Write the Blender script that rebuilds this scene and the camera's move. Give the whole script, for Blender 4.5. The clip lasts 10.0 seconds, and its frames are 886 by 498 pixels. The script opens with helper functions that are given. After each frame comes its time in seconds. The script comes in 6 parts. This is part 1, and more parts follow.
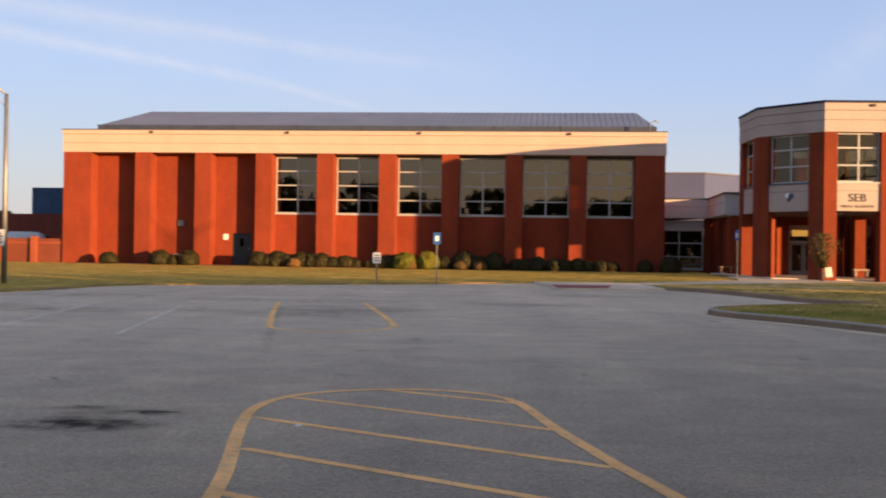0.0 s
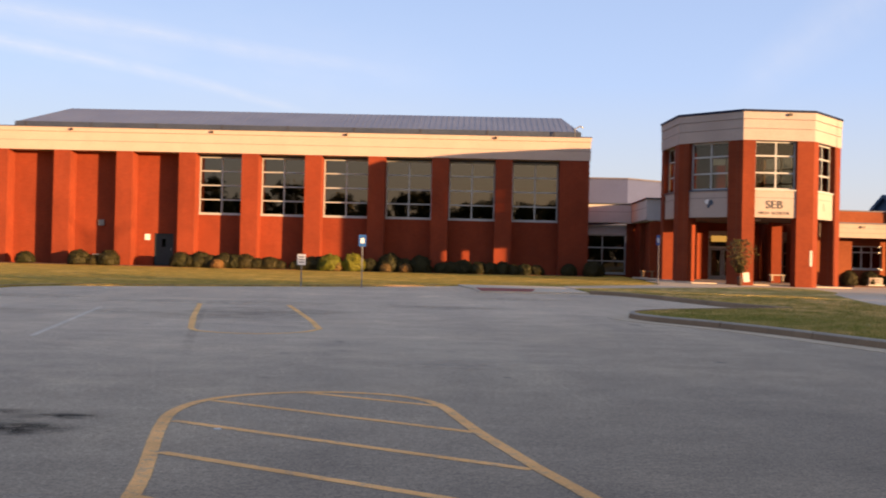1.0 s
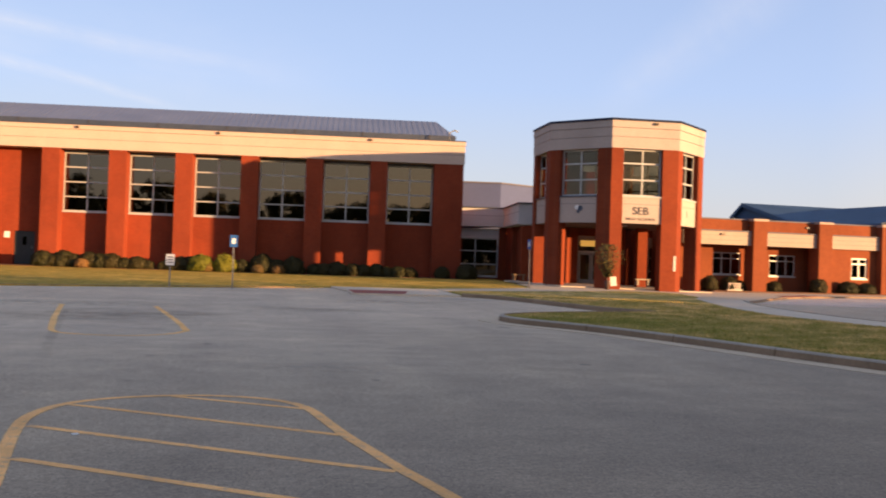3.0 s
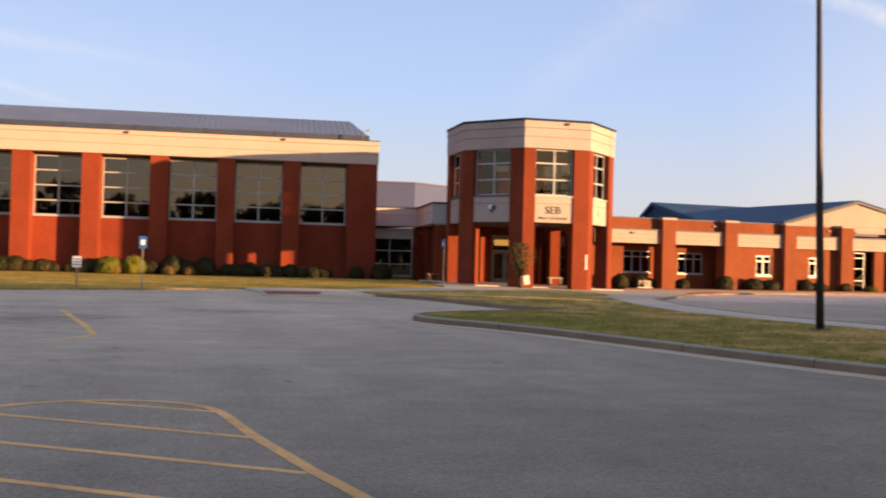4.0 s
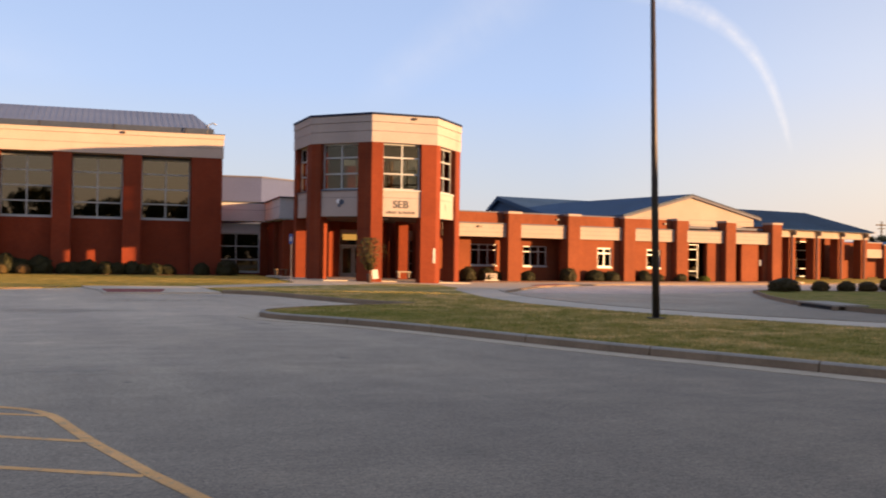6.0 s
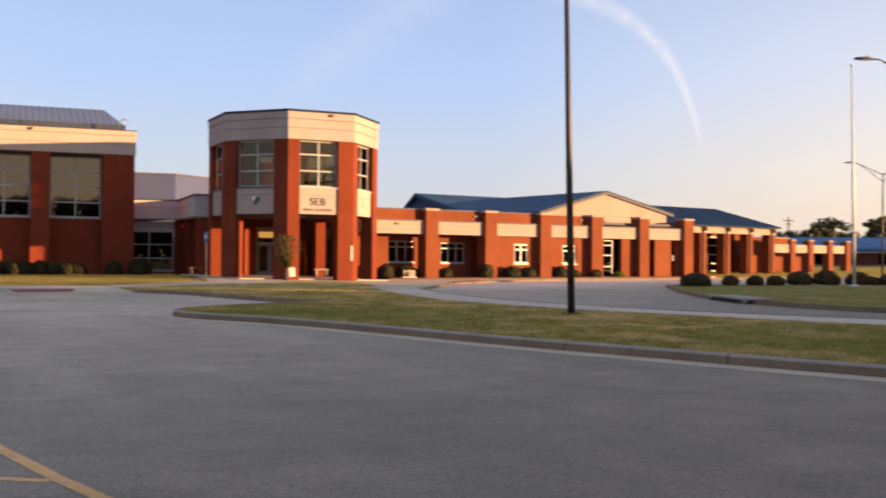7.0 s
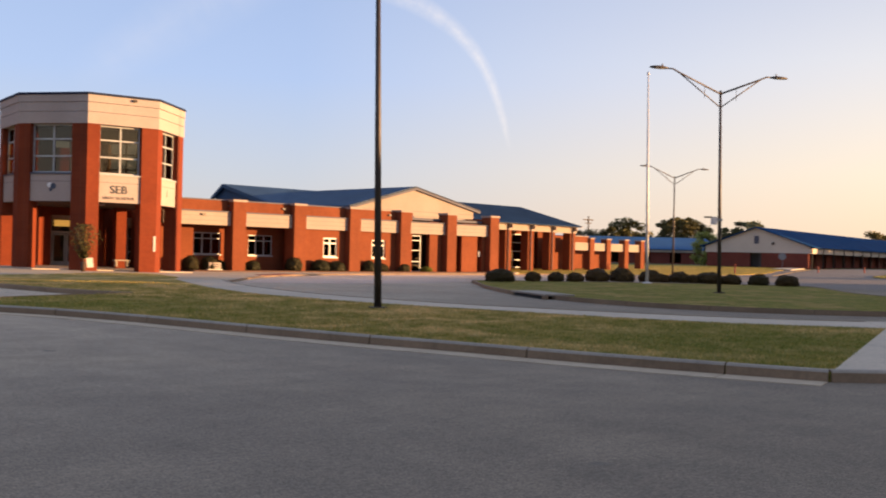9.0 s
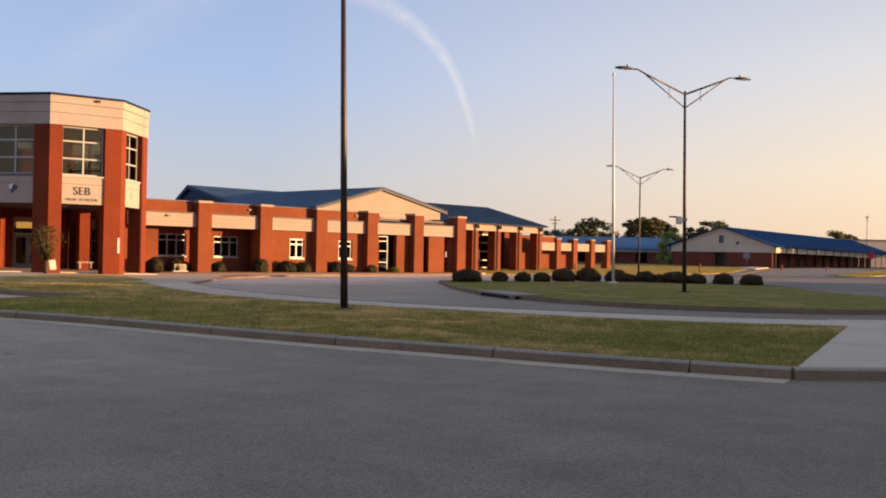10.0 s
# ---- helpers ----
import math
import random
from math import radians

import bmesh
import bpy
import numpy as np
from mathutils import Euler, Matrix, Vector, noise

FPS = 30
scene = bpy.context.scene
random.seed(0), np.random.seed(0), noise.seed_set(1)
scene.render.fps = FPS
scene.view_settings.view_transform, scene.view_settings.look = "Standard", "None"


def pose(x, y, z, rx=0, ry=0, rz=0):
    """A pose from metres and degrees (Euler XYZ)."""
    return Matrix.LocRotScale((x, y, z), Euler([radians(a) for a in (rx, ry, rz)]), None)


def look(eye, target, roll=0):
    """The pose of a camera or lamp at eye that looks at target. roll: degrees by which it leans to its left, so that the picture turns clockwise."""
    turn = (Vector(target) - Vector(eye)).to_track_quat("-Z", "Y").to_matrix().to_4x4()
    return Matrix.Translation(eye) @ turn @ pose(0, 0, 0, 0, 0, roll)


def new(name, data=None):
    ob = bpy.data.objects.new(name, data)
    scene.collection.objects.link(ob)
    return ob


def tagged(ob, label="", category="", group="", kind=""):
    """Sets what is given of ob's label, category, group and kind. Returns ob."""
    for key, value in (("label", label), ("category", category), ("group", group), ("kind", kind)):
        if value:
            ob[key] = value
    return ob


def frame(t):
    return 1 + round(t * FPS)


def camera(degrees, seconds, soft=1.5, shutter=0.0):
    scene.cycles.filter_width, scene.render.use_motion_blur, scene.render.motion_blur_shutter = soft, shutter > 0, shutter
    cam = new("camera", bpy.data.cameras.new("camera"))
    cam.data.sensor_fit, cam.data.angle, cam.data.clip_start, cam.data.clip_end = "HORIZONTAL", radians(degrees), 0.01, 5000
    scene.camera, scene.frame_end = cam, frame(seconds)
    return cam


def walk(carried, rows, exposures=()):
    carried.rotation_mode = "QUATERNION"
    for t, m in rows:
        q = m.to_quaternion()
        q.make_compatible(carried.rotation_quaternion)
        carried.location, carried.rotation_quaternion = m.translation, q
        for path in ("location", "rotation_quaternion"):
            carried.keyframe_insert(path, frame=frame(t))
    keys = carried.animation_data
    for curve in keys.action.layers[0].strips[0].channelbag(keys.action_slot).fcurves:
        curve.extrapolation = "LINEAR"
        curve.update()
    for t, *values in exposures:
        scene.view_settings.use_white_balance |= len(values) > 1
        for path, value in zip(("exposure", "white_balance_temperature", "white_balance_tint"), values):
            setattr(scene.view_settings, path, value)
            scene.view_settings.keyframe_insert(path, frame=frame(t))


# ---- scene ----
cam = camera(45.20, 10.0, 1.9, 0.75)
PATH = [
    (0.0, 0.000, 0.000, 1.500, 90.163, -0.807, 0.033),
    (0.5, 0.011, -0.012, 1.503, 90.279, -1.212, -2.036),
    (1.0, 0.022, -0.024, 1.506, 90.367, -1.288, -3.953),
    (1.5, 0.033, -0.034, 1.509, 90.270, -1.511, -5.618),
    (2.0, 0.045, -0.044, 1.511, 90.376, -1.475, -6.945),
    (2.5, 0.057, -0.053, 1.513, 90.543, -1.622, -8.723),
    (2.7, 0.062, -0.056, 1.514, 90.602, -1.859, -9.509),
    (3.8, 0.091, -0.073, 1.517, 90.753, -1.358, -14.254),
    (4.0, 0.097, -0.075, 1.517, 90.783, -1.471, -15.283),
    (4.5, 0.112, -0.080, 1.518, 90.748, -1.380, -17.684),
    (5.0, 0.126, -0.085, 1.519, 90.599, -1.566, -19.315),
    (5.5, 0.141, -0.088, 1.519, 90.611, -1.241, -21.196),
    (5.7, 0.147, -0.089, 1.519, 90.620, -0.985, -22.052),
    (6.8, 0.183, -0.095, 1.518, 90.617, -0.774, -26.852),
    (7.0, 0.190, -0.095, 1.518, 90.537, -0.493, -27.767),
    (7.5, 0.207, -0.095, 1.517, 90.474, -0.686, -31.410),
    (8.0, 0.224, -0.094, 1.516, 90.460, -1.146, -34.241),
    (8.5, 0.242, -0.093, 1.515, 90.454, -1.145, -36.697),
    (9.0, 0.260, -0.091, 1.513, 90.381, -1.356, -37.991),
    (9.5, 0.279, -0.088, 1.511, 90.451, -1.905, -39.626),
    (10.0, 0.299, -0.084, 1.509, 90.450, -1.115, -39.745),
]
walk(cam, [(t, pose(*p)) for t, *p in PATH], [(0.0, 1.72), (0.8, 1.88), (2.5, 1.84), (4.5, 1.83), (8.0, 1.81), (9.0, 1.76), (9.5, 1.73), (10.0, 1.60)])

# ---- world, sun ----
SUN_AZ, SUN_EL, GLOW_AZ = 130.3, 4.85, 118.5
world = bpy.data.worlds.new("sky")
scene.world = world
world.use_nodes = True
wn = world.node_tree.nodes
sky = wn.new("ShaderNodeTexSky")
sky.sky_type = "NISHITA"
sky.sun_disc = False
sky.sun_elevation, sky.sun_rotation = radians(SUN_EL), radians(SUN_AZ)
sky.air_density, sky.dust_density, sky.ozone_density = 1.0, 2.0, 2.2
wlinks = world.node_tree.links


def world_ramp(fac, stops):
    r = wn.new("ShaderNodeValToRGB")
    e = r.color_ramp.elements
    while len(e) < len(stops):
        e.new(0.5)
    for el, (p, c) in zip(e, stops):
        el.position, el.color = p, (*c, 1)
    wlinks.new(fac, r.inputs["Fac"])
    return r.outputs["Color"]


def world_mix(a, b, fac):
    n = wn.new("ShaderNodeMix")
    n.data_type = "RGBA"
    for sock, val in ((n.inputs["Factor"], fac), (n.inputs[6], a), (n.inputs[7], b)):
        if isinstance(val, float):
            sock.default_value = val
        else:
            wlinks.new(val, sock)
    return n.outputs[2]


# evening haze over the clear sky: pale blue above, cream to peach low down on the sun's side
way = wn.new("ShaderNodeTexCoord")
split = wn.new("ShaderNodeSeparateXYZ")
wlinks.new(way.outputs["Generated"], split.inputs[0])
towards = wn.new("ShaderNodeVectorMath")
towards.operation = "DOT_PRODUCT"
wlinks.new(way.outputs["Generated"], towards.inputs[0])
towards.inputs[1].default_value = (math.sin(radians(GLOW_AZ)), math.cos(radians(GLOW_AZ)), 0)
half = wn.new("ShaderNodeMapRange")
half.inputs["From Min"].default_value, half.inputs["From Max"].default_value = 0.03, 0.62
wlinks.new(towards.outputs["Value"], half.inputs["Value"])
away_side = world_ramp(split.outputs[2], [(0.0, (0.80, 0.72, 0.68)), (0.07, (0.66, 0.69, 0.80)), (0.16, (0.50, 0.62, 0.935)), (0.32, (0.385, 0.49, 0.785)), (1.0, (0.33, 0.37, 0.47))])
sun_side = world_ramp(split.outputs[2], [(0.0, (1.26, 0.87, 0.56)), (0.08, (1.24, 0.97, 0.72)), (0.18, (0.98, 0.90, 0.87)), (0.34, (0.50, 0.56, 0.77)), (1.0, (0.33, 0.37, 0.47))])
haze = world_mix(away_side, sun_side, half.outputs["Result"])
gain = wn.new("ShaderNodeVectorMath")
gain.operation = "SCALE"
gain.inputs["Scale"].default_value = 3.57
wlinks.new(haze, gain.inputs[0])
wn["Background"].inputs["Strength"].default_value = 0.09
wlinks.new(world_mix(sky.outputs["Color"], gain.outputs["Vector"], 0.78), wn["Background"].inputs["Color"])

sun = new("sun", bpy.data.lights.new("sun", "SUN"))
sun.data.energy, sun.data.angle, sun.data.color = 4.0, radians(0.55), (1.0, 0.57, 0.25)
_d = Vector((math.sin(radians(SUN_AZ)) * math.cos(radians(SUN_EL)), math.cos(radians(SUN_AZ)) * math.cos(radians(SUN_EL)), math.sin(radians(SUN_EL))))
sun.matrix_world = look(_d * 200, (0, 0, 0))


# ---- materials ----
def nodes(name, rough=0.8, metal=0.0, spec=0.4):
    m = bpy.data.materials.new(name)
    m.use_nodes = True
    nt = m.node_tree
    b = nt.nodes["Principled BSDF"]
    b.inputs["Roughness"].default_value = rough
    b.inputs["Metallic"].default_value = metal
    b.inputs["Specular IOR Level"].default_value = spec
    return m, nt, b


def coords(nt, scale=(1, 1, 1), space="Object"):
    tc = nt.nodes.new("ShaderNodeTexCoord")
    mp = nt.nodes.new("ShaderNodeMapping")
    mp.inputs["Scale"].default_value = scale
    nt.links.new(tc.outputs[space], mp.inputs["Vector"])
    return mp.outputs["Vector"]


def noise_tex(nt, vec, scale, detail=4, rough=0.55):
    n = nt.nodes.new("ShaderNodeTexNoise")
    n.inputs["Scale"].default_value, n.inputs["Detail"].default_value, n.inputs["Roughness"].default_value = scale, detail, rough
    nt.links.new(vec, n.inputs["Vector"])
    return n.outputs["Fac"]


def ramp(nt, fac, stops):
    r = nt.nodes.new("ShaderNodeValToRGB")
    e = r.color_ramp.elements
    while len(e) < len(stops):
        e.new(0.5)
    for el, (p, c) in zip(e, stops):
        el.position, el.color = p, (*c, 1)
    nt.links.new(fac, r.inputs["Fac"])
    return r.outputs["Color"]


def mix(nt, a, b, fac, kind="MIX"):
    n = nt.nodes.new("ShaderNodeMix")
    n.data_type, n.blend_type = "RGBA", kind
    for sock, val in ((n.inputs["Factor"], fac), (n.inputs[6], a), (n.inputs[7], b)):
        if hasattr(val, "is_output"):
            nt.links.new(val, sock)
        elif isinstance(val, (int, float)):
            sock.default_value = val
        else:
            sock.default_value = (*val, 1)
    return n.outputs[2]


def bump(nt, b, height, strength=0.3, dist=0.02):
    n = nt.nodes.new("ShaderNodeBump")
    n.inputs["Strength"].default_value, n.inputs["Distance"].default_value = strength, dist
    nt.links.new(height, n.inputs["Height"])
    nt.links.new(n.outputs["Normal"], b.inputs["Normal"])


def two_scale(name, c1, c2, big=0.4, small=12.0, rough=0.8, metal=0.0, spec=0.4, strength=0.25, dist=0.01, stain=None, space="Object"):
    """Colour that varies at a large and a small scale, with fine relief."""
    m, nt, b = nodes(name, rough, metal, spec)
    v = coords(nt, space=space)
    n1, n2 = noise_tex(nt, v, big, 5), noise_tex(nt, v, small, 6, 0.65)
    c = ramp(nt, n1, [(0.32, c1), (0.68, c2)])
    g = ramp(nt, n2, [(0.25, (0.74, 0.74, 0.74)), (0.75, (1.18, 1.18, 1.18))])
    c = mix(nt, c, g, 0.8, "MULTIPLY")
    if stain:
        n3 = noise_tex(nt, coords(nt, (1, 1, 0.25), space), big * 2.7, 6, 0.7)
        c = mix(nt, c, stain, ramp(nt, n3, [(0.55, (0, 0, 0)), (0.78, (0.7, 0.7, 0.7))]))
    nt.links.new(c, b.inputs["Base Color"])
    r = nt.nodes.new("ShaderNodeMapRange")
    r.inputs["To Min"].default_value, r.inputs["To Max"].default_value = max(0.02, rough - 0.1), min(1, rough + 0.1)
    nt.links.new(n2, r.inputs["Value"])
    nt.links.new(r.outputs["Result"], b.inputs["Roughness"])
    bump(nt, b, n2, strength, dist)
    return m


def brick_material(name, c1, c2, mortar):
    """Running-bond brickwork on upright faces that look along x or y of the object."""
    m, nt, b = nodes(name, 0.88, spec=0.2)
    tc = nt.nodes.new("ShaderNodeTexCoord")
    sep = nt.nodes.new("ShaderNodeSeparateXYZ")
    nt.links.new(tc.outputs["Object"], sep.inputs[0])
    add = nt.nodes.new("ShaderNodeMath")
    nt.links.new(sep.outputs[0], add.inputs[0])
    nt.links.new(sep.outputs[1], add.inputs[1])
    com = nt.nodes.new("ShaderNodeCombineXYZ")
    nt.links.new(add.outputs[0], com.inputs[0])
    nt.links.new(sep.outputs[2], com.inputs[1])
    t = nt.nodes.new("ShaderNodeTexBrick")
    nt.links.new(com.outputs[0], t.inputs["Vector"])
    t.inputs["Scale"].default_value = 1.0
    t.inputs["Brick Width"].default_value, t.inputs["Row Height"].default_value, t.inputs["Mortar Size"].default_value = 0.203, 0.0677, 0.005
    t.inputs["Color1"].default_value, t.inputs["Color2"].default_value, t.inputs["Mortar"].default_value = (*c1, 1), (*c2, 1), (*mortar, 1)
    t.inputs["Mortar Smooth"].default_value = 0.3
    v = coords(nt)
    n1 = noise_tex(nt, v, 0.35, 5)
    n2 = noise_tex(nt, coords(nt, (1, 1, 0.3)), 1.7, 6, 0.7)
    c = mix(nt, t.outputs["Color"], ramp(nt, n1, [(0.3, (0.84, 0.82, 0.82)), (0.7, (1.12, 1.1, 1.08))]), 1.0, "MULTIPLY")
    c = mix(nt, c, ramp(nt, n2, [(0.3, (0.86, 0.86, 0.86)), (0.72, (1.1, 1.1, 1.1))]), 0.8, "MULTIPLY")
    nt.links.new(c, b.inputs["Base Color"])
    inv = nt.nodes.new("ShaderNodeMath")
    inv.operation = "SUBTRACT"
    inv.inputs[0].default_value = 1.0
    nt.links.new(t.outputs["Fac"], inv.inputs[1])
    bump(nt, b, inv.outputs[0], 0.4, 0.006)
    return m


def glass_material(name, tint, gloss, wave=0.15):
    m = bpy.data.materials.new(name)
    m.use_nodes = True
    nt = m.node_tree
    nt.nodes.remove(nt.nodes["Principled BSDF"])
    out = nt.nodes["Material Output"]
    tr = nt.nodes.new("ShaderNodeBsdfTransparent")
    gl = nt.nodes.new("ShaderNodeBsdfGlossy")
    mx = nt.nodes.new("ShaderNodeMixShader")
    tr.inputs["Color"].default_value = (*tint, 1)
    gl.inputs["Color"].default_value, gl.inputs["Roughness"].default_value = (1.0, 0.84, 0.64, 1), 0.015
    mx.inputs["Fac"].default_value = gloss
    nt.links.new(tr.outputs[0], mx.inputs[1])
    nt.links.new(gl.outputs[0], mx.inputs[2])
    nt.links.new(mx.outputs[0], out.inputs["Surface"])
    n = nt.nodes.new("ShaderNodeBump")
    n.inputs["Strength"].default_value, n.inputs["Distance"].default_value = wave, 0.01
    nt.links.new(noise_tex(nt, coords(nt), 0.9, 2), n.inputs["Height"])
    nt.links.new(n.outputs["Normal"], gl.inputs["Normal"])
    return m


def leaf_material(name, c1, c2, rough=0.6):
    m, nt, b = nodes(name, rough, spec=0.25)
    geo = nt.nodes.new("ShaderNodeNewGeometry")
    obj = nt.nodes.new("ShaderNodeObjectInfo")
    c = ramp(nt, geo.outputs["Random Per Island"], [(0.0, c1), (1.0, c2)])
    c = mix(nt, c, ramp(nt, noise_tex(nt, coords(nt), 1.3, 4), [(0.3, (0.7, 0.7, 0.7)), (0.7, (1.25, 1.2, 1.1))]), 1.0, "MULTIPLY")
    c = mix(nt, c, ramp(nt, obj.outputs["Random"], [(0.0, (0.75, 0.85, 0.75)), (1.0, (1.25, 1.1, 0.95))]), 1.0, "MULTIPLY")
    nt.links.new(c, b.inputs["Base Color"])
    b.inputs["Transmission Weight"].default_value = 0.0
    b.inputs["Subsurface Weight"].default_value = 0.0
    return m


def asphalt_material(name, c1, c2):
    m, nt, b = nodes(name, 0.9, spec=0.3)
    v = coords(nt)
    big = ramp(nt, noise_tex(nt, v, 0.09, 6, 0.6), [(0.3, c1), (0.7, c2)])
    mid = ramp(nt, noise_tex(nt, v, 1.1, 7, 0.75), [(0.3, (0.81, 0.815, 0.825)), (0.7, (1.15, 1.145, 1.135))])
    streak = ramp(nt, noise_tex(nt, coords(nt, (0.5, 0.06, 1)), 1.0, 5, 0.6), [(0.35, (0.86, 0.86, 0.87)), (0.65, (1.08, 1.08, 1.06))])
    fine = ramp(nt, noise_tex(nt, v, 17, 5, 0.8), [(0.34, (0.56, 0.56, 0.56)), (0.66, (1.40, 1.40, 1.40))])
    grit = ramp(nt, noise_tex(nt, v, 55, 3, 0.7), [(0.36, (0.42, 0.42, 0.42)), (0.64, (1.58, 1.56, 1.52))])
    c = mix(nt, big, mid, 1.0, "MULTIPLY")
    c = mix(nt, c, streak, 0.8, "MULTIPLY")
    c = mix(nt, c, fine, 0.66, "MULTIPLY")
    c = mix(nt, c, grit, 0.72, "MULTIPLY")
    # paler over the open lot than the island drive: grazing sheen put into colour
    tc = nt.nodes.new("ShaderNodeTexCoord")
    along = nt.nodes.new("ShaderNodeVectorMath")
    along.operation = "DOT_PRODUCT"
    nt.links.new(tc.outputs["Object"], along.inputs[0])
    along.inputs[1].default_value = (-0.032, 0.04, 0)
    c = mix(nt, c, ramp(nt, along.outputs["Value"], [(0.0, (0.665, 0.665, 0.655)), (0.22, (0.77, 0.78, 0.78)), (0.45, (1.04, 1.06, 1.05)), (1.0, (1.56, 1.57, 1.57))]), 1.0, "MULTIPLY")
    # pale worn smears and old scuffs
    worn = ramp(nt, noise_tex(nt, coords(nt, (0.22, 0.5, 1)), 0.8, 7, 0.72), [(0.50, (0, 0, 0)), (0.72, (0.55, 0.55, 0.55))])
    c = mix(nt, c, mix(nt, c, (1.45, 1.42, 1.36), 1.0, "MULTIPLY"), worn)
    # small dark tar spots and patches
    spot = ramp(nt, noise_tex(nt, v, 1.9, 2, 0.4), [(0.72, (0, 0, 0)), (0.80, (0.6, 0.6, 0.6))])
    c = mix(nt, c, (0.13, 0.12, 0.11), spot)
    nt.links.new(c, b.inputs["Base Color"])
    bump(nt, b, noise_tex(nt, v, 45, 4, 0.8), 0.35, 0.008)
    return m


def grass_patches(nt, v, c1, c2, c3, lush=()):
    """Green, straw and bare tan patches of uneven size, with greener round spots where asked for."""
    a = ramp(nt, noise_tex(nt, v, 0.45, 3, 0.55), [(0.36, c1), (0.43, c2), (0.50, c1), (0.58, c3)])
    b = ramp(nt, noise_tex(nt, coords(nt, (1.0, 1.3, 1.0)), 2.1, 3, 0.6), [(0.40, c1), (0.50, c2), (0.60, c3)])
    c = mix(nt, a, b, 0.45)
    for x, y in lush:
        off = nt.nodes.new("ShaderNodeVectorMath")
        off.operation = "DISTANCE"
        nt.links.new(v, off.inputs[0])
        off.inputs[1].default_value = (x, y, 0.1)
        near = nt.nodes.new("ShaderNodeMath")
        near.operation = "MULTIPLY"
        nt.links.new(off.outputs["Value"], near.inputs[0])
        near.inputs[1].default_value = 0.11
        spot = ramp(nt, near.outputs["Value"], [(0.1, (0.6, 0.6, 0.6)), (0.9, (0, 0, 0))])
        c = mix(nt, c, (0.19, 0.21, 0.040), spot)
    return c


def grass_ground(name, c1, c2, c3, lush=()):
    m, nt, b = nodes(name, 0.95, spec=0.1)
    v = coords(nt)
    a = grass_patches(nt, v, c1, c2, c3, lush)
    a = mix(nt, a, ramp(nt, noise_tex(nt, v, 3.4, 6, 0.7), [(0.3, (0.56, 0.60, 0.56)), (0.7, (1.40, 1.34, 1.30))]), 1.0, "MULTIPLY")
    a = mix(nt, a, ramp(nt, noise_tex(nt, v, 24, 4, 0.7), [(0.3, (0.6, 0.62, 0.6)), (0.7, (1.35, 1.3, 1.25))]), 0.9, "MULTIPLY")
    nt.links.new(a, b.inputs["Base Color"])
    bump(nt, b, noise_tex(nt, v, 22, 4, 0.8), 0.9, 0.05)
    return m


def blade_material(name, c1, c2, c3, lush=()):
    """Grass blades in the colours of the lawn under them."""
    m, nt, b = nodes(name, 0.8, spec=0.2)
    geo = nt.nodes.new("ShaderNodeNewGeometry")
    a = grass_patches(nt, coords(nt), c1, c2, c3, lush)
    a = mix(nt, a, ramp(nt, geo.outputs["Random Per Island"], [(0.0, (0.62, 0.72, 0.55)), (0.6, (1.0, 1.0, 0.95)), (1.0, (1.6, 1.35, 1.35))]), 1.0, "MULTIPLY")
    nt.links.new(a, b.inputs["Base Color"])
    return m


def worn_paint(name, colour, under, wear=0.5):
    """Road paint with asphalt showing through where it has worn."""
    m, nt, b = nodes(name, 0.85, spec=0.3)
    v = coords(nt)
    w = ramp(nt, noise_tex(nt, v, 9, 6, 0.8), [(wear - 0.06, (0, 0, 0)), (wear + 0.1, (1, 1, 1))])
    c = mix(nt, under, colour, w)
    c = mix(nt, c, ramp(nt, noise_tex(nt, v, 1.1, 4), [(0.3, (0.75, 0.75, 0.75)), (0.7, (1.1, 1.1, 1.1))]), 1.0, "MULTIPLY")
    c = mix(nt, c, ramp(nt, noise_tex(nt, v, 60, 3, 0.7), [(0.3, (0.7, 0.7, 0.7)), (0.7, (1.2, 1.2, 1.2))]), 0.8, "MULTIPLY")
    nt.links.new(c, b.inputs["Base Color"])
    bump(nt, b, noise_tex(nt, v, 45, 3, 0.8), 0.4, 0.01)
    return m


M = {}
M["brick"] = brick_material("red_brick", (0.234, 0.041, 0.0155), (0.197, 0.033, 0.013), (0.205, 0.061, 0.032))
M["brick_tower"] = brick_material("deep_red_brick", (0.194, 0.038, 0.013), (0.163, 0.030, 0.011), (0.168, 0.051, 0.026))
M["brick_dark"] = brick_material("dark_brick", (0.187, 0.044, 0.030), (0.155, 0.037, 0.024), (0.180, 0.082, 0.065))
M["stucco_tan"] = two_scale("tan_stucco", (0.318, 0.255, 0.216), (0.356, 0.288, 0.247), 0.5, 18, 0.85, strength=0.15, stain=(0.264, 0.221, 0.218))
# blue-violet base cancels warm sun: the hall's shaded tone put into the colour
M["panel_violet"] = two_scale("shade_toned_panel", (0.055, 0.075, 0.175), (0.064, 0.086, 0.195), 0.4, 8, 0.8, strength=0.08)
M["brick_wing"] = brick_material("orange_brick", (0.204, 0.056, 0.021), (0.172, 0.046, 0.018), (0.190, 0.067, 0.035))
M["stucco"] = two_scale("cream_stucco", (0.472, 0.362, 0.302), (0.515, 0.398, 0.336), 0.5, 18, 0.85, strength=0.15, stain=(0.406, 0.318, 0.268))
M["stucco_tower"] = two_scale("tan_cream_stucco", (0.362, 0.300, 0.270), (0.405, 0.337, 0.306), 0.5, 18, 0.85, strength=0.15, stain=(0.331, 0.279, 0.265))
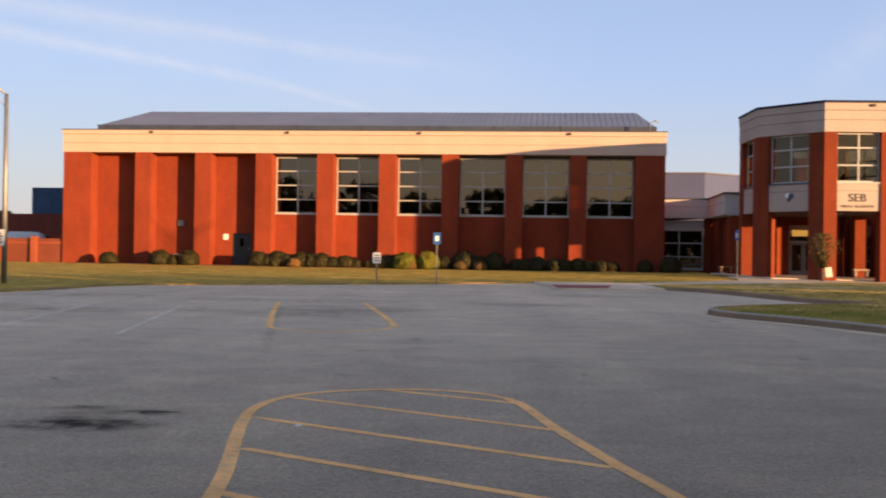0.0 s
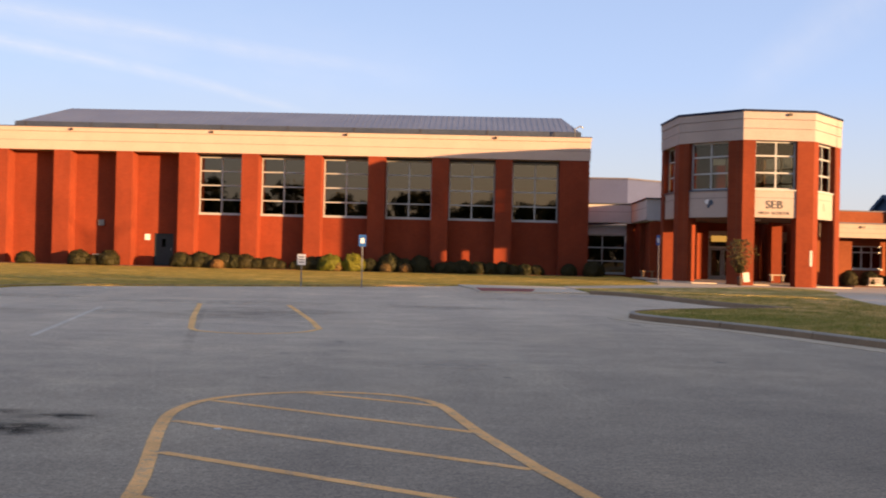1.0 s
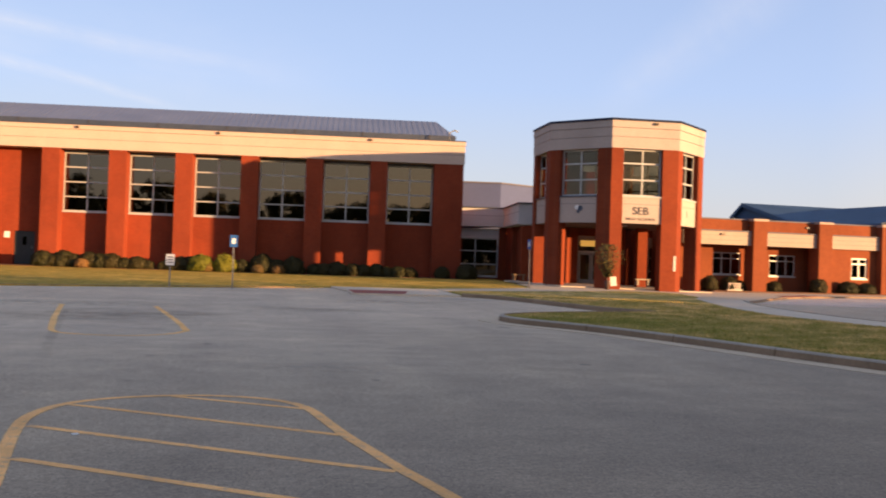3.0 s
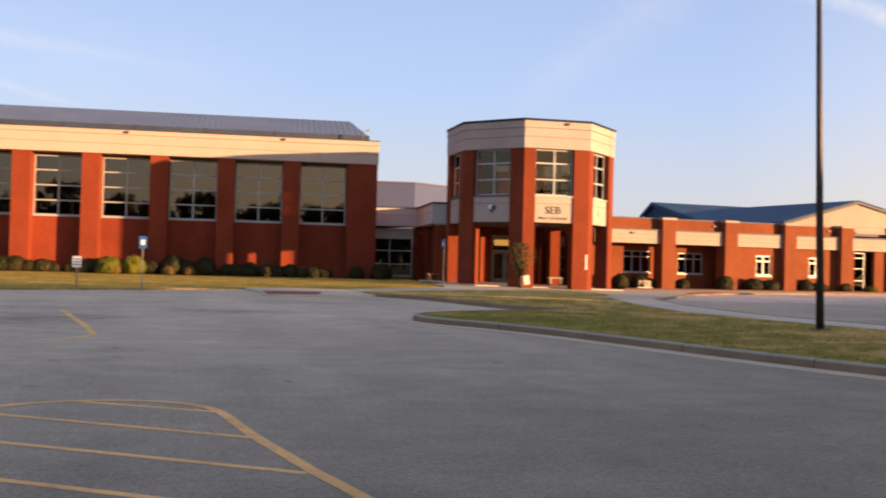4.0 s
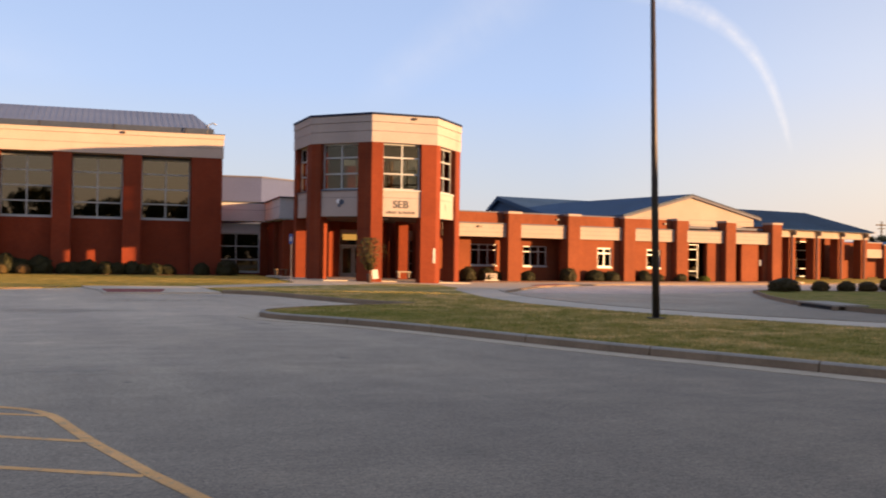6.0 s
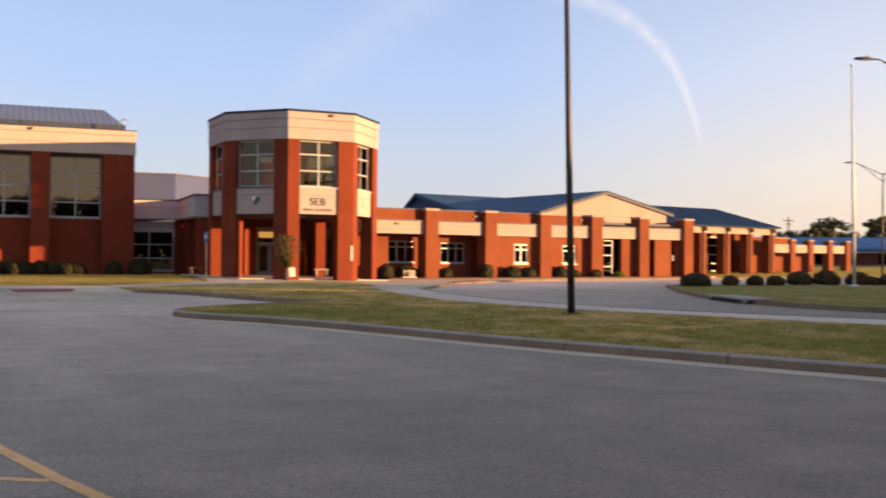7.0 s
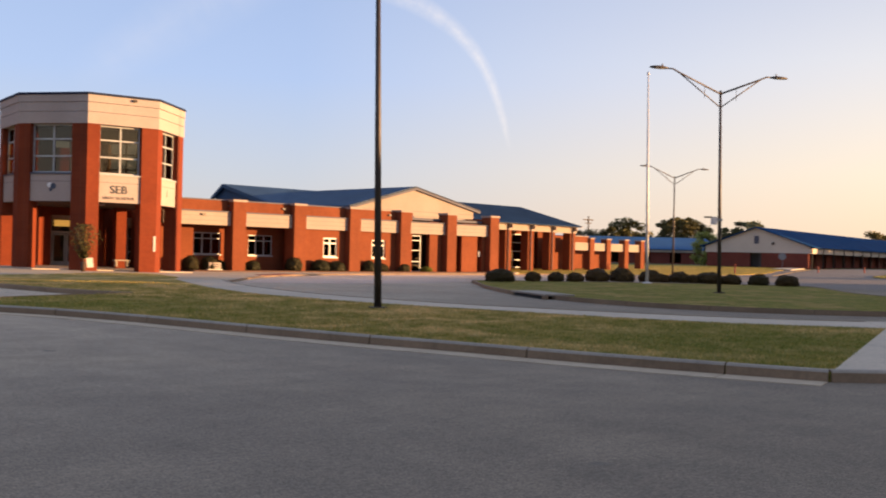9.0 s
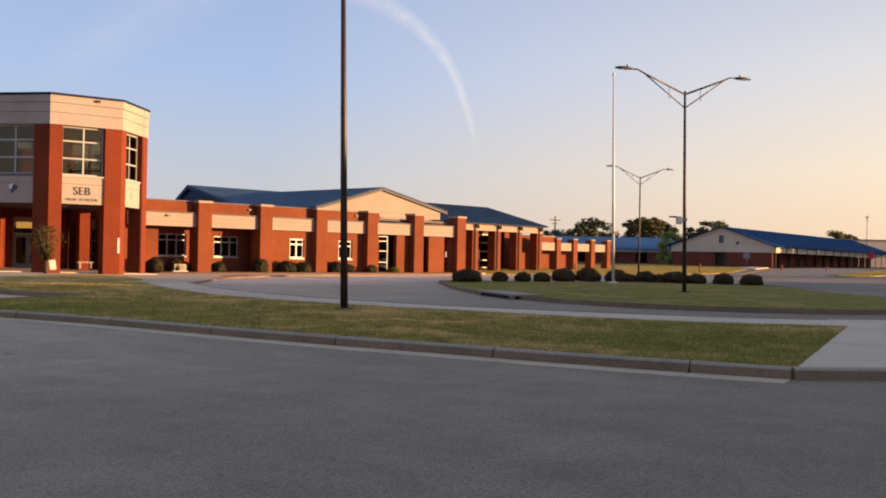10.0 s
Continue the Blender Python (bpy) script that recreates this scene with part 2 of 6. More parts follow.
# brighter, greyer stucco copy: skylight on the shaded link put into the colour
M["stucco_link"] = two_scale("shade_toned_stucco", (0.50, 0.485, 0.485), (0.56, 0.545, 0.545), 0.5, 18, 0.85, strength=0.15, stain=(0.42, 0.40, 0.39))
M["stucco_grey"] = two_scale("grey_stucco", (0.56, 0.465, 0.385), (0.63, 0.525, 0.43), 0.4, 14, 0.85)
M["roof_grey"] = two_scale("grey_metal_roof", (0.16, 0.17, 0.22), (0.20, 0.21, 0.26), 0.3, 3, 0.42, 0.35, strength=0.05)
M["roof_blue"] = two_scale("blue_metal_roof", (0.030, 0.066, 0.128), (0.042, 0.090, 0.170), 0.25, 3, 0.6, 0.0, 0.25, strength=0.05)
M["roof_navy"] = two_scale("navy_metal_roof", (0.011, 0.030, 0.078), (0.016, 0.042, 0.105), 0.25, 3, 0.85, 0.0, 0.05, strength=0.05)
M["roof_far"] = two_scale("deep_blue_metal_roof", (0.007, 0.042, 0.124), (0.012, 0.059, 0.164), 0.25, 3, 0.9, 0.0, 0.03, strength=0.05)
M["roof_pale"] = two_scale("pale_blue_metal_roof", (0.030, 0.105, 0.240), (0.042, 0.130, 0.285), 0.25, 3, 0.7, 0.0, 0.15, strength=0.05)
M["fascia"] = two_scale("dark_metal_coping", (0.05, 0.065, 0.10), (0.07, 0.085, 0.12), 0.8, 6, 0.5, 0.3, strength=0.05)
M["navy"] = two_scale("navy_metal_coping", (0.008, 0.014, 0.040), (0.012, 0.020, 0.052), 0.8, 6, 0.6, 0.0, 0.15, strength=0.05)
M["coping"] = two_scale("grey_metal_coping", (0.105, 0.10, 0.125), (0.13, 0.125, 0.15), 0.8, 6, 0.7, 0.0, 0.2, strength=0.05)
# emission for an added panel; source of the bright yellow patch is unknown
warm, wnt, wb = nodes("added_warm_glow", 0.6)
wb.inputs["Base Color"].default_value = (0.5, 0.3, 0.08, 1)
wb.inputs["Emission Color"].default_value = (1.0, 0.50, 0.10, 1)
wb.inputs["Emission Strength"].default_value = 0.16
M["warm_glow"] = warm
M["frame"] = two_scale("pale_aluminium_frame", (0.38, 0.38, 0.385), (0.44, 0.44, 0.445), 1.5, 20, 0.45, 0.1, strength=0.05)
# darker copy of the frame metal, with canopy shade put into the colour
M["frame_wing"] = two_scale("shaded_aluminium_frame", (0.345, 0.345, 0.35), (0.39, 0.39, 0.395), 1.5, 20, 0.45, 0.1, strength=0.05)
M["glass"] = glass_material("tinted_window_glass", (0.06, 0.05, 0.04), 0.115)
M["glass_clear"] = glass_material("clear_window_glass", (0.60, 0.56, 0.48), 0.05)
# near-black base: the shade of interiors is put into the colour
M["dark_room"] = two_scale("shaded_interior", (0.06, 0.05, 0.045), (0.09, 0.075, 0.065), 0.5, 5, 0.9)
M["room"] = two_scale("interior_plaster", (0.42, 0.38, 0.32), (0.5, 0.46, 0.4), 0.5, 5, 0.9)
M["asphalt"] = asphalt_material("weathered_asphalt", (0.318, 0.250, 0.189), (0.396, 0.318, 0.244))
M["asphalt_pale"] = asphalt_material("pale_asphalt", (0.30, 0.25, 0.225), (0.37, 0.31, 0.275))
M["concrete"] = two_scale("pale_concrete", (0.525, 0.432, 0.330), (0.622, 0.512, 0.396), 0.5, 16, 0.9, stain=(0.303, 0.259, 0.213))
# redder, brighter asphalt copy: low sun on the drive put into the colour
M["asphalt_drive"] = asphalt_material("sunlit_asphalt", (0.385, 0.292, 0.242), (0.455, 0.350, 0.292))
# golden concrete: sunlight on the entry pavement is put into the base colour
M["concrete_warm"] = two_scale("sunlit_concrete", (0.50, 0.395, 0.28), (0.58, 0.46, 0.33), 0.5, 16, 0.9, stain=(0.34, 0.28, 0.22))
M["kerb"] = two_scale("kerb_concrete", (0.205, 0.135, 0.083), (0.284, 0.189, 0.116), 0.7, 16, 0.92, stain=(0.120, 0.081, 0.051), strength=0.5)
# paler kerb concrete; on kerb tops it carries sky light in its colour
M["kerb_top"] = two_scale("pale_kerb_concrete", (0.315, 0.265, 0.216), (0.384, 0.327, 0.267), 0.7, 16, 0.92, stain=(0.175, 0.149, 0.125), strength=0.5)
M["gutter"] = two_scale("gutter_concrete", (0.500, 0.389, 0.274), (0.605, 0.476, 0.337), 0.6, 16, 0.92, stain=(0.233, 0.194, 0.151))
M["lawn"] = grass_ground("patchy_lawn", (0.215, 0.205, 0.042), (0.440, 0.325, 0.105), (0.720, 0.485, 0.220), ((8.4, 25.0), (16.0, 11.0)))
M["lawn_green"] = grass_ground("green_lawn", (0.150, 0.168, 0.026), (0.245, 0.215, 0.048), (0.385, 0.270, 0.100))
M["lawn_dry"] = grass_ground("dry_lawn", (0.26, 0.215, 0.040), (0.44, 0.30, 0.062), (0.58, 0.39, 0.10))
M["field"] = grass_ground("rough_field", (0.085, 0.085, 0.034), (0.136, 0.119, 0.051), (0.187, 0.153, 0.076))
M["mulch"] = two_scale("dark_mulch", (0.09, 0.045, 0.03), (0.14, 0.07, 0.045), 1.2, 30, 0.95, strength=0.8, dist=0.03)
M["yellow"] = worn_paint("worn_yellow_paint", (0.95, 0.51, 0.19), (0.36, 0.31, 0.25), 0.38)
M["yellow_faint"] = worn_paint("faded_yellow_paint", (1.0, 0.56, 0.20), (0.50, 0.43, 0.34), 0.33)
M["yellow_ghost"] = worn_paint("almost_worn_off_paint", (0.46, 0.38, 0.28), (0.40, 0.355, 0.30), 0.55)
M["white_paint"] = worn_paint("worn_white_paint", (0.80, 0.70, 0.58), (0.46, 0.39, 0.31), 0.44)
M["blue_paint"] = worn_paint("faded_blue_paint", (0.32, 0.40, 0.52), (0.36, 0.31, 0.26), 0.55)
M["tar"] = two_scale("faint_tar_mark", (0.15, 0.135, 0.12), (0.20, 0.18, 0.16), 2, 30, 0.92, 0.0, 0.1, strength=0.4)
M["red_pad"] = two_scale("red_tactile_paving", (0.22, 0.055, 0.045), (0.28, 0.075, 0.06), 2, 20, 0.9)
M["bronze"] = two_scale("dark_bronze_steel", (0.048, 0.038, 0.036), (0.077, 0.061, 0.054), 1.5, 15, 0.5, 0.4, strength=0.08)
M["steel"] = two_scale("galvanised_steel", (0.20, 0.20, 0.20), (0.28, 0.28, 0.28), 2, 25, 0.45, 0.6, strength=0.08)
M["silver"] = two_scale("brushed_aluminium", (0.607, 0.570, 0.552), (0.681, 0.644, 0.626), 2, 25, 0.45, 0.1, strength=0.05)
M["sign_white"] = two_scale("white_sign_sheet", (0.68, 0.68, 0.68), (0.75, 0.75, 0.75), 3, 30, 0.5, strength=0.03)
M["sign_blue"] = two_scale("blue_sign_sheet", (0.013, 0.078, 0.273), (0.019, 0.098, 0.312), 3, 30, 0.5, strength=0.03)
M["sign_red"] = two_scale("red_sign_sheet", (0.42, 0.015, 0.02), (0.48, 0.025, 0.03), 3, 30, 0.5, strength=0.03)
M["letter_small"] = two_scale("brown_letter_metal", (0.19, 0.15, 0.13), (0.22, 0.175, 0.155), 3, 30, 0.5, strength=0.03)
M["letter"] = two_scale("dark_letter_metal", (0.035, 0.035, 0.045), (0.05, 0.05, 0.06), 3, 30, 0.5, strength=0.03)
M["door"] = two_scale("dark_green_door_paint", (0.015, 0.022, 0.025), (0.022, 0.030, 0.033), 2, 20, 0.5, strength=0.05)
M["timber"] = two_scale("brick_red_fence", (0.243, 0.056, 0.023), (0.288, 0.072, 0.031), 1, 18, 0.85, strength=0.4)
M["timber_dark"] = two_scale("dark_red_boards", (0.15, 0.036, 0.018), (0.19, 0.048, 0.024), 1, 18, 0.85, strength=0.4)
M["bark"] = two_scale("grey_bark", (0.09, 0.07, 0.055), (0.14, 0.11, 0.085), 2, 14, 0.95, strength=0.9, dist=0.03)
M["leaf_bush"] = leaf_material("dark_shrub_leaves", (0.014, 0.013, 0.004), (0.038, 0.034, 0.010))
M["leaf_gold"] = leaf_material("yellow_green_shrub_leaves", (0.050, 0.066, 0.008), (0.125, 0.135, 0.014))
# browner leaves: warm sun on the island shrubs' tops put into the colour
M["leaf_brown"] = leaf_material("olive_brown_shrub_leaves", (0.026, 0.019, 0.006), (0.075, 0.046, 0.014))
M["leaf_pot"] = leaf_material("olive_shrub_leaves", (0.026, 0.028, 0.009), (0.075, 0.072, 0.022))
M["leaf_rust"] = leaf_material("rusty_shrub_leaves", (0.083, 0.052, 0.021), (0.166, 0.098, 0.038))
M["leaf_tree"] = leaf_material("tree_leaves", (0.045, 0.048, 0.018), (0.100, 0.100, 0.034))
# lighter than the near leaves: distance haze mixed into the leaf colour
M["leaf_far"] = leaf_material("hazy_tree_leaves", (0.070, 0.072, 0.030), (0.150, 0.145, 0.060))
M["leaf_pale"] = leaf_material("pale_tree_leaves", (0.17, 0.20, 0.045), (0.32, 0.33, 0.075))
M["blade"] = blade_material("grass_blades", (0.225, 0.215, 0.044), (0.470, 0.345, 0.110), (0.760, 0.510, 0.235), ((8.4, 25.0), (16.0, 11.0)))
M["stone"] = two_scale("cast_stone", (0.45, 0.42, 0.37), (0.53, 0.49, 0.43), 2, 20, 0.9)
M["cement_board"] = two_scale("notice_paper", (0.52, 0.50, 0.47), (0.58, 0.56, 0.53), 3, 25, 0.8, strength=0.03)
M["terracotta"] = two_scale("dark_plant_pot", (0.07, 0.04, 0.03), (0.10, 0.055, 0.04), 3, 20, 0.8)
M["car_white"] = two_scale("white_car_paint", (0.60, 0.62, 0.64), (0.66, 0.68, 0.70), 2, 10, 0.3, strength=0.02)
M["tyre"] = two_scale("rubber_tyre", (0.02, 0.02, 0.02), (0.03, 0.03, 0.03), 5, 30, 0.9)


# ---- mesh helpers ----
def box(bm, x0, x1, y0, y1, z0, z1, m=None):
    vs = [bm.verts.new((x, y, z)) for z in (z0, z1) for y in (y0, y1) for x in (x0, x1)]
    if m is not None:
        for v in vs:
            v.co = m @ v.co
    for f in ((0, 2, 3, 1), (4, 5, 7, 6), (0, 1, 5, 4), (2, 6, 7, 3), (0, 4, 6, 2), (1, 3, 7, 5)):
        bm.faces.new([vs[i] for i in f])
    return vs


def boxed(*dims, bevel=0.0):
    bm = bmesh.new()
    box(bm, *dims)
    if bevel:
        bmesh.ops.bevel(bm, geom=bm.edges[:], offset=bevel, segments=2, affect="EDGES")
    return bm


def prism(bm, poly, z0, z1):
    """An upright prism over a counter-clockwise plan."""
    lo = [bm.verts.new((x, y, z0)) for x, y in poly]
    hi = [bm.verts.new((x, y, z1)) for x, y in poly]
    n = len(poly)
    bm.faces.new(lo[::-1])
    bm.faces.new(hi)
    for i in range(n):
        bm.faces.new((lo[i], lo[(i + 1) % n], hi[(i + 1) % n], hi[i]))


def ring_tube(bm, path, radii, sides=10, caps=True):
    """A round bar along points, of changing radius."""
    rings = []
    pts = [Vector(p) for p in path]
    for i, p in enumerate(pts):
        d = (pts[min(i + 1, len(pts) - 1)] - pts[max(i - 1, 0)]).normalized()
        a = d.orthogonal().normalized() if abs(d.z) < 0.9 else d.cross(Vector((0, 1, 0))).normalized()
        b = d.cross(a)
        rings.append([bm.verts.new(p + (a * math.cos(t) + b * math.sin(t)) * radii[i]) for t in (2 * math.pi * k / sides for k in range(sides))])
    for r0, r1 in zip(rings, rings[1:]):
        for k in range(sides):
            bm.faces.new((r0[k], r0[(k + 1) % sides], r1[(k + 1) % sides], r1[k]))
    if caps:
        bm.faces.new(rings[0][::-1])
        bm.faces.new(rings[-1])


def mesh_of(name, bm, material, smooth=False):
    bmesh.ops.recalc_face_normals(bm, faces=bm.faces[:])
    me = bpy.data.meshes.new(name)
    bm.to_mesh(me)
    bm.free()
    me.materials.append(material)
    if smooth:
        me.polygons.foreach_set("use_smooth", [True] * len(me.polygons))
    return me


def part(name, bm, material, parent, label="", smooth=False):
    ob = new(name, mesh_of(name, bm, material, smooth))
    ob.parent = parent
    return tagged(ob, label)


def thing(name, label, category, m, group="", kind=""):
    ob = new(name)
    ob.matrix_basis = m
    ob.empty_display_size = 0.3
    return tagged(ob, label, category, group, kind)


def single(name, bm, material, label, category, m=None, group="", kind="", smooth=False):
    ob = new(name, mesh_of(name, bm, material, smooth))
    if m is not None:
        ob.matrix_basis = m
    return tagged(ob, label, category, group, kind)


def raw(name, verts, faces, material, parent=None):
    me = bpy.data.meshes.new(name)
    me.from_pydata(verts, [], faces)
    me.materials.append(material)
    ob = new(name, me)
    ob.parent = parent
    return ob


def smooth_line(points, step):
    """Points evenly along a smooth curve through the given ones."""
    p = [Vector((*q, 0)) if len(q) == 2 else Vector(q) for q in points]
    p = [2 * p[0] - p[1]] + p + [2 * p[-1] - p[-2]]
    fine = []
    for a, b, c, d in zip(p, p[1:], p[2:], p[3:]):
        for k in range(12):
            t = k / 12
            fine.append(0.5 * (2 * b + (c - a) * t + (2 * a - 5 * b + 4 * c - d) * t * t + (3 * b - a - 3 * c + d) * t ** 3))
    fine.append(p[-2])
    out, left = [fine[0]], step
    for a, b in zip(fine, fine[1:]):
        seg = (b - a).length
        while seg >= left and seg > 1e-6:
            a = a + (b - a) * (left / seg)
            out.append(a.copy())
            seg = (b - a).length
            left = step
        left -= seg
    if (out[-1] - fine[-1]).length > step * 0.3:
        out.append(fine[-1])
    return out


# ---- lie of the land ----
def lerp_table(r, table):
    for (a, za), (b, zb) in zip(table, table[1:]):
        if r <= b:
            return za + (zb - za) * (r - a) / (b - a)
    return table[-1][1]


WEST = [(0, 0), (48, 0.0), (62, 0.135), (66, 0.165), (77, 0.195), (98, 0.30), (150, 0.9), (400, 1.4), (6000, 2)]
EAST = [(0, 0), (50, 0.0), (70, 0.02), (90, 0.06), (100, 0.25), (112, 0.38), (140, 1.0), (160, 1.2), (400, 1.4), (6000, 2)]


# gymnasium range enlarged about the camera eye, fitting the same view from farther back
BACK_K = 1.10


def set_back(m):
    return Matrix.Translation((0, 0, 1.5)) @ Matrix.Scale(BACK_K, 4) @ Matrix.Translation((0, 0, -1.5)) @ m


def land(x, y):
    """Height of the paved or bare ground."""
    r = math.hypot(x, y)
    if y < 0:
        return 0.0
    a = math.degrees(math.atan2(x, y))
    k = min(1, max(0, (a - 17) / 9))
    k = k * k * (3 - 2 * k)
    return lerp_table(r, WEST) * (1 - k) + lerp_table(r, EAST) * k


def sheet(name, poly, material, rise, label, category, cell=4.0, skirt=0.0, kind="structure", parent=None):
    """A piece of ground over a plan, laid on the land and raised by rise; skirt: depth of its edge."""
    bm = bmesh.new()
    f = bm.faces.new([bm.verts.new((x, y, 0)) for x, y in poly])
    bmesh.ops.triangulate(bm, faces=[f])
    xs, ys = [p[0] for p in poly], [p[1] for p in poly]
    for lo, hi, axis in ((min(xs), max(xs), 0), (min(ys), max(ys), 1)):
        c = math.ceil(lo / cell) * cell
        while c < hi:
            co = [0, 0, 0]
            no = [0, 0, 0]
            co[axis], no[axis] = c, 1
            bmesh.ops.bisect_plane(bm, geom=bm.verts[:] + bm.edges[:] + bm.faces[:], plane_co=co, plane_no=no, dist=1e-4)
            c += cell
    for v in bm.verts:
        v.co.z = land(v.co.x, v.co.y) + rise
    if skirt:
        rim = [e for e in bm.edges if len(e.link_faces) == 1]
        ext = bmesh.ops.extrude_edge_only(bm, edges=rim)
        for v in (g for g in ext["geom"] if isinstance(g, bmesh.types.BMVert)):
            v.co.z -= skirt
    bmesh.ops.recalc_face_normals(bm, faces=bm.faces[:])
    ob = new(name, mesh_of(name, bm, material))
    ob.parent = parent
    return tagged(ob, label, category, "", kind)


def kerb(name, pts, label, gutter=0.54, joint=3.05, high=0.15, side=1, lit_top=True):
    """Kerb stones with a gutter apron along a line at the foot of the kerb face; the kept side is on the left of the line for side=1."""
    line = smooth_line(pts, joint / 4)
    top = thing(name, label, "kerb", Matrix.Identity(4), kind="structure")
    gut = []
    for i in range(0, len(line) - 1, 4):
        seg = line[i:i + 5]
        if len(seg) < 2:
            break
        for what, prof, mtl in (("kerb_stone", ((0, -0.03), (0.02, high - 0.03), (0.035, high - 0.008), (0.06, high + 0.004), (0.15, high + 0.006), (0.15, -0.05)), M["kerb"]),
                                ("gutter_slab", ((-gutter, 0.008), (0, 0.004), (0, -0.06), (-gutter, -0.06)), M["gutter"])):
            if what == "gutter_slab" and gutter <= 0:
                continue
            bm = bmesh.new()
            rings = []
            for j, p in enumerate(seg):
                k = i + j
                d = (line[min(k + 1, len(line) - 1)] - line[max(k - 1, 0)]).normalized()
                nrm = Vector((-d.y, d.x, 0)) * side
                q = p.copy()
                if j == 0:
                    q += d * 0.012
                if j == len(seg) - 1:
                    q -= d * 0.012
                rings.append([bm.verts.new((q.x + nrm.x * u, q.y + nrm.y * u, land(q.x, q.y) + w + 0.004)) for u, w in prof])
            n = len(prof)
            for r0, r1 in zip(rings, rings[1:]):
                for k in range(n):
                    bm.faces.new((r0[k], r0[(k + 1) % n], r1[(k + 1) % n], r1[k]))
            bm.faces.new(rings[0])
            bm.faces.new(rings[-1][::-1])
            ob = part(what, bm, mtl, top)
            if what == "kerb_stone" and lit_top:
                # top faces paler than the dirty face: cleaner, with sky light put into the colour
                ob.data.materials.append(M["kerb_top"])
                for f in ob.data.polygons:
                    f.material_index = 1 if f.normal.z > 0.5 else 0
    return top


def ribbon(pts, width, z=0.008, step=0.25, jitter=0.0):
    """A flat painted line along a smooth curve."""
    line = smooth_line(pts, step)
    bm = bmesh.new()
    rnd = random.Random(len(pts) * 7 + int(width * 1000))
    prev = None
    for i, p in enumerate(line):
        d = (line[min(i + 1, len(line) - 1)] - line[max(i - 1, 0)]).normalized()
        nrm = Vector((-d.y, d.x, 0)) * (width / 2)
        a, b = p + nrm * (1 + rnd.uniform(-jitter, jitter)), p - nrm * (1 + rnd.uniform(-jitter, jitter))
        cur = [bm.verts.new((q.x, q.y, land(q.x, q.y) + z)) for q in (a, b)]
        if prev:
            bm.faces.new((prev[0], prev[1], cur[1], cur[0]))
        prev = cur
    return bm

# ---- ground ----
def ground_sheet():
    radii = [0, 8, 16, 24, 32, 40, 45, 50, 55, 60, 65, 70, 75, 80, 85, 90, 95, 100, 106, 112, 120, 130, 140, 150, 165, 190, 230, 300, 420, 700, 1400, 3000, 4800]
    n = 96
    verts, faces = [(0, 0, -0.08)], []
    for r in radii[1:]:
        for k in range(n):
            a = 2 * math.pi * k / n
            x, y = r * math.sin(a), r * math.cos(a)
            verts.append((x, y, land(x, y) - 0.08))
    faces += [(0, 1 + (k + 1) % n, 1 + k) for k in range(n)]
    for i in range(len(radii) - 2):
        a, b = 1 + i * n, 1 + (i + 1) * n
        faces += [(a + k, a + (k + 1) % n, b + (k + 1) % n, b + k) for k in range(n)]
    ob = raw("ground", verts, faces, M["field"])
    return tagged(ob, "rough dry field grass running out to the horizon", "ground", kind="structure")


ground_sheet()

LOT_EDGE = [(-15.2, 31.5), (-14.3, 34.6), (-13.7, 36.2), (-13.3, 38.2), (-13.2, 40.6), (-12.2, 42.4), (-10.4, 43.4), (-6.8, 45.3), (-3.6, 47.2), (0.4, 49.3), (3.4, 51.2)]
KERB_2 = [(9.4, 44.8), (10.2, 43.6), (10.9, 41.6), (11.3, 38.8), (11.7, 35.9), (12.25, 33.6), (13.05, 32.2)]
NOSE = [(13.05, 32.2), (11.6, 31.35), (10.2, 30.6), (8.4, 29.5), (7.2, 28.3), (6.75, 27.2), (6.8, 26.2), (7.15, 25.2), (7.75, 24.0), (8.25, 22.7), (8.7, 21.2), (9.15, 19.3), (9.65, 17.1),
        (10.05, 15.5), (10.4, 14.25), (10.75, 13.2), (11.05, 12.2), (11.32, 11.2), (11.6, 10.4), (11.87, 9.6), (12.15, 8.9), (12.4, 8.3), (12.68, 7.66)]
GRASS_FAR = [(22.6, 12.45), (21.4, 13.8), (20.3, 15.2), (19.7, 16.5), (19.2, 17.8), (18.75, 19.4), (18.35, 21.1), (17.8, 22.9), (17.35, 24.6), (17.1, 27.2), (16.95, 29.8), (17.0, 32.0), (17.9, 36.6), (19.6, 42.2), (20.9, 46.3)]
WALK_FAR = [(24.6, 14.2), (23.4, 15.3), (22.3, 16.8), (21.3, 18.8), (20.6, 20.6), (19.9, 22.6), (19.5, 24.3), (19.2, 27.0), (19.1, 30.0), (19.4, 33.0), (20.3, 37.5), (21.6, 42.0), (23.2, 46.0)]
WING_KERB = [(23.2, 46.0), (25.0, 48.2), (27.6, 51.9), (30.4, 55.4), (33.8, 58.6), (38.2, 61.4), (44.5, 63.9), (52.0, 65.6), (60.0, 66.6), (66.0, 67.0)]
ISLAND = [(38.2, 45.3), (36.2, 42.6), (34.0, 39.6), (31.8, 36.2), (29.8, 32.9), (28.2, 29.4), (27.2, 26.0), (27.0, 23.2), (27.6, 20.6), (29.2, 18.2), (31.6, 16.6), (35.0, 16.2), (40.0, 18.4), (44.2, 22.6), (46.8, 26.4), (50.2, 30.2),
          (56.0, 35.2), (58.8, 38.2), (57.6, 40.8), (52.0, 43.6), (46.0, 46.0), (41.6, 47.6), (39.4, 47.0), (38.2, 45.3)]

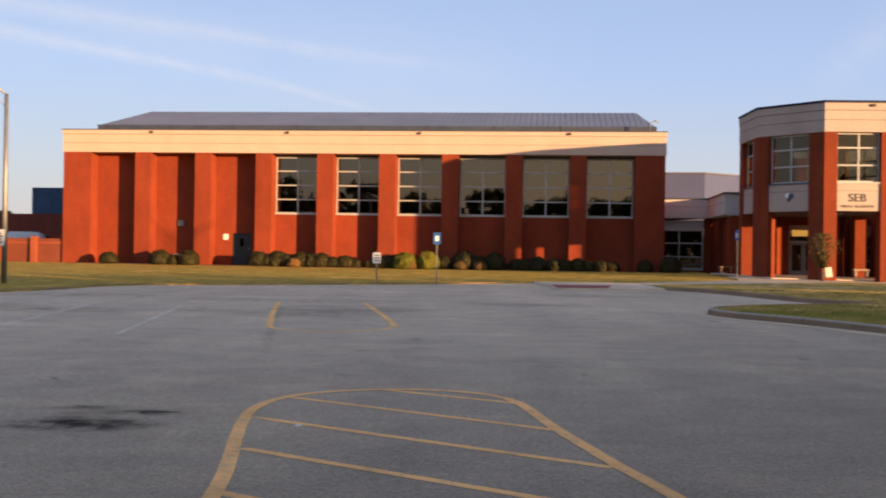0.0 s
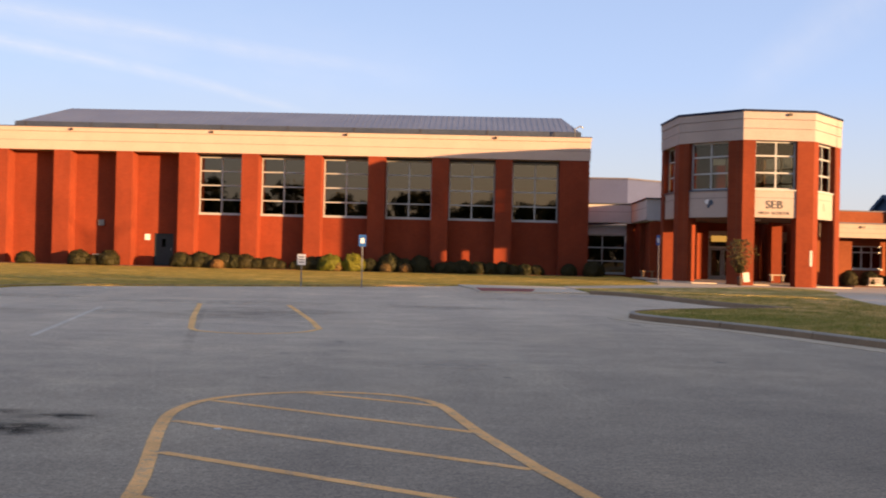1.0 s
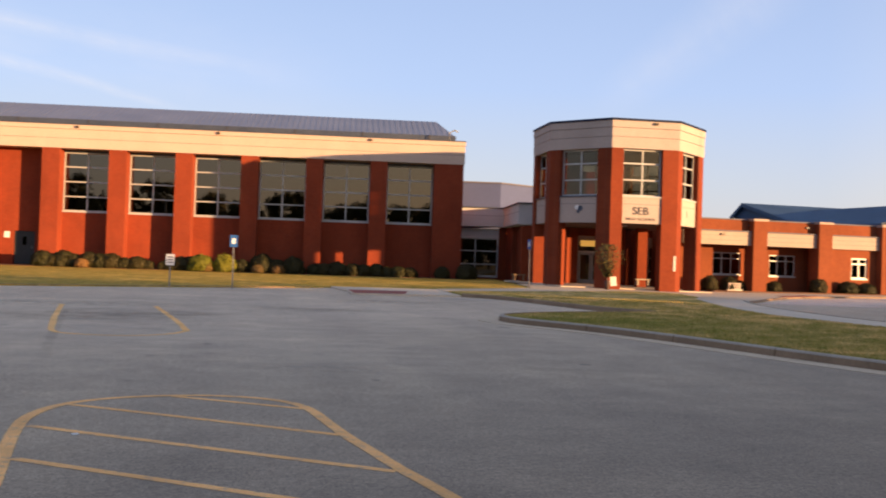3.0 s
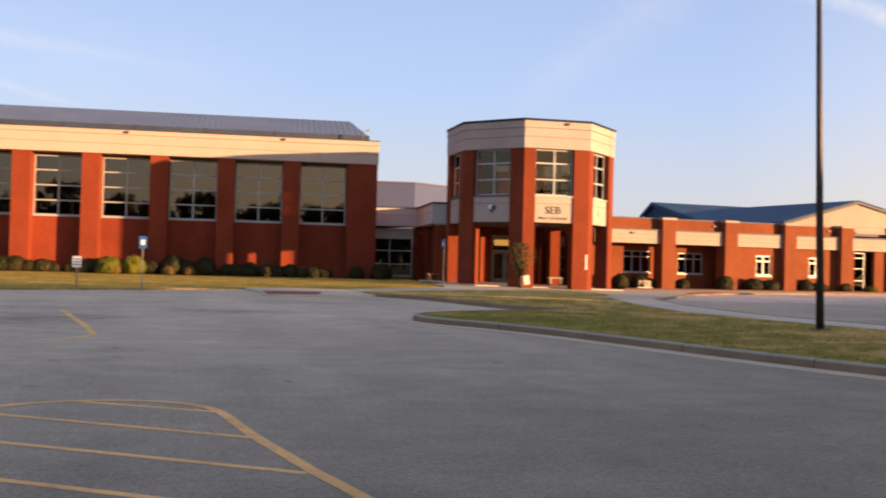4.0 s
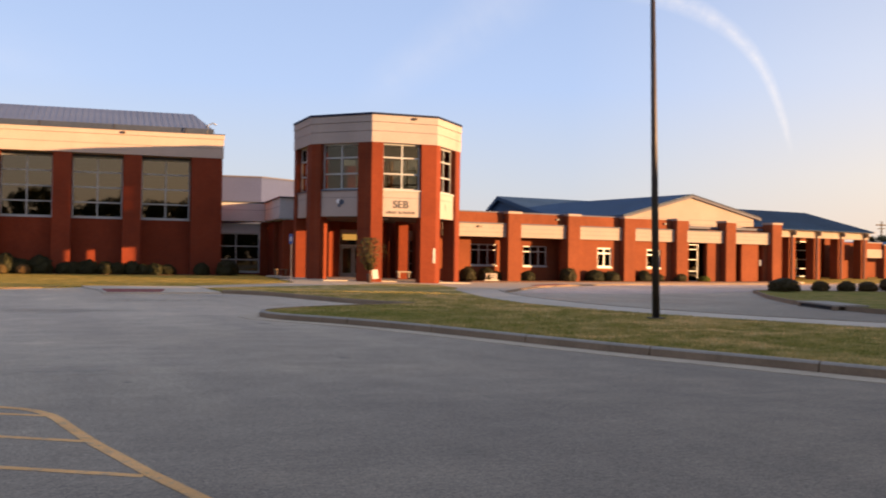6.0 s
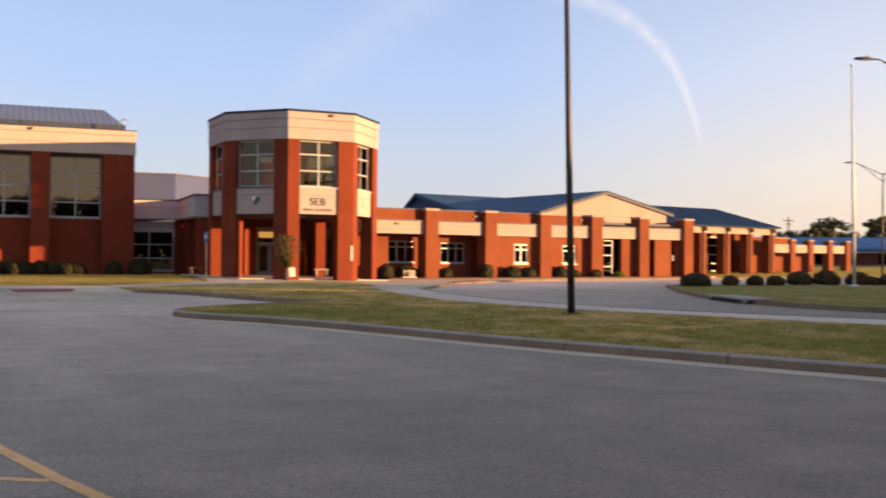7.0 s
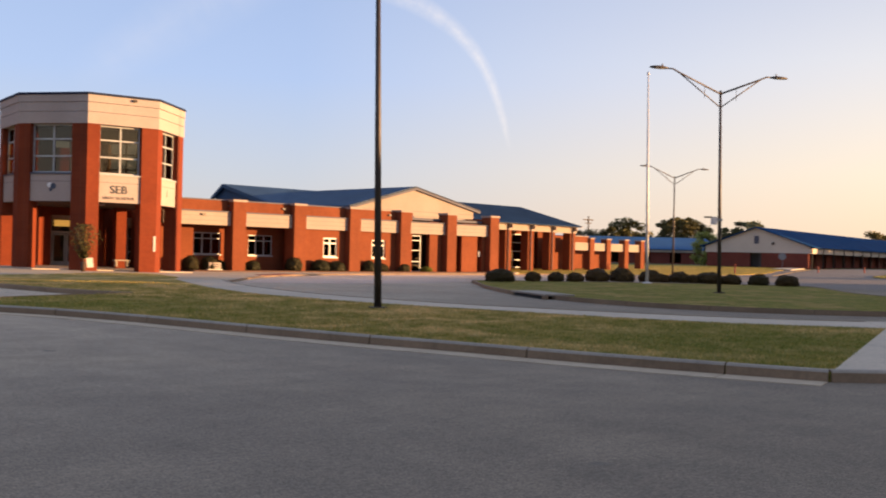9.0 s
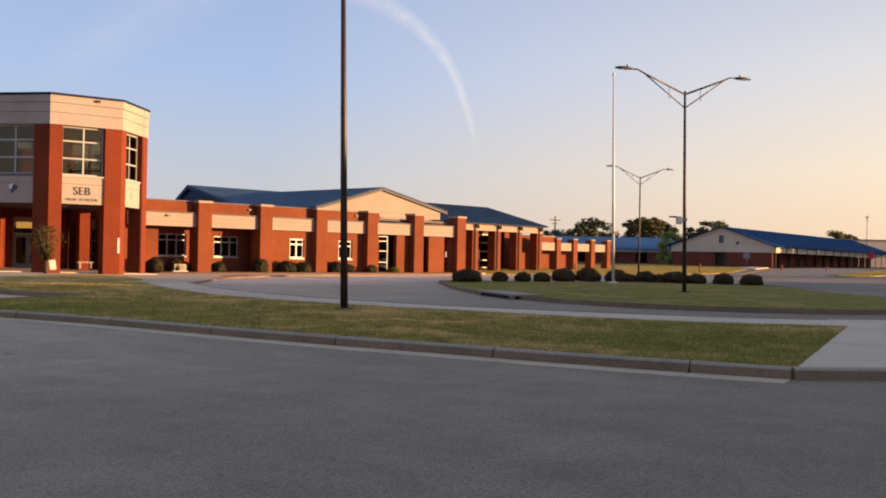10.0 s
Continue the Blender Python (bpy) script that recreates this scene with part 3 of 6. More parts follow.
lot = [(-90, -90), (90, -90), (120, 0), (140, 60), (128, 76), (104, 72), (96, 66), (88, 64), (80, 66), (66, 70), (52, 68), (40, 64), (30, 58), (22, 51), (12, 52), (4, 53.5), (-8, 47), (-14, 42), (-15, 36), (-24, 30), (-60, 20), (-90, 10)]
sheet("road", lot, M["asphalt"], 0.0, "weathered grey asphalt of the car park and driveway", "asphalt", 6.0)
far_lot = [(61, 37), (66, 31), (90, 40), (132, 64), (126, 74), (104, 70.5), (94, 66), (84, 63), (70, 55), (62, 45)]
sheet("road", far_lot, M["asphalt_pale"], 0.012, "pale worn asphalt of a far car park", "asphalt", 6.0)
wing_drive = [(24.0, 46.4), (30.8, 55.2), (38.4, 61.0), (44.6, 63.5), (52, 65.2), (66, 66.6), (72, 62), (66, 54), (60, 43), (52, 45.5), (41, 49.2), (36, 47.0), (30, 45)]
sheet("road", wing_drive, M["asphalt_drive"], 0.008, "worn asphalt of the drop-off driveway, low sunlight tinted into its colour", "asphalt", 5.0)

lawn_west = [(-70, 22), (-30, 27)] + LOT_EDGE + [(4.5, 52.2), (8.0, 52.0), (10.2, 52.3), (13.8, 55.0), (16.0, 57.3), (16.6, 60.0), (17.0, 64.0), (19.2, 79.8), (15.8, 80.2), (-28.3, 81.2), (-76, 86)]
sheet("lawn", lawn_west, M["lawn_dry"], 0.06, "dry golden lawn in front of the gymnasium", "lawn", 4.0, 0.2)
lawn_mid = [(x + 0.06, y) for x, y in NOSE[1:]] + [(12.84, 7.72)] + GRASS_FAR + [(21.6, 48.2), (22.85, 50.5), (23.8, 55.1), (23.0, 56.4), (20.4, 55.3), (18.1, 53.4), (16.1, 52.1), (14.0, 51.0), (11.05, 49.5), (9.55, 48.6), (9.5, 46.4)] + [(x + 0.08, y + 0.05) for x, y in KERB_2]
sheet("lawn", lawn_mid, M["lawn"], 0.13, "patchy green and tan lawn on the kerbed traffic island", "lawn", 3.0, 0.2)
sheet("lawn", ISLAND[:-1][::-1], M["lawn_green"], 0.13, "mown green lawn on the lamp island", "lawn", 4.0, 0.2)
lawn_far = [(62, 69.2), (72, 66.6), (84, 63.6), (96, 67), (104, 71.4), (120, 79), (112, 92), (90, 96), (66, 84)]
sheet("lawn", lawn_far, M["lawn_dry"], 0.03, "dry golden lawn beside the covered walkway", "lawn", 5.0, 0.2)

# pavements
walk_drive = GRASS_FAR + WALK_FAR[::-1]
sheet("pavement", walk_drive[::-1], M["concrete"], 0.145, "pale concrete pavement along the driveway", "pavement", 3.0, 0.2)
crossing = [(12.86, 7.70), (22.6, 12.45), (24.6, 14.2), (26.4, 13.0), (34.0, 9.0), (30.0, -1.5), (20.1, 2.8), (16.1, 5.55), (13.85, 7.03)]
sheet("pavement", crossing[::-1], M["concrete"], 0.15, "pale concrete crossing slab at the end of the island", "pavement", 3.0, 0.2)
entry = [(20.9, 46.3), (23.2, 46.0), (24.95, 48.45), (27.5, 52.1), (30.3, 55.65), (33.65, 58.8), (38.1, 61.65), (44.4, 64.15), (51.9, 65.85), (59.9, 66.85), (63, 69.4), (62, 76), (33, 72), (30, 64.4), (17.0, 64.4), (16.6, 60.0), (16.0, 57.3), (13.8, 55.0), (10.2, 52.3), (9.6, 51.9), (9.55, 48.6), (11.05, 49.5), (14.0, 51.0), (16.1, 52.1), (18.1, 53.4), (20.4, 55.3), (23.0, 56.4), (23.8, 55.1), (22.85, 50.5), (21.6, 48.2)]
sheet("pavement", entry, M["concrete_warm"], 0.098, "pale concrete pavement before the entrance and wing", "pavement", 3.0, 0.2)
ramp_poly = [(4.6, 44.2), (5.6, 44.1), (7.4, 44.4), (9.4, 44.8), (9.5, 46.4), (9.55, 48.6), (9.6, 51.8), (4.4, 52.2), (4.5, 50.2), (4.8, 48.0)]
sheet("pavement", ramp_poly, M["concrete"], 0.075, "pale concrete kerb ramp at the car park edge", "pavement", 2.0, 0.2)
pad = [(4.75, 44.3), (6.9, 44.6), (7.6, 48.2), (4.9, 48.5)]
sheet("pavement", pad, M["red_pad"], 0.085, "dull red warning pad on the kerb ramp", "pavement", 2.0, 0.05)
pad2 = [(30.35, 55.75), (32.0, 57.4), (35.0, 59.75), (34.5, 61.0), (31.2, 58.2)]
sheet("pavement", pad2, M["red_pad"], 0.108, "dull red warning pad by the driveway", "pavement", 2.0, 0.05)
porch = [(18.6, 60.6), (28.2, 60.4), (28.6, 72.6), (18.2, 72.6)]
sheet("pavement", porch, M["concrete"], 0.15, "concrete porch floor under the tower", "pavement", 3.0, 0.1)
bed = [(x * BACK_K, y * BACK_K) for x, y in ((-25.6, 72.1), (14.6, 67.9), (15.2, 69.6), (-25.4, 73.8))]
sheet("ground", bed, M["mulch"], 0.09, "dark mulch planting bed along the gymnasium wall", "planting bed", 4.0, 0.1)
bed2 = [(30.5, 65.05), (59.3, 68.45), (59.1, 70.0), (30.3, 66.6)]
sheet("ground", bed2, M["mulch"], 0.17, "dark mulch planting bed under the wing windows", "planting bed", 4.0, 0.1)

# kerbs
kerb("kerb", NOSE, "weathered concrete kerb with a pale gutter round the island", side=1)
kerb("kerb", KERB_2, "weathered concrete kerb along the middle lawn", 0.0, side=1, lit_top=False)
kerb("kerb", LOT_EDGE, "low dark concrete kerb along the gymnasium lawn", 0.0, high=0.07, side=1, lit_top=False)
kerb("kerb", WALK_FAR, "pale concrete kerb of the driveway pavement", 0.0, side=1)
kerb("kerb", WING_KERB, "low concrete kerb of the drop-off driveway", 0.0, high=0.09, side=1, lit_top=False)
kerb("kerb", ISLAND, "dark concrete kerb round the lamp island", 0.0, side=-1, lit_top=False)
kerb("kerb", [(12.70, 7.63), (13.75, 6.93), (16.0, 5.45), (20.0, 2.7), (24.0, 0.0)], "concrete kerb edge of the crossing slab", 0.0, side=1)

# painted markings
mark = thing("road_marking", "worn yellow hatched parking island painted on asphalt", "road marking", Matrix.Identity(4))
OUT = [(-1.30, 5.6), (-1.36, 6.2), (-1.43, 7.0), (-1.52, 7.7), (-1.62, 8.4), (-1.72, 9.2), (-1.77, 9.9), (-1.70, 10.5), (-1.50, 10.98), (-1.12, 11.34), (-0.62, 11.54), (-0.13, 11.55), (0.33, 11.36), (0.62, 11.04), (0.78, 10.6),
       (0.88, 9.9), (1.0, 9.0), (1.12, 8.35), (1.25, 7.6), (1.38, 7.0), (1.50, 6.4), (1.66, 5.6)]
part("outline", ribbon(OUT, 0.115, 0.0035, 0.1, 0.04), M["yellow"], mark)
for a, b in (((-0.60, 11.5), (0.74, 10.62)), ((-1.52, 10.82), (0.95, 9.06)), ((-1.66, 9.5), (1.22, 7.48)), ((-1.50, 8.02), (1.45, 5.92)), ((-1.36, 6.56), (-0.2, 5.7))):
    part("stripe", ribbon([a, ((a[0] + b[0]) / 2, (a[1] + b[1]) / 2), b], 0.10, 0.0025, 0.1, 0.05), M["yellow"], mark)
mark = thing("road_marking", "faded yellow hatched parking island painted on asphalt", "road marking", Matrix.Identity(4))
part("outline", ribbon([(-4.75, 30.6), (-4.55, 29.2), (-4.0, 25.0), (-3.4, 20.9)], 0.135, 0.0035, 0.3, 0.1), M["yellow_faint"], mark)
part("outline", ribbon([(-3.4, 20.9), (-3.15, 20.2), (-2.5, 19.75), (-1.8, 19.75), (-1.2, 20.3), (-0.93, 21.2)], 0.12, 0.0035, 0.15, 0.1), M["yellow_faint"], mark)
part("outline", ribbon([(-0.93, 21.2), (-1.3, 24.2), (-1.8, 27.6), (-2.25, 30.6)], 0.135, 0.0035, 0.3, 0.1), M["yellow_faint"], mark)
for k in range(4):
    part("stripe", ribbon([(-3.5 - 0.36 * k, 22.2 + 2.2 * k), (-2.4 - 0.33 * k, 21.9 + 2.2 * k), (-1.2 - 0.3 * k, 21.4 + 2.2 * k)], 0.09, 0.0025, 0.3, 0.2), M["yellow_ghost"], mark)
for n, (a, b) in enumerate((((-5.64, 18.4), (-6.85, 28.0)), ((-8.35, 20.1), (-9.3, 28.2)), ((-10.9, 21.8), (-11.9, 29.4)))):
    single("parking_line", ribbon([a, ((a[0] + b[0]) / 2, (a[1] + b[1]) / 2), b], 0.10, 0.003, 0.3, 0.15), M["white_paint"], "worn white parking bay line on asphalt", "road marking", group="parking bay lines")
for x, y in ((-9.8, 40.6), (-6.9, 42.4), (-4.4, 44.2)):
    single("parking_line", ribbon([(x, y), (x - 0.2, y + 0.9), (x - 0.4, y + 1.8)], 0.10, 0.003, 0.3, 0.15), M["white_paint"], "worn white parking bay line on asphalt", "road marking", group="parking bay lines")
single("parking_symbol", ribbon([(8.0, 42.2), (9.0, 42.0), (10.0, 41.5)], 0.5, 0.003, 0.3, 0.4), M["blue_paint"], "faded blue and white bay symbol on asphalt", "road marking")


def blot(cx, cy, rx, ry, seed, material, label, n=72):
    rnd = random.Random(seed)
    bm = bmesh.new()
    ph = [rnd.uniform(0, 6.28) for _ in range(6)]
    vs = []
    for k in range(n):
        t = 2 * math.pi * k / n
        q = 1 + sum(0.16 / (i + 1) ** 0.5 * math.sin((i + 2) * t + ph[i]) for i in range(6)) + rnd.uniform(-0.13, 0.13)
        x, y = cx + rx * q * math.cos(t), cy + ry * q * math.sin(t)
        vs.append(bm.verts.new((x, y, land(x, y) + 0.002)))
    bm.faces.new(vs)
    return single("stain", bm, material, label, "stain")


for cx, cy, rx, ry, sd in ((1.78, 13.2, 0.05, 0.06, 7), (-0.45, 18.2, 0.06, 0.09, 8), (5.3, 15.6, 0.09, 0.08, 9), (-4.4, 12.1, 0.05, 0.06, 10), (6.2, 24.3, 0.16, 0.12, 11)):
    blot(cx, cy, rx, ry, sd, M["tar"], "small dark tar spot on grey asphalt", 18)


def soft_stain(name, colour, strength, scale=5.0):
    """A thin film on the asphalt that thins out to its edges."""
    m, nt, b = nodes(name, 0.92, spec=0.1)
    tc = nt.nodes.new("ShaderNodeTexCoord")
    off = nt.nodes.new("ShaderNodeVectorMath")
    off.operation = "SUBTRACT"
    off.inputs[1].default_value = (0.5, 0.5, 0.5)
    nt.links.new(tc.outputs["Generated"], off.inputs[0])
    flat = nt.nodes.new("ShaderNodeVectorMath")
    flat.operation = "MULTIPLY"
    flat.inputs[1].default_value = (1, 1, 0)
    nt.links.new(off.outputs["Vector"], flat.inputs[0])
    far = nt.nodes.new("ShaderNodeVectorMath")
    far.operation = "LENGTH"
    nt.links.new(flat.outputs["Vector"], far.inputs[0])
    fall = ramp(nt, far.outputs["Value"], [(0.10, (1, 1, 1)), (0.48, (0, 0, 0))])
    grain = ramp(nt, noise_tex(nt, coords(nt), scale, 6, 0.7), [(0.36, (0, 0, 0)), (0.66, (1, 1, 1))])
    cover = mix(nt, fall, grain, 1.0, "MULTIPLY")
    cover = mix(nt, cover, (strength, strength, strength), 1.0, "MULTIPLY")
    b.inputs["Base Color"].default_value = (*colour, 1)
    nt.links.new(cover, b.inputs["Alpha"])
    return m


M["oil"] = soft_stain("oil_stain", (0.045, 0.040, 0.036), 1.0, 2.6)
M["smear_dark"] = soft_stain("dark_tyre_smear", (0.12, 0.098, 0.078), 0.34, 1.6)
M["seam"] = soft_stain("faint_paving_seam", (0.13, 0.11, 0.09), 0.26, 3.0)
M["smear_pale"] = soft_stain("pale_dust_smear", (0.55, 0.47, 0.38), 0.55, 2.6)


def film(cx, cy, rx, ry, turn, material, label):
    bm = bmesh.new()
    c, s_ = math.cos(radians(turn)), math.sin(radians(turn))
    rows = [[bm.verts.new((cx + c * u * rx - s_ * v * ry, cy + s_ * u * rx + c * v * ry, land(cx + c * u * rx - s_ * v * ry, cy + s_ * u * rx + c * v * ry) + 0.0015)) for u in (-1, -0.5, 0, 0.5, 1)] for v in (-1, -0.5, 0, 0.5, 1)]
    for r0, r1 in zip(rows, rows[1:]):
        for k in range(4):
            bm.faces.new((r0[k], r0[k + 1], r1[k + 1], r1[k]))
    return single("stain", bm, material, label, "stain")


for cx, cy, rx, ry, turn in ((-3.2, 26.2, 2.6, 3.2, 8), (-1.2, 27.0, 1.6, 1.8, 0), (-9.5, 25.5, 3.0, 1.6, 5), (-12.5, 27.5, 3.5, 1.8, 0), (-3.1, 9.5, 0.7, 0.5, 0), (2.4, 31.0, 3.0, 1.4, 5)):
    film(cx, cy, rx, ry, turn, M["smear_dark"], "faint dark tyre smear on worn asphalt")
for cx, cy, rx, ry, turn in ((-6.1, 26.4, 0.75, 1.5, 0), (-5.0, 31.5, 4.5, 1.6, 4), (-11.0, 33.5, 4.0, 1.8, 4), (-2.0, 6.55, 0.22, 0.08, 10), (-2.35, 6.4, 0.16, 0.06, 20), (-0.9, 7.7, 0.2, 0.1, 0), (1.2, 14.6, 1.2, 0.8, 0), (5.6, 38.0, 2.5, 2.0, 0)):
    film(cx, cy, rx, ry, turn, M["smear_pale"], "pale dusty scuff on worn asphalt")
for cx, cy, rx, ry, turn in ((-3.05, 9.05, 0.80, 0.50, 0), (-2.85, 9.0, 0.5, 0.34, 8), (-3.35, 9.0, 0.5, 0.3, 0), (-2.66, 9.7, 0.5, 0.24, 0), (-3.3, 9.95, 0.45, 0.2, 0)):
    film(cx, cy, rx, ry, turn, M["oil"], "dark soaked-in oil stain on grey asphalt")
# seam between two paving lanes
single("paving_seam", ribbon([(-4.9, 33.0), (-3.9, 25.4), (-3.14, 19.5), (-2.53, 15.0), (-2.15, 12.1), (-1.84, 10.2)], 0.16, 0.0018, 0.2, 0.5), M["seam"], "faint dark seam between two asphalt lanes", "paving seam")
single("litter", boxed(-0.03, 0.03, -0.02, 0.02, 0.0, 0.012, bevel=0.003), M["sign_white"], "small scrap of white litter on asphalt", "litter", pose(-1.22, 9.05, 0.0, 0, 0, 20))

# ---- buildings ----
def window(parent, x0, x1, y, z0, z1, xs, zs, glass, bar=0.07, deep=0.10, label="", name="window", sill=0.0, metal="frame", shade=False):
    """A framed window in a wall that looks along -y: one frame with bars at xs and zs, and one pane a field."""
    h = bar / 2
    ex = [x0, x0 + bar] + [c for x in xs for c in (x - h, x + h)] + [x1 - bar, x1]
    ez = [z0, z0 + bar] + [c for z in zs for c in (z - h, z + h)] + [z1 - bar, z1]
    bm = bmesh.new()
    front = [[bm.verts.new((x, y, z)) for z in ez] for x in ex]
    back = [[bm.verts.new((x, y + deep, z)) for z in ez] for x in ex]
    nx, nz = len(ex) - 1, len(ez) - 1

    def solid(i, k):
        return 0 <= i < nx and 0 <= k < nz and (i % 2 == 0 or k % 2 == 0)

    for i in range(nx):
        for k in range(nz):
            if not solid(i, k):
                continue
            bm.faces.new((front[i][k], front[i + 1][k], front[i + 1][k + 1], front[i][k + 1]))
            bm.faces.new((back[i][k], back[i][k + 1], back[i + 1][k + 1], back[i + 1][k]))
            for di, dk, a, b in ((-1, 0, (0, 0), (0, 1)), (1, 0, (1, 0), (1, 1)), (0, -1, (0, 0), (1, 0)), (0, 1, (0, 1), (1, 1))):
                if not solid(i + di, k + dk):
                    bm.faces.new((front[i + a[0]][k + a[1]], front[i + b[0]][k + b[1]], back[i + b[0]][k + b[1]], back[i + a[0]][k + a[1]]))
    w = part(name, bm, M[metal], parent, label)
    if sill:
        part("sill", boxed(x0 - 0.03, x1 + 0.03, y - sill, y - 0.003, z0 - 0.07, z0 + 0.02, bevel=0.01), M[metal], w)
    for i in range(1, nx, 2):
        for k in range(1, nz, 2):
            g = bmesh.new()
            box(g, ex[i], ex[i + 1], y + deep * 0.45, y + deep * 0.45 + 0.012, ez[k], ez[k + 1])
            part("pane", g, glass, w).visible_shadow = shade
    return w


def seams(bm, a, b, c, d, pitch, rib=0.03, tall=0.018):
    """Upstanding seams on a roof slope a-b (eave) to d-c (ridge)."""
    a, b, c, d = (Vector(p) for p in (a, b, c, d))
    n = max(1, round((b - a).length / pitch))
    nrm = (b - a).cross(d - a).normalized()
    if nrm.z < 0:
        nrm = -nrm
    along = (b - a).normalized() * (rib / 2)
    for i in range(n + 1):
        t = i / n
        p = a + (b - a) * t
        # seams run up the slope, cut by the hip lines
        foot = p
        up = ((d + c) / 2 - (a + b) / 2)
        up = up - (b - a).normalized() * up.dot((b - a).normalized())
        s = 1.0
        q = foot + up
        lo, hi = (d - a).dot((b - a).normalized()), (c - a).dot((b - a).normalized())
        x = (foot - a).dot((b - a).normalized())
        if x < lo and lo > 1e-6:
            s = x / lo
        elif x > hi and (b - a).length - hi > 1e-6:
            s = ((b - a).length - x) / ((b - a).length - hi)
        if s < 0.03:
            continue
        q = foot + up * s
        vs = []
        for w in (0.0, tall):
            for e in (foot - along, foot + along, q + along, q - along):
                vs.append(bm.verts.new(e + nrm * w))
        for f in ((4, 5, 6, 7), (0, 1, 5, 4), (1, 2, 6, 5), (2, 3, 7, 6), (3, 0, 4, 7)):
            bm.faces.new([vs[k] for k in f])


def roof_slab(bm, pts, thick=0.12):
    """A roof surface through the given corners, with thickness."""
    top = [bm.verts.new(p) for p in pts]
    low = [bm.verts.new((p[0], p[1], p[2] - thick)) for p in pts]
    n = len(pts)
    bm.faces.new(top)
    bm.faces.new(low[::-1])
    for i in range(n):
        bm.faces.new((low[i], low[(i + 1) % n], top[(i + 1) % n], top[i]))


def gymnasium():
    g = thing("gymnasium", "long red brick gymnasium with tall windows and cream parapet", "building", set_back(pose(14.4, 69.5, 0.43, 0, 0.12, -5.8)))
    D, CAP, TOP, LEN, BACK = 1.12, 7.56, 9.14, 41.0, 30.0
    lefts = [-LEN] + [-35.88 + 4.24 * k for k in range(9)]
    rights = [-39.02] + [-34.76 + 4.24 * k for k in range(8)] + [0.0]
    for a, b in zip(lefts, rights):
        part("pilaster", boxed(a, b, 0, D + 0.3, -0.6, CAP), M["brick"], g)
    for k in range(9):
        a, b = rights[k], lefts[k + 1]
        low = CAP if k < 3 else 3.50
        if k == 2:
            for dims in ((a, -29.31, D, D + 0.3, -0.6, CAP), (-27.96, b, D, D + 0.3, -0.6, CAP), (-29.31, -27.96, D, D + 0.3, 2.12, CAP)):
                part("wall", boxed(*dims), M["brick"], g)
            d = part("door", boxed(-29.28, -27.99, D + 0.10, D + 0.16, -0.05, 2.10, bevel=0.01), M["door"], g, "dark green steel door")
            part("handle", boxed(-28.16, -28.11, D + 0.04, D + 0.10, 0.95, 1.15, bevel=0.01), M["steel"], d)
            part("vision_panel", boxed(-28.76, -28.51, D + 0.085, D + 0.1, 1.2, 1.75), M["glass"], d)
        else:
            part("wall", boxed(a, b, D, D + 0.3, -0.6, low), M["brick"], g)
        if k >= 3:
            # dark colour paints the shadow band under the parapet, over the window
            part("lintel", boxed(a, b, D, D + 0.3, 7.40, CAP), M["fascia"], g)
            h = (7.40 - 3.52) / 4
            window(g, a + 0.02, b - 0.02, D + 0.02, 3.52, 7.40, [(a + b) / 2], [3.52 + h, 3.52 + 2 * h, 3.52 + 3 * h], M["glass"], 0.085, 0.12, "tall pale-framed window with eight dark panes", sill=0.08)
    for dims in ((-LEN, -LEN + 0.3, D + 0.3, BACK), (-0.3, 0, D + 0.3, BACK), (-LEN + 0.3, -0.3, BACK - 0.3, BACK)):
        part("wall", boxed(*dims, -0.6, CAP), M["brick"], g)
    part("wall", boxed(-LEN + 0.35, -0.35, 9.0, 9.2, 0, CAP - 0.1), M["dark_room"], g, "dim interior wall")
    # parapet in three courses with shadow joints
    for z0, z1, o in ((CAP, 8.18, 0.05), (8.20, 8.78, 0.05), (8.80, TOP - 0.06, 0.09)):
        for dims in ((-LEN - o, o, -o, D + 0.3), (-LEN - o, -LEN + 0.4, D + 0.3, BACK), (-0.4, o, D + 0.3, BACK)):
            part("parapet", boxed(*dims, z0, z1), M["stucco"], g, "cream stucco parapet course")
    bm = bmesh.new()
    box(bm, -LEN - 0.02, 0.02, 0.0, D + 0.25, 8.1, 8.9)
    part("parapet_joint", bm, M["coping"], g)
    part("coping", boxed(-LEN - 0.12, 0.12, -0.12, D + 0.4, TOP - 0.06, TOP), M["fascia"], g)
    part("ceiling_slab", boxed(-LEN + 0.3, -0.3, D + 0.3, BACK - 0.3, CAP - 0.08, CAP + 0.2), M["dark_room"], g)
    # set-back metal roof
    e, r, ye, yr, zb, ze = (-39.6, -0.55), (-37.9, -1.35), 3.0, 8.0, 9.66, 11.40
    bm = bmesh.new()
    box(bm, e[0], e[1], ye, 27.0, 8.4, zb)
    part("roof_curb", bm, M["fascia"], g)
    part("gutter", boxed(e[0] - 0.2, e[1] + 0.2, ye - 0.34, ye - 0.16, zb - 0.20, zb + 0.11, bevel=0.02), M["fascia"], g, "dark metal eaves gutter")
    for k in range(9):
        x = e[0] + 0.6 + 4.6 * k
        part("gutter_strap", boxed(x - 0.05, x + 0.05, ye - 0.37, ye - 0.335, zb - 0.2, zb + 0.12), M["letter"], g)
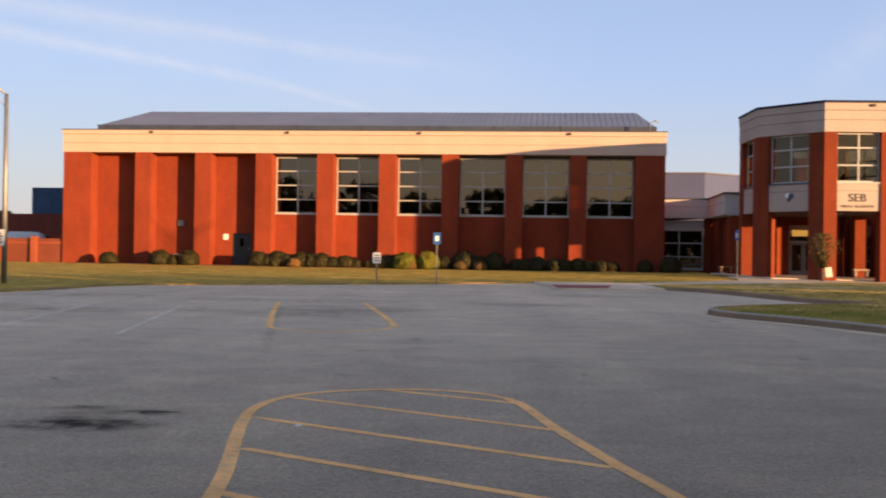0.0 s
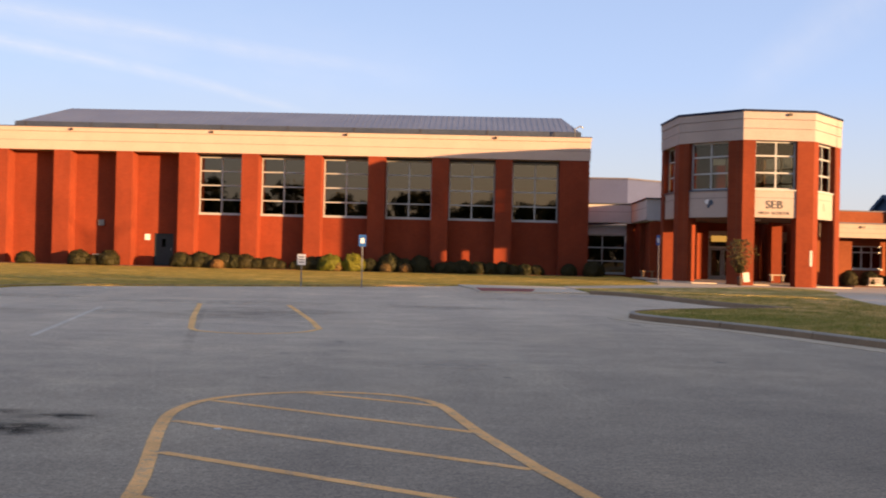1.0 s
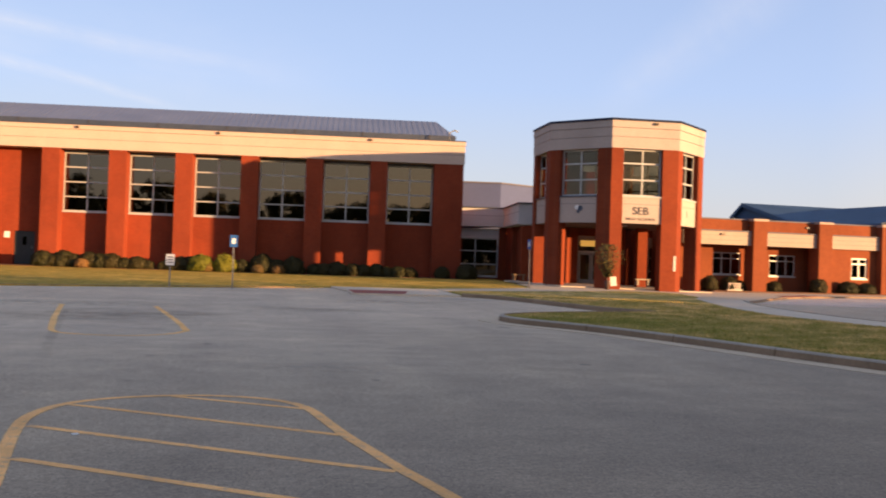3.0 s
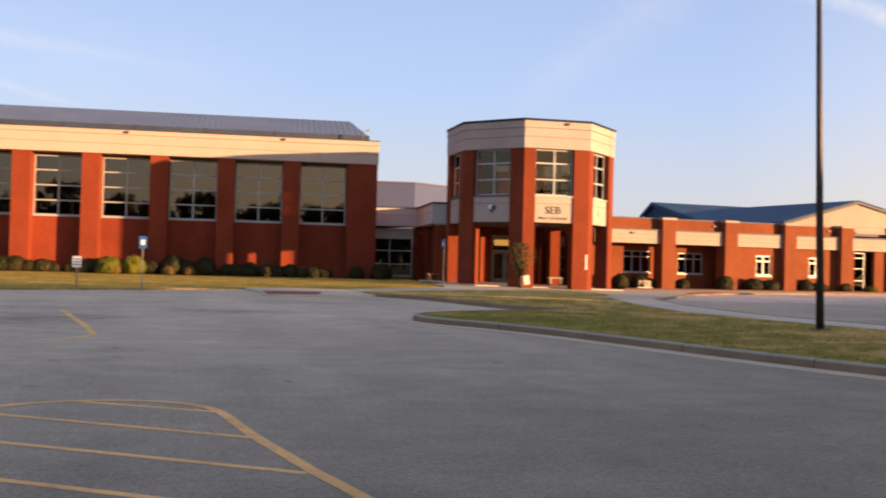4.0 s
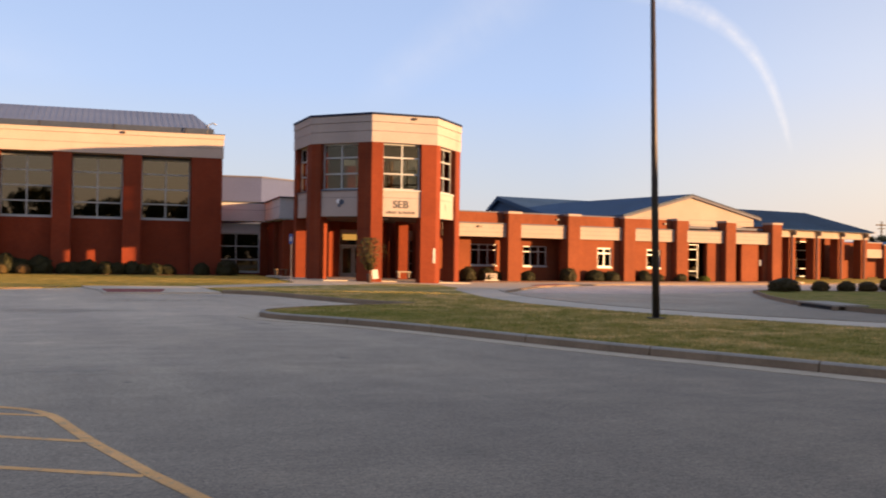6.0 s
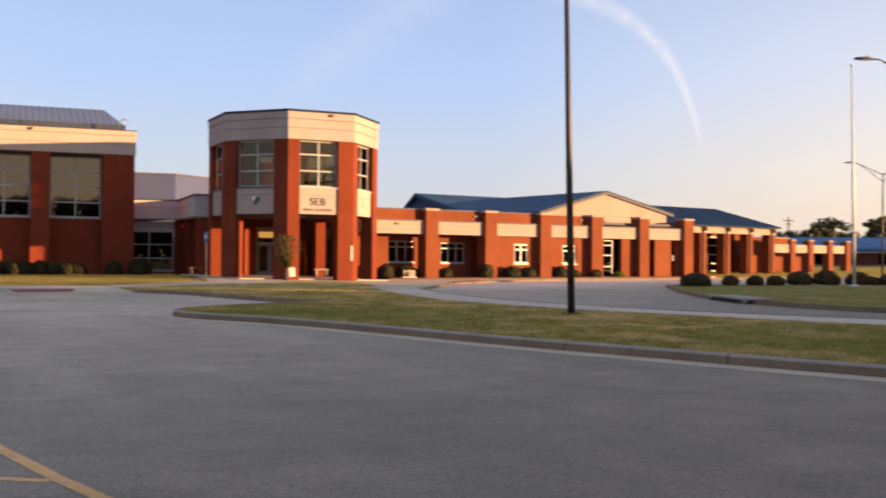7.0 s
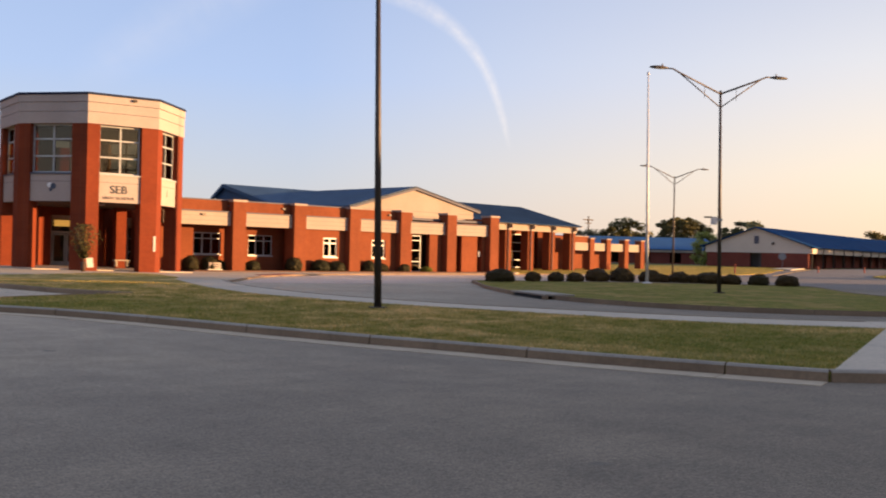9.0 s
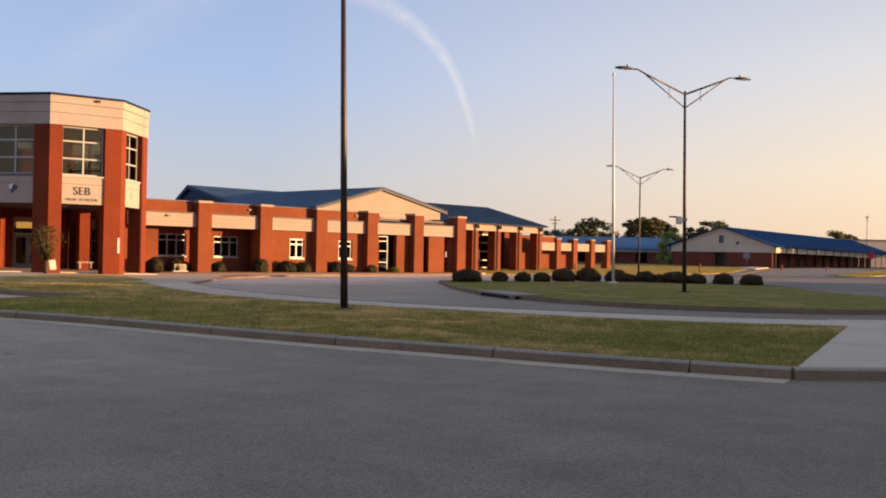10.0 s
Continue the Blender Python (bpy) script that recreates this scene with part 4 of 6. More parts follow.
    for pts in ([(e[0] - 0.15, ye - 0.15, zb + 0.10), (e[1] + 0.15, ye - 0.15, zb + 0.10), (r[1], yr, ze), (r[0], yr, ze)],
                [(e[1] + 0.15, ye - 0.15, zb + 0.10), (e[1] + 0.15, 27, zb + 0.10), (r[1], 22, ze), (r[1], yr, ze)],
                [(e[0] - 0.15, 27, zb + 0.10), (e[0] - 0.15, ye - 0.15, zb + 0.10), (r[0], yr, ze), (r[0], 22, ze)],
                [(r[0], yr, ze), (r[1], yr, ze), (r[1], 22, ze), (r[0], 22, ze)]):
        bm = bmesh.new()
        roof_slab(bm, pts)
        part("roof_slope", bm, M["roof_grey"], g, "grey standing-seam metal roof")
    bm = bmesh.new()
    seams(bm, (e[0] - 0.15, ye - 0.15, zb + 0.10), (e[1] + 0.15, ye - 0.15, zb + 0.10), (r[1], yr, ze), (r[0], yr, ze), 0.4)
    tagged(part("roof_seams", bm, M["roof_grey"], g), kind="stuff")
    bm = bmesh.new()
    ring_tube(bm, [(-0.9, 1.6, 9.1), (-0.9, 1.6, 9.85), (-0.55, 1.6, 10.05), (-0.3, 1.6, 9.92)], [0.045] * 4, 8)
    part("vent_pipe", bm, M["steel"], g, "pale bent roof vent pipe", True)
    for x in (-34.7, -25.2, -16.2, -6.25):
        bm = boxed(x - 0.10, x + 0.10, -0.22, -0.085, 8.87, 9.02, bevel=0.02)
        f = part("floodlight", bm, M["bronze"], g, "small dark floodlight on the parapet")
    b = part("service_box", boxed(-33.12, -32.72, D - 0.14, D - 0.002, 2.55, 2.95, bevel=0.015), M["steel"], g, "grey steel service box")
    b = part("notice_panel", boxed(-29.91, -29.56, D - 0.05, D - 0.002, 1.65, 2.05, bevel=0.008), M["sign_white"], g, "white notice panel beside the door")
    part("service_cabinet", boxed(-33.35, -32.75, D - 0.5, D - 0.05, -0.3, 0.62, bevel=0.03), M["steel"], g, "low grey utility cabinet")


gymnasium()


def tower():
    TX, TY, Z0 = 23.33, 59.575, 0.25
    t = thing("entrance_tower", "octagonal red brick entrance tower with cream parapet and porch", "building", pose(TX, TY, Z0, 0, 0, -2.0))
    w, dx, dy, ds = 2.062, 2.880, 3.254, 4.339
    P = [Vector(p) for p in ((-w, 0), (w, 0), (w + dx, dy), (w + dx, dy + ds), (w, 2 * dy + ds), (-w, 2 * dy + ds), (-w - dx, dy + ds), (-w - dx, dy))]
    n = len(P)
    cen = Vector((0, dy + ds / 2))

    def inset(d):
        out = []
        for i in range(n):
            a, b, c = P[i - 1], P[i], P[(i + 1) % n]
            e1, e2 = (b - a).normalized(), (c - b).normalized()
            n1, n2 = Vector((-e1.y, e1.x)), Vector((-e2.y, e2.x))
            k = (n1 + n2) / (1 + n1.dot(n2))
            out.append(b + k * d)
        return out

    WL, WR, DEP, CAP, TOP = 0.73, 0.97, 0.80, 8.30, 10.04
    inn = inset(DEP)
    for i in range(n):
        a, b, c = P[i - 1], P[i], P[(i + 1) % n]
        e1, e2 = (a - b).normalized(), (c - b).normalized()
        n1, n2 = Vector((e1.y, -e1.x)), Vector((-e2.y, e2.x))
        poly = [b + e1 * WR, b, b + e2 * WL, b + e2 * WL + n2 * DEP, inn[i], b + e1 * WR + n1 * DEP]
        bm = bmesh.new()
        prism(bm, poly, -0.4, CAP)
        part("column", bm, M["brick_tower"], t)
    # parapet courses
    for z0, z1, o in ((CAP, 8.96, 0.04), (8.985, 9.50, 0.04), (9.525, TOP - 0.11, 0.07)):
        bm = bmesh.new()
        prism(bm, inset(-o), z0, z1)
        part("parapet", bm, M["stucco_tower"], t, "cream stucco parapet course")
    bm = bmesh.new()
    prism(bm, inset(0.01), 8.9, 9.6)
    part("parapet_joint", bm, M["coping"], t)
    bm = bmesh.new()
    prism(bm, inset(-0.11), TOP - 0.11, TOP + 0.02)
    part("coping", bm, M["navy"], t, "dark blue metal coping")
    # soffit takes the near-black interior colour to deepen the porch shade
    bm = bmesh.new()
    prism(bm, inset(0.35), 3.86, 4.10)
    part("floor_slab", bm, M["dark_room"], t, "porch soffit with shade put into its colour")
    # faces: window above, stucco panel below
    for i in range(n):
        a, b = P[i], P[(i + 1) % n]
        e = (b - a).normalized()
        L = (b - a).length
        f = thing("face", "", "", Matrix.Identity(4))
        ang = math.degrees(math.atan2(e.y, e.x))
        f.matrix_basis = pose(a.x, a.y, 0, 0, 0, ang)
        f.parent = t
        f.name = "tower_side"
        x0, x1 = WL, L - WR
        part("panel", boxed(x0, x1, 0.10, 0.40, 3.88, 5.42), M["stucco_tower"], f, "cream stucco panel under the window")
        bm = bmesh.new()
        box(bm, x0, x1, 0.086, 0.1, 5.0, 5.02)
        part("joint", bm, M["coping"], f)
        part("sill", boxed(x0, x1, 0.03, 0.42, 5.42, 5.50), M["fascia"] if i in (7, 6) else M["frame"], f)
        mx = (x0 + x1) / 2
        window(f, x0 + 0.02, x1 - 0.02, 0.30, 5.50, 8.28, [mx + (0.0 if i else 0.06)], [6.46, 7.44], M["glass_clear"], 0.085, 0.12, "tall pale-framed tower window with six panes", shade=True)
    # near-black ceiling paints in the shade behind the top panes
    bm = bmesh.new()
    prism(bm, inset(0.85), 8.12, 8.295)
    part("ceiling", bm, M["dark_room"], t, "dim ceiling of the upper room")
    # brick core inside the upper room, seen through the panes
    part("inner_pier", boxed(-2.7, -0.45, 8.7, 9.1, 4.1, 7.6), M["brick_tower"], t, "brick pier inside the upper room")
    # lettering on the front panel
    for text, size, z, sx, ink in (("SEB", 0.64, 4.41, 1.0, "letter"), ("HIGH  SCHOOL", 0.235, 4.06, 1.10, "letter_small")):
        made, x = [], 0.0
        for ch in text:
            if ch == " ":
                x += size * 0.24
                continue
            cu = bpy.data.curves.new("letter", "FONT")
            cu.body, cu.size, cu.extrude = ch, size, 0.02
            cu.offset = 0.0 if size > 0.4 else -0.004
            tmp = new("letter", cu)
            me = bpy.data.meshes.new_from_object(tmp.evaluated_get(bpy.context.evaluated_depsgraph_get()))
            bpy.data.objects.remove(tmp)
            me.materials.append(M[ink])
            xs = [v.co.x for v in me.vertices]
            made.append((me, x - min(xs)))
            x += max(xs) - min(xs) + size * (0.13 if size > 0.4 else 0.18)
        for me, at_x in made:
            ob = new("letter", me)
            ob.parent = t
            ob.matrix_basis = pose((at_x - x / 2) * sx - 0.12, 0.082, z, 90, 0, 0) @ Matrix.Diagonal((sx, 1, 1, 1))
            tagged(ob, "dark raised letter on the cream panel")
    # emblem on the left panel, plain shapes
    side = [c for c in t.children if c.name.startswith("tower_side")][7]
    for cx, cz, r, sx, y, mtl, lab in ((1.98, 4.80, 0.14, 1.2, 0.092, "sign_white", "white plain emblem shape"), (2.20, 4.74, 0.17, 1.0, 0.086, "fascia", "dark blue plain emblem shape"), (2.06, 4.54, 0.12, 0.8, 0.080, "fascia", "dark blue plain emblem shape")):
        bm = bmesh.new()
        bmesh.ops.create_cone(bm, cap_ends=True, segments=24, radius1=r, radius2=r * 0.95, depth=0.03, matrix=pose(cx, y, cz, 90, 0, 0) @ Matrix.Diagonal((sx, 1, 1, 1)))
        part("emblem", bm, M[mtl], side, lab)
    side = [c for c in t.children if c.name.startswith("tower_side")][1]
    part("emblem", boxed(1.9, 2.25, 0.07, 0.096, 4.40, 4.80, bevel=0.01), M["stucco_tower"], side, "pale plain emblem shape")
    # notice on the right front column
    part("notice", boxed(w - 0.15, w - 0.01, -0.03, -0.004, 1.12, 2.02, bevel=0.004), M["cement_board"], t, "tall white notice strip on the column")
    part("downlight", boxed(0.45, 0.70, -0.20, -0.075, 9.72, 9.86, bevel=0.02), M["bronze"], t, "small dark floodlight on the parapet")
    # entrance screen at the back of the porch
    yb = 2 * dy + ds - 0.35
    part("wall", boxed(-w - dx, -1.55, yb, yb + 0.35, -0.4, 3.86), M["brick_tower"], t)
    part("wall", boxed(1.55, 4.0, yb, yb + 0.35, -0.4, 3.86), M["brick_tower"], t)
    part("wall", boxed(-1.55, 1.55, yb, yb + 0.35, 3.34, 3.86), M["brick_tower"], t)
    part("panel", boxed(-1.55, 1.55, yb, yb + 0.35, 2.98, 3.338), M["stucco"], t, "cream panel over the entrance doors")
    s = window(t, -1.55, 1.55, yb + 0.08, 0.0, 2.96, [-0.95, 0.95], [2.25], M["glass_clear"], 0.09, 0.12, "pale-framed glazed entrance screen", "entrance_screen", metal="silver")
    for k in (-1, 1):
        a, b = sorted((0.02 * k, 0.88 * k))
        bm = bmesh.new()
        box(bm, a, a + 0.11, yb + 0.02, yb + 0.075, 0.02, 2.18)
        box(bm, b - 0.11, b, yb + 0.02, yb + 0.075, 0.02, 2.18)
        box(bm, a + 0.11, b - 0.11, yb + 0.02, yb + 0.075, 2.05, 2.18)
        box(bm, a + 0.11, b - 0.11, yb + 0.02, yb + 0.075, 0.02, 0.34)
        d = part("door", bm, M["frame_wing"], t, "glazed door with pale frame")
        part("pane", boxed(a + 0.11, b - 0.11, yb + 0.04, yb + 0.052, 0.34, 2.05), M["glass_clear"], d)
        part("handle", boxed(0.15 * k - 0.02, 0.15 * k + 0.02, yb - 0.04, yb + 0.01, 0.95, 1.30, bevel=0.008), M["steel"], d)
    # added glow over the doors, with no lamp known there
    part("transom_light", boxed(-0.78, 0.80, yb - 0.03, yb + 0.02, 2.62, 3.02, bevel=0.01), M["warm_glow"], t, "glowing panel added over the doors for a bright yellow patch")
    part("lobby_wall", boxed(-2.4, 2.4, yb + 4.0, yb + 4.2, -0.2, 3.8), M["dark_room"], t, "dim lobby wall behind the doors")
    part("lobby_floor", boxed(-2.4, 2.4, yb + 0.35, yb + 4.0, -0.2, -0.02), M["concrete"], t)
    # window past the right of the porch
    window(t, 4.06, 4.98, yb - 0.02, 0.35, 2.72, [4.48], [1.05, 1.95], M["glass"], 0.07, 0.1, "narrow pale-framed porch window")
    part("window_head", boxed(4.0, 5.05, yb - 0.08, yb + 0.1, 2.74, 3.36), M["stucco_tower"], t, "cream panel over the porch window")
    part("wall", boxed(4.0, 5.05, yb, yb + 0.35, 3.37, 3.86), M["brick_tower"], t)
    part("wall", boxed(4.0, 5.05, yb, yb + 0.35, -0.4, 0.34), M["brick_tower"], t)
    part("wall", boxed(5.05, 6.6, yb, yb + 0.35, -0.4, 3.86), M["brick_tower"], t)
    part("wall", boxed(4.2, 5.1, yb + 0.5, yb + 0.6, 0.0, 3.0), M["dark_room"], t)
    part("pier", boxed(2.15, 2.80, 7.1, 7.75, -0.2, 3.86), M["brick_tower"], t, "inner brick pier of the porch")
    part("ceiling_light", boxed(-0.9, -0.3, 2.0, 2.6, 3.76, 3.85, bevel=0.02), M["frame"], t)


tower()


def link():
    Z = 0.35
    l = thing("link_building", "low brick link building with cream band and dark windows", "building", set_back(pose(15.3, 74.4, Z, 0, 0, -12.5)))
    part("wall", boxed(-2.2, 3.4, 0.30, 0.62, -0.5, 0.18), M["brick_tower"], l)
    part("wall", boxed(2.78, 3.6, 0.0, 0.4, -0.5, 3.72), M["brick_tower"], l)
    window(l, -0.55, 2.75, 0.30, 0.18, 2.92, [1.12], [1.05, 2.0], M["glass"], 0.085, 0.12, "wide pale-framed window with six dark panes", sill=0.06)
    part("window", boxed(-2.2, -0.58, 0.3, 0.5, 0.18, 3.7), M["brick_tower"], l, "plain brick infill")
    part("lintel", boxed(-0.6, 2.77, 0.12, 0.5, 2.94, 3.58), M["stucco_link"], l, "cream stucco lintel panel")
    part("band", boxed(-2.2, 3.55, -0.45, 0.5, 3.74, 5.02), M["stucco_link"], l, "cream stucco band")
    bm = bmesh.new()
    box(bm, -2.2, 3.5, -0.458, -0.45, 4.5, 4.52)
    part("band_joint", bm, M["coping"], l)
    part("coping", boxed(-2.2, 3.6, -0.52, 0.6, 5.03, 5.12), M["fascia"], l)
    part("roof", boxed(-2.2, 9.0, 0.6, 14, 4.6, 4.9), M["coping"], l)
    # return wing towards the tower
    r = thing("link_return", "", "", Matrix.Identity(4))
    r.parent = l
    r.matrix_basis = pose(3.5, -0.02, 0, 0, 0, -84.0)
    part("band", boxed(0.0, 7.6, -0.45, 0.5, 3.74, 5.02), M["stucco_link"], r, "cream stucco band")
    bm = bmesh.new()
    box(bm, 0.0, 7.6, -0.458, -0.45, 4.5, 4.52)
    part("band_joint", bm, M["coping"], r)
    part("coping", boxed(-0.5, 7.7, -0.52, 0.6, 5.03, 5.12), M["fascia"], r)
    part("wall", boxed(0.3, 3.2, -0.2, 0.3, -0.5, 3.73), M["brick_tower"], r)
    part("wall", boxed(3.2, 7.6, 0.1, 0.4, -0.5, 3.65), M["brick_tower"], r)
    part("soffit", boxed(0.3, 7.6, -0.3, 3.0, 3.66, 3.73), M["room"], r)
    # taller mass behind
    u = thing("upper_hall", "plain grey rendered upper hall behind the link roof", "building", set_back(pose(20.0, 81.8, 0.3, 0, 0, -8)))
    bm = bmesh.new()
    prism(bm, [(-12, 0), (0, 0), (5.2, 4.8), (5.2, 16), (-12, 16)], 0, 7.5)
    part("wall", bm, M["panel_violet"], u)
    bm = bmesh.new()
    prism(bm, [(-12.1, -0.1), (0.05, -0.1), (5.3, 4.75), (5.3, 16.1), (-12.1, 16.1)], 7.5, 7.6)
    part("coping", bm, M["coping"], u)
    bm = bmesh.new()
    ring_tube(bm, [(-3.4, -3.2, 4.6), (-3.4, -3.2, 5.45)], [0.09, 0.09], 8)
    part("roof_vent", bm, M["silver"], u, "pale round roof vent", True)


link()


def wing():
    g = thing("classroom_wing", "single-storey red brick wing with columns and cream band", "building", pose(33.397, 65.979, 0.17, 0, 0, 6.77))
    for k in range(6):
        x = 0.25 + 5.18 * k
        c = part("column", boxed(x, x + 1.08, 0, 1.08, -0.4, 4.72, bevel=0.012), M["brick_wing"], g)
        part("column_cap", boxed(x - 0.05, x + 1.13, -0.05, 1.13, 4.72, 4.88, bevel=0.015), M["stucco_tan"], c, "cream cast column cap")
    ends = [-4.9] + [0.25 + 5.18 * k + 1.08 for k in range(6)]
    for k in range(6):
        a, b = ends[k], 0.25 + 5.18 * k
        part("band", boxed(a, b, 0.30, 0.55, 3.08, 3.96), M["stucco_tan"], g, "cream stucco fascia band")
        part("coping", boxed(a, b, 0.24, 0.62, 3.96, 4.05), M["coping"], g)
        bm = bmesh.new()
        for z in (3.38, 3.68):
            box(bm, a, b, 0.295, 0.3, z, z + 0.015)
        part("band_joint", bm, M["coping"], g)
    part("canopy_roof", boxed(19.3, 27.4, 0.62, 3.0, 3.72, 3.92), M["room"], g)
    # main wall with window openings, close behind the columns
    Y, K = 0.60, 0.9629
    top = 1.33 + (4.90 - 1.33) * K
    turn_x = 6.0

    def fx(x, k=K):
        return -40.8 + (x + 40.8) * k

    # two bays lie deeper, under a canopy, with the parapet running on in front
    part("parapet_wall", boxed(-4.9, turn_x, Y, Y + 0.3, 3.60, top), M["brick_wing"], g)
    part("canopy_soffit", boxed(-4.9, turn_x, 0.55, 2.3, 3.45, 3.59), M["stucco_tan"], g)
    part("wall", boxed(turn_x, turn_x + 0.3, Y + 0.3, 2.3, -0.4, 3.59), M["brick_wing"], g)
    wins = [(-0.95, 1.26, 1.08, 2.62, 2, 2.0), (3.56, 5.70, 1.06, 2.56, 2, 2.0), (10.47, 11.88, 1.05, 2.56, 1, Y), (15.40, 16.85, 1.04, 2.52, 1, Y)]
    x = -4.9
    for a, b, z0, z1, n, yw in wins:
        k = (61.7 + yw) / 64.7
        a, b, z0, z1 = fx(a, k), fx(b, k), 1.33 + (z0 - 1.33) * k, 1.33 + (z1 - 1.33) * k
        up = 3.44 if n == 2 else top
        if n == 1 and x < turn_x:
            part("wall", boxed(x, turn_x, 2.0, 2.3, -0.4, 3.44), M["brick_wing"], g)
            x = turn_x
        part("wall", boxed(x, a, yw, yw + 0.3, -0.4, up), M["brick_wing"], g)
        part("wall", boxed(a, b, yw, yw + 0.3, -0.4, z0), M["brick_wing"], g)
        part("wall", boxed(a, b, yw, yw + 0.3, z1, up), M["brick_wing"], g)
        xs = [a + (b - a) * (i + 1) / (n + 1) for i in range(n)]
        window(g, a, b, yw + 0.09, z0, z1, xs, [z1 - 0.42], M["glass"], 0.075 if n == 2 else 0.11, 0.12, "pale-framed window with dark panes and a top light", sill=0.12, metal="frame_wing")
        x = b
    part("wall", boxed(x, fx(19.8), Y, Y + 0.3, -0.4, top), M["brick_wing"], g)
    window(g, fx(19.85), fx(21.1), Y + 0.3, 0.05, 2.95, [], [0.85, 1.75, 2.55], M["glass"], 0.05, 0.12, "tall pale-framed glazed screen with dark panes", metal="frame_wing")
    part("wall", boxed(fx(21.1), fx(21.8), Y + 0.9, Y + 1.2, -0.4, 4.1), M["brick_wing"], g)
    part("wall", boxed(fx(21.85), fx(23.25), Y, Y + 0.3, -0.4, 4.1), M["brick_wing"], g)
    part("wall", boxed(fx(23.25), fx(25.7), Y + 1.6, Y + 1.9, -0.4, 4.1), M["brick_wing"], g)
    part("wall", boxed(fx(25.75), fx(27.7), Y, Y + 0.3, -0.4, 4.1), M["brick_wing"], g)
    part("wall", boxed(fx(28.3), fx(28.7), Y, Y + 0.3, -0.4, 4.1), M["brick_wing"], g)
    part("notice", boxed(fx(27.98), fx(28.2), Y + 0.1, Y + 0.14, 1.35, 1.83), M["cement_board"], g, "white notice beside the wing door")
    part("wall", boxed(fx(27.7), fx(28.3), Y + 0.5, Y + 0.7, -0.4, 4.1), M["brick_dark"], g)
    part("parapet_coping", boxed(-4.9, fx(13.2), Y - 0.06, Y + 0.36, top, top + 0.08), M["coping"], g)
    part("end_wall", boxed(-4.9, -4.6, 2.3, Y + 6, -0.4, 4.6), M["brick_wing"], g)
    part("rear_wall", boxed(-4.9, 28.7, Y + 6, Y + 6.3, -0.4, 4.6), M["dark_room"], g)
    part("flat_roof", boxed(-4.9, 26.0, Y + 0.3, Y + 12, 4.2, 4.4), M["coping"], g)
    part("end_wall", boxed(26.3, 26.6, Y + 0.3, Y + 12, -0.4, 4.6), M["brick_wing"], g)
    for x in (-3.6, 1.9, 6.6, 17.2):
        part("wall_light", boxed(fx(x) - 0.12, fx(x) + 0.12, Y - 0.14, Y - 0.002, 4.39, 4.51, bevel=0.015), M["letter"], g, "small dark wall light")
    part("floodlight", boxed(-2.1, -1.8, 0.16, 0.29, 3.72, 3.84, bevel=0.015), M["bronze"], g, "small dark floodlight on the band")
    # cream gable over the middle
    G, lip = 3.2, 0.22
    pk, gl, gr, ze, zr = (20.15, 7.10), 12.95, 28.0, 5.16, 5.46
    bm = bmesh.new()
    f = [(gl + 0.7, 4.15), (gr - 0.7, 4.15), (gr - 0.7, zr + 0.06), (pk[0], pk[1] - 0.22), (gl + 0.7, ze + 0.10)]
    lo = [bm.verts.new((x, G, z)) for x, z in f]
    hi = [bm.verts.new((x, G + 0.3, z)) for x, z in f]
    bm.faces.new(lo)
    bm.faces.new(hi[::-1])
    for i in range(5):
        bm.faces.new((lo[i], lo[(i + 1) % 5], hi[(i + 1) % 5], hi[i]))
    part("gable", bm, M["stucco_tan"], g, "broad cream stucco gable")
    bm = bmesh.new()
    for z in (4.62, 5.0):
        box(bm, gl + 0.7, gr - 0.7, G - 0.006, G, z, z + 0.025)
    part("gable_joint", bm, M["coping"], g)
    bm = bmesh.new()
    for (xa, za), (xb, zb) in (((gl, ze), pk), (pk, (gr, zr))):
        n = [bm.verts.new(p) for p in ((xa, G - lip, za), (xb, G - lip, zb), (xb, G - lip, zb - 0.30), (xa, G - lip, za - 0.28))]
        o = [bm.verts.new(p) for p in ((xa, G + 0.1, za), (xb, G + 0.1, zb), (xb, G + 0.1, zb - 0.30), (xa, G + 0.1, za - 0.28))]
        bm.faces.new(n)
        bm.faces.new(o[::-1])
        for i in range(4):
            bm.faces.new((n[i], n[(i + 1) % 4], o[(i + 1) % 4], o[i]))
    part("barge_board", bm, M["coping"], g, "grey metal barge board")
    YR = 24.5
    a1, a2, b1, b2 = (gl, G - lip, ze), (pk[0], G - lip, pk[1]), (pk[0], YR, pk[1]), (gl, YR, ze)
    c1 = (gr, G - lip, zr)
    for pts in ([a1, a2, b1, b2], [a2, c1, (gr, YR, zr), b1]):
        bm = bmesh.new()
        roof_slab(bm, pts)
        part("roof_slope", bm, M["roof_blue"], g, "blue standing-seam metal roof")
    bm = bmesh.new()
    seams(bm, (gl, YR, ze), (gl, G - lip, ze), a2, b1, 0.6)
    tagged(part("roof_seams", bm, M["roof_blue"], g), kind="stuff")
    # long roof behind, parallel to the wing
    RX0, RX1, RY, RZ, EY, EZ = 13.9, 36.0, 22.0, 7.50, 14.0, 5.5
    for pts in ([(RX0 - 0.1, EY, EZ), (RX1, EY, EZ), (RX1, RY, RZ), (RX0 - 0.1, RY, RZ)], [(RX0 - 0.1, RY, RZ), (RX1, RY, RZ), (RX1, RY + 1.8, 6.35), (RX0 - 0.1, RY + 1.8, 6.35)]):
        bm = bmesh.new()
        roof_slab(bm, pts)
        part("roof_slope", bm, M["roof_blue"], g, "blue standing-seam metal roof")
    bm = bmesh.new()
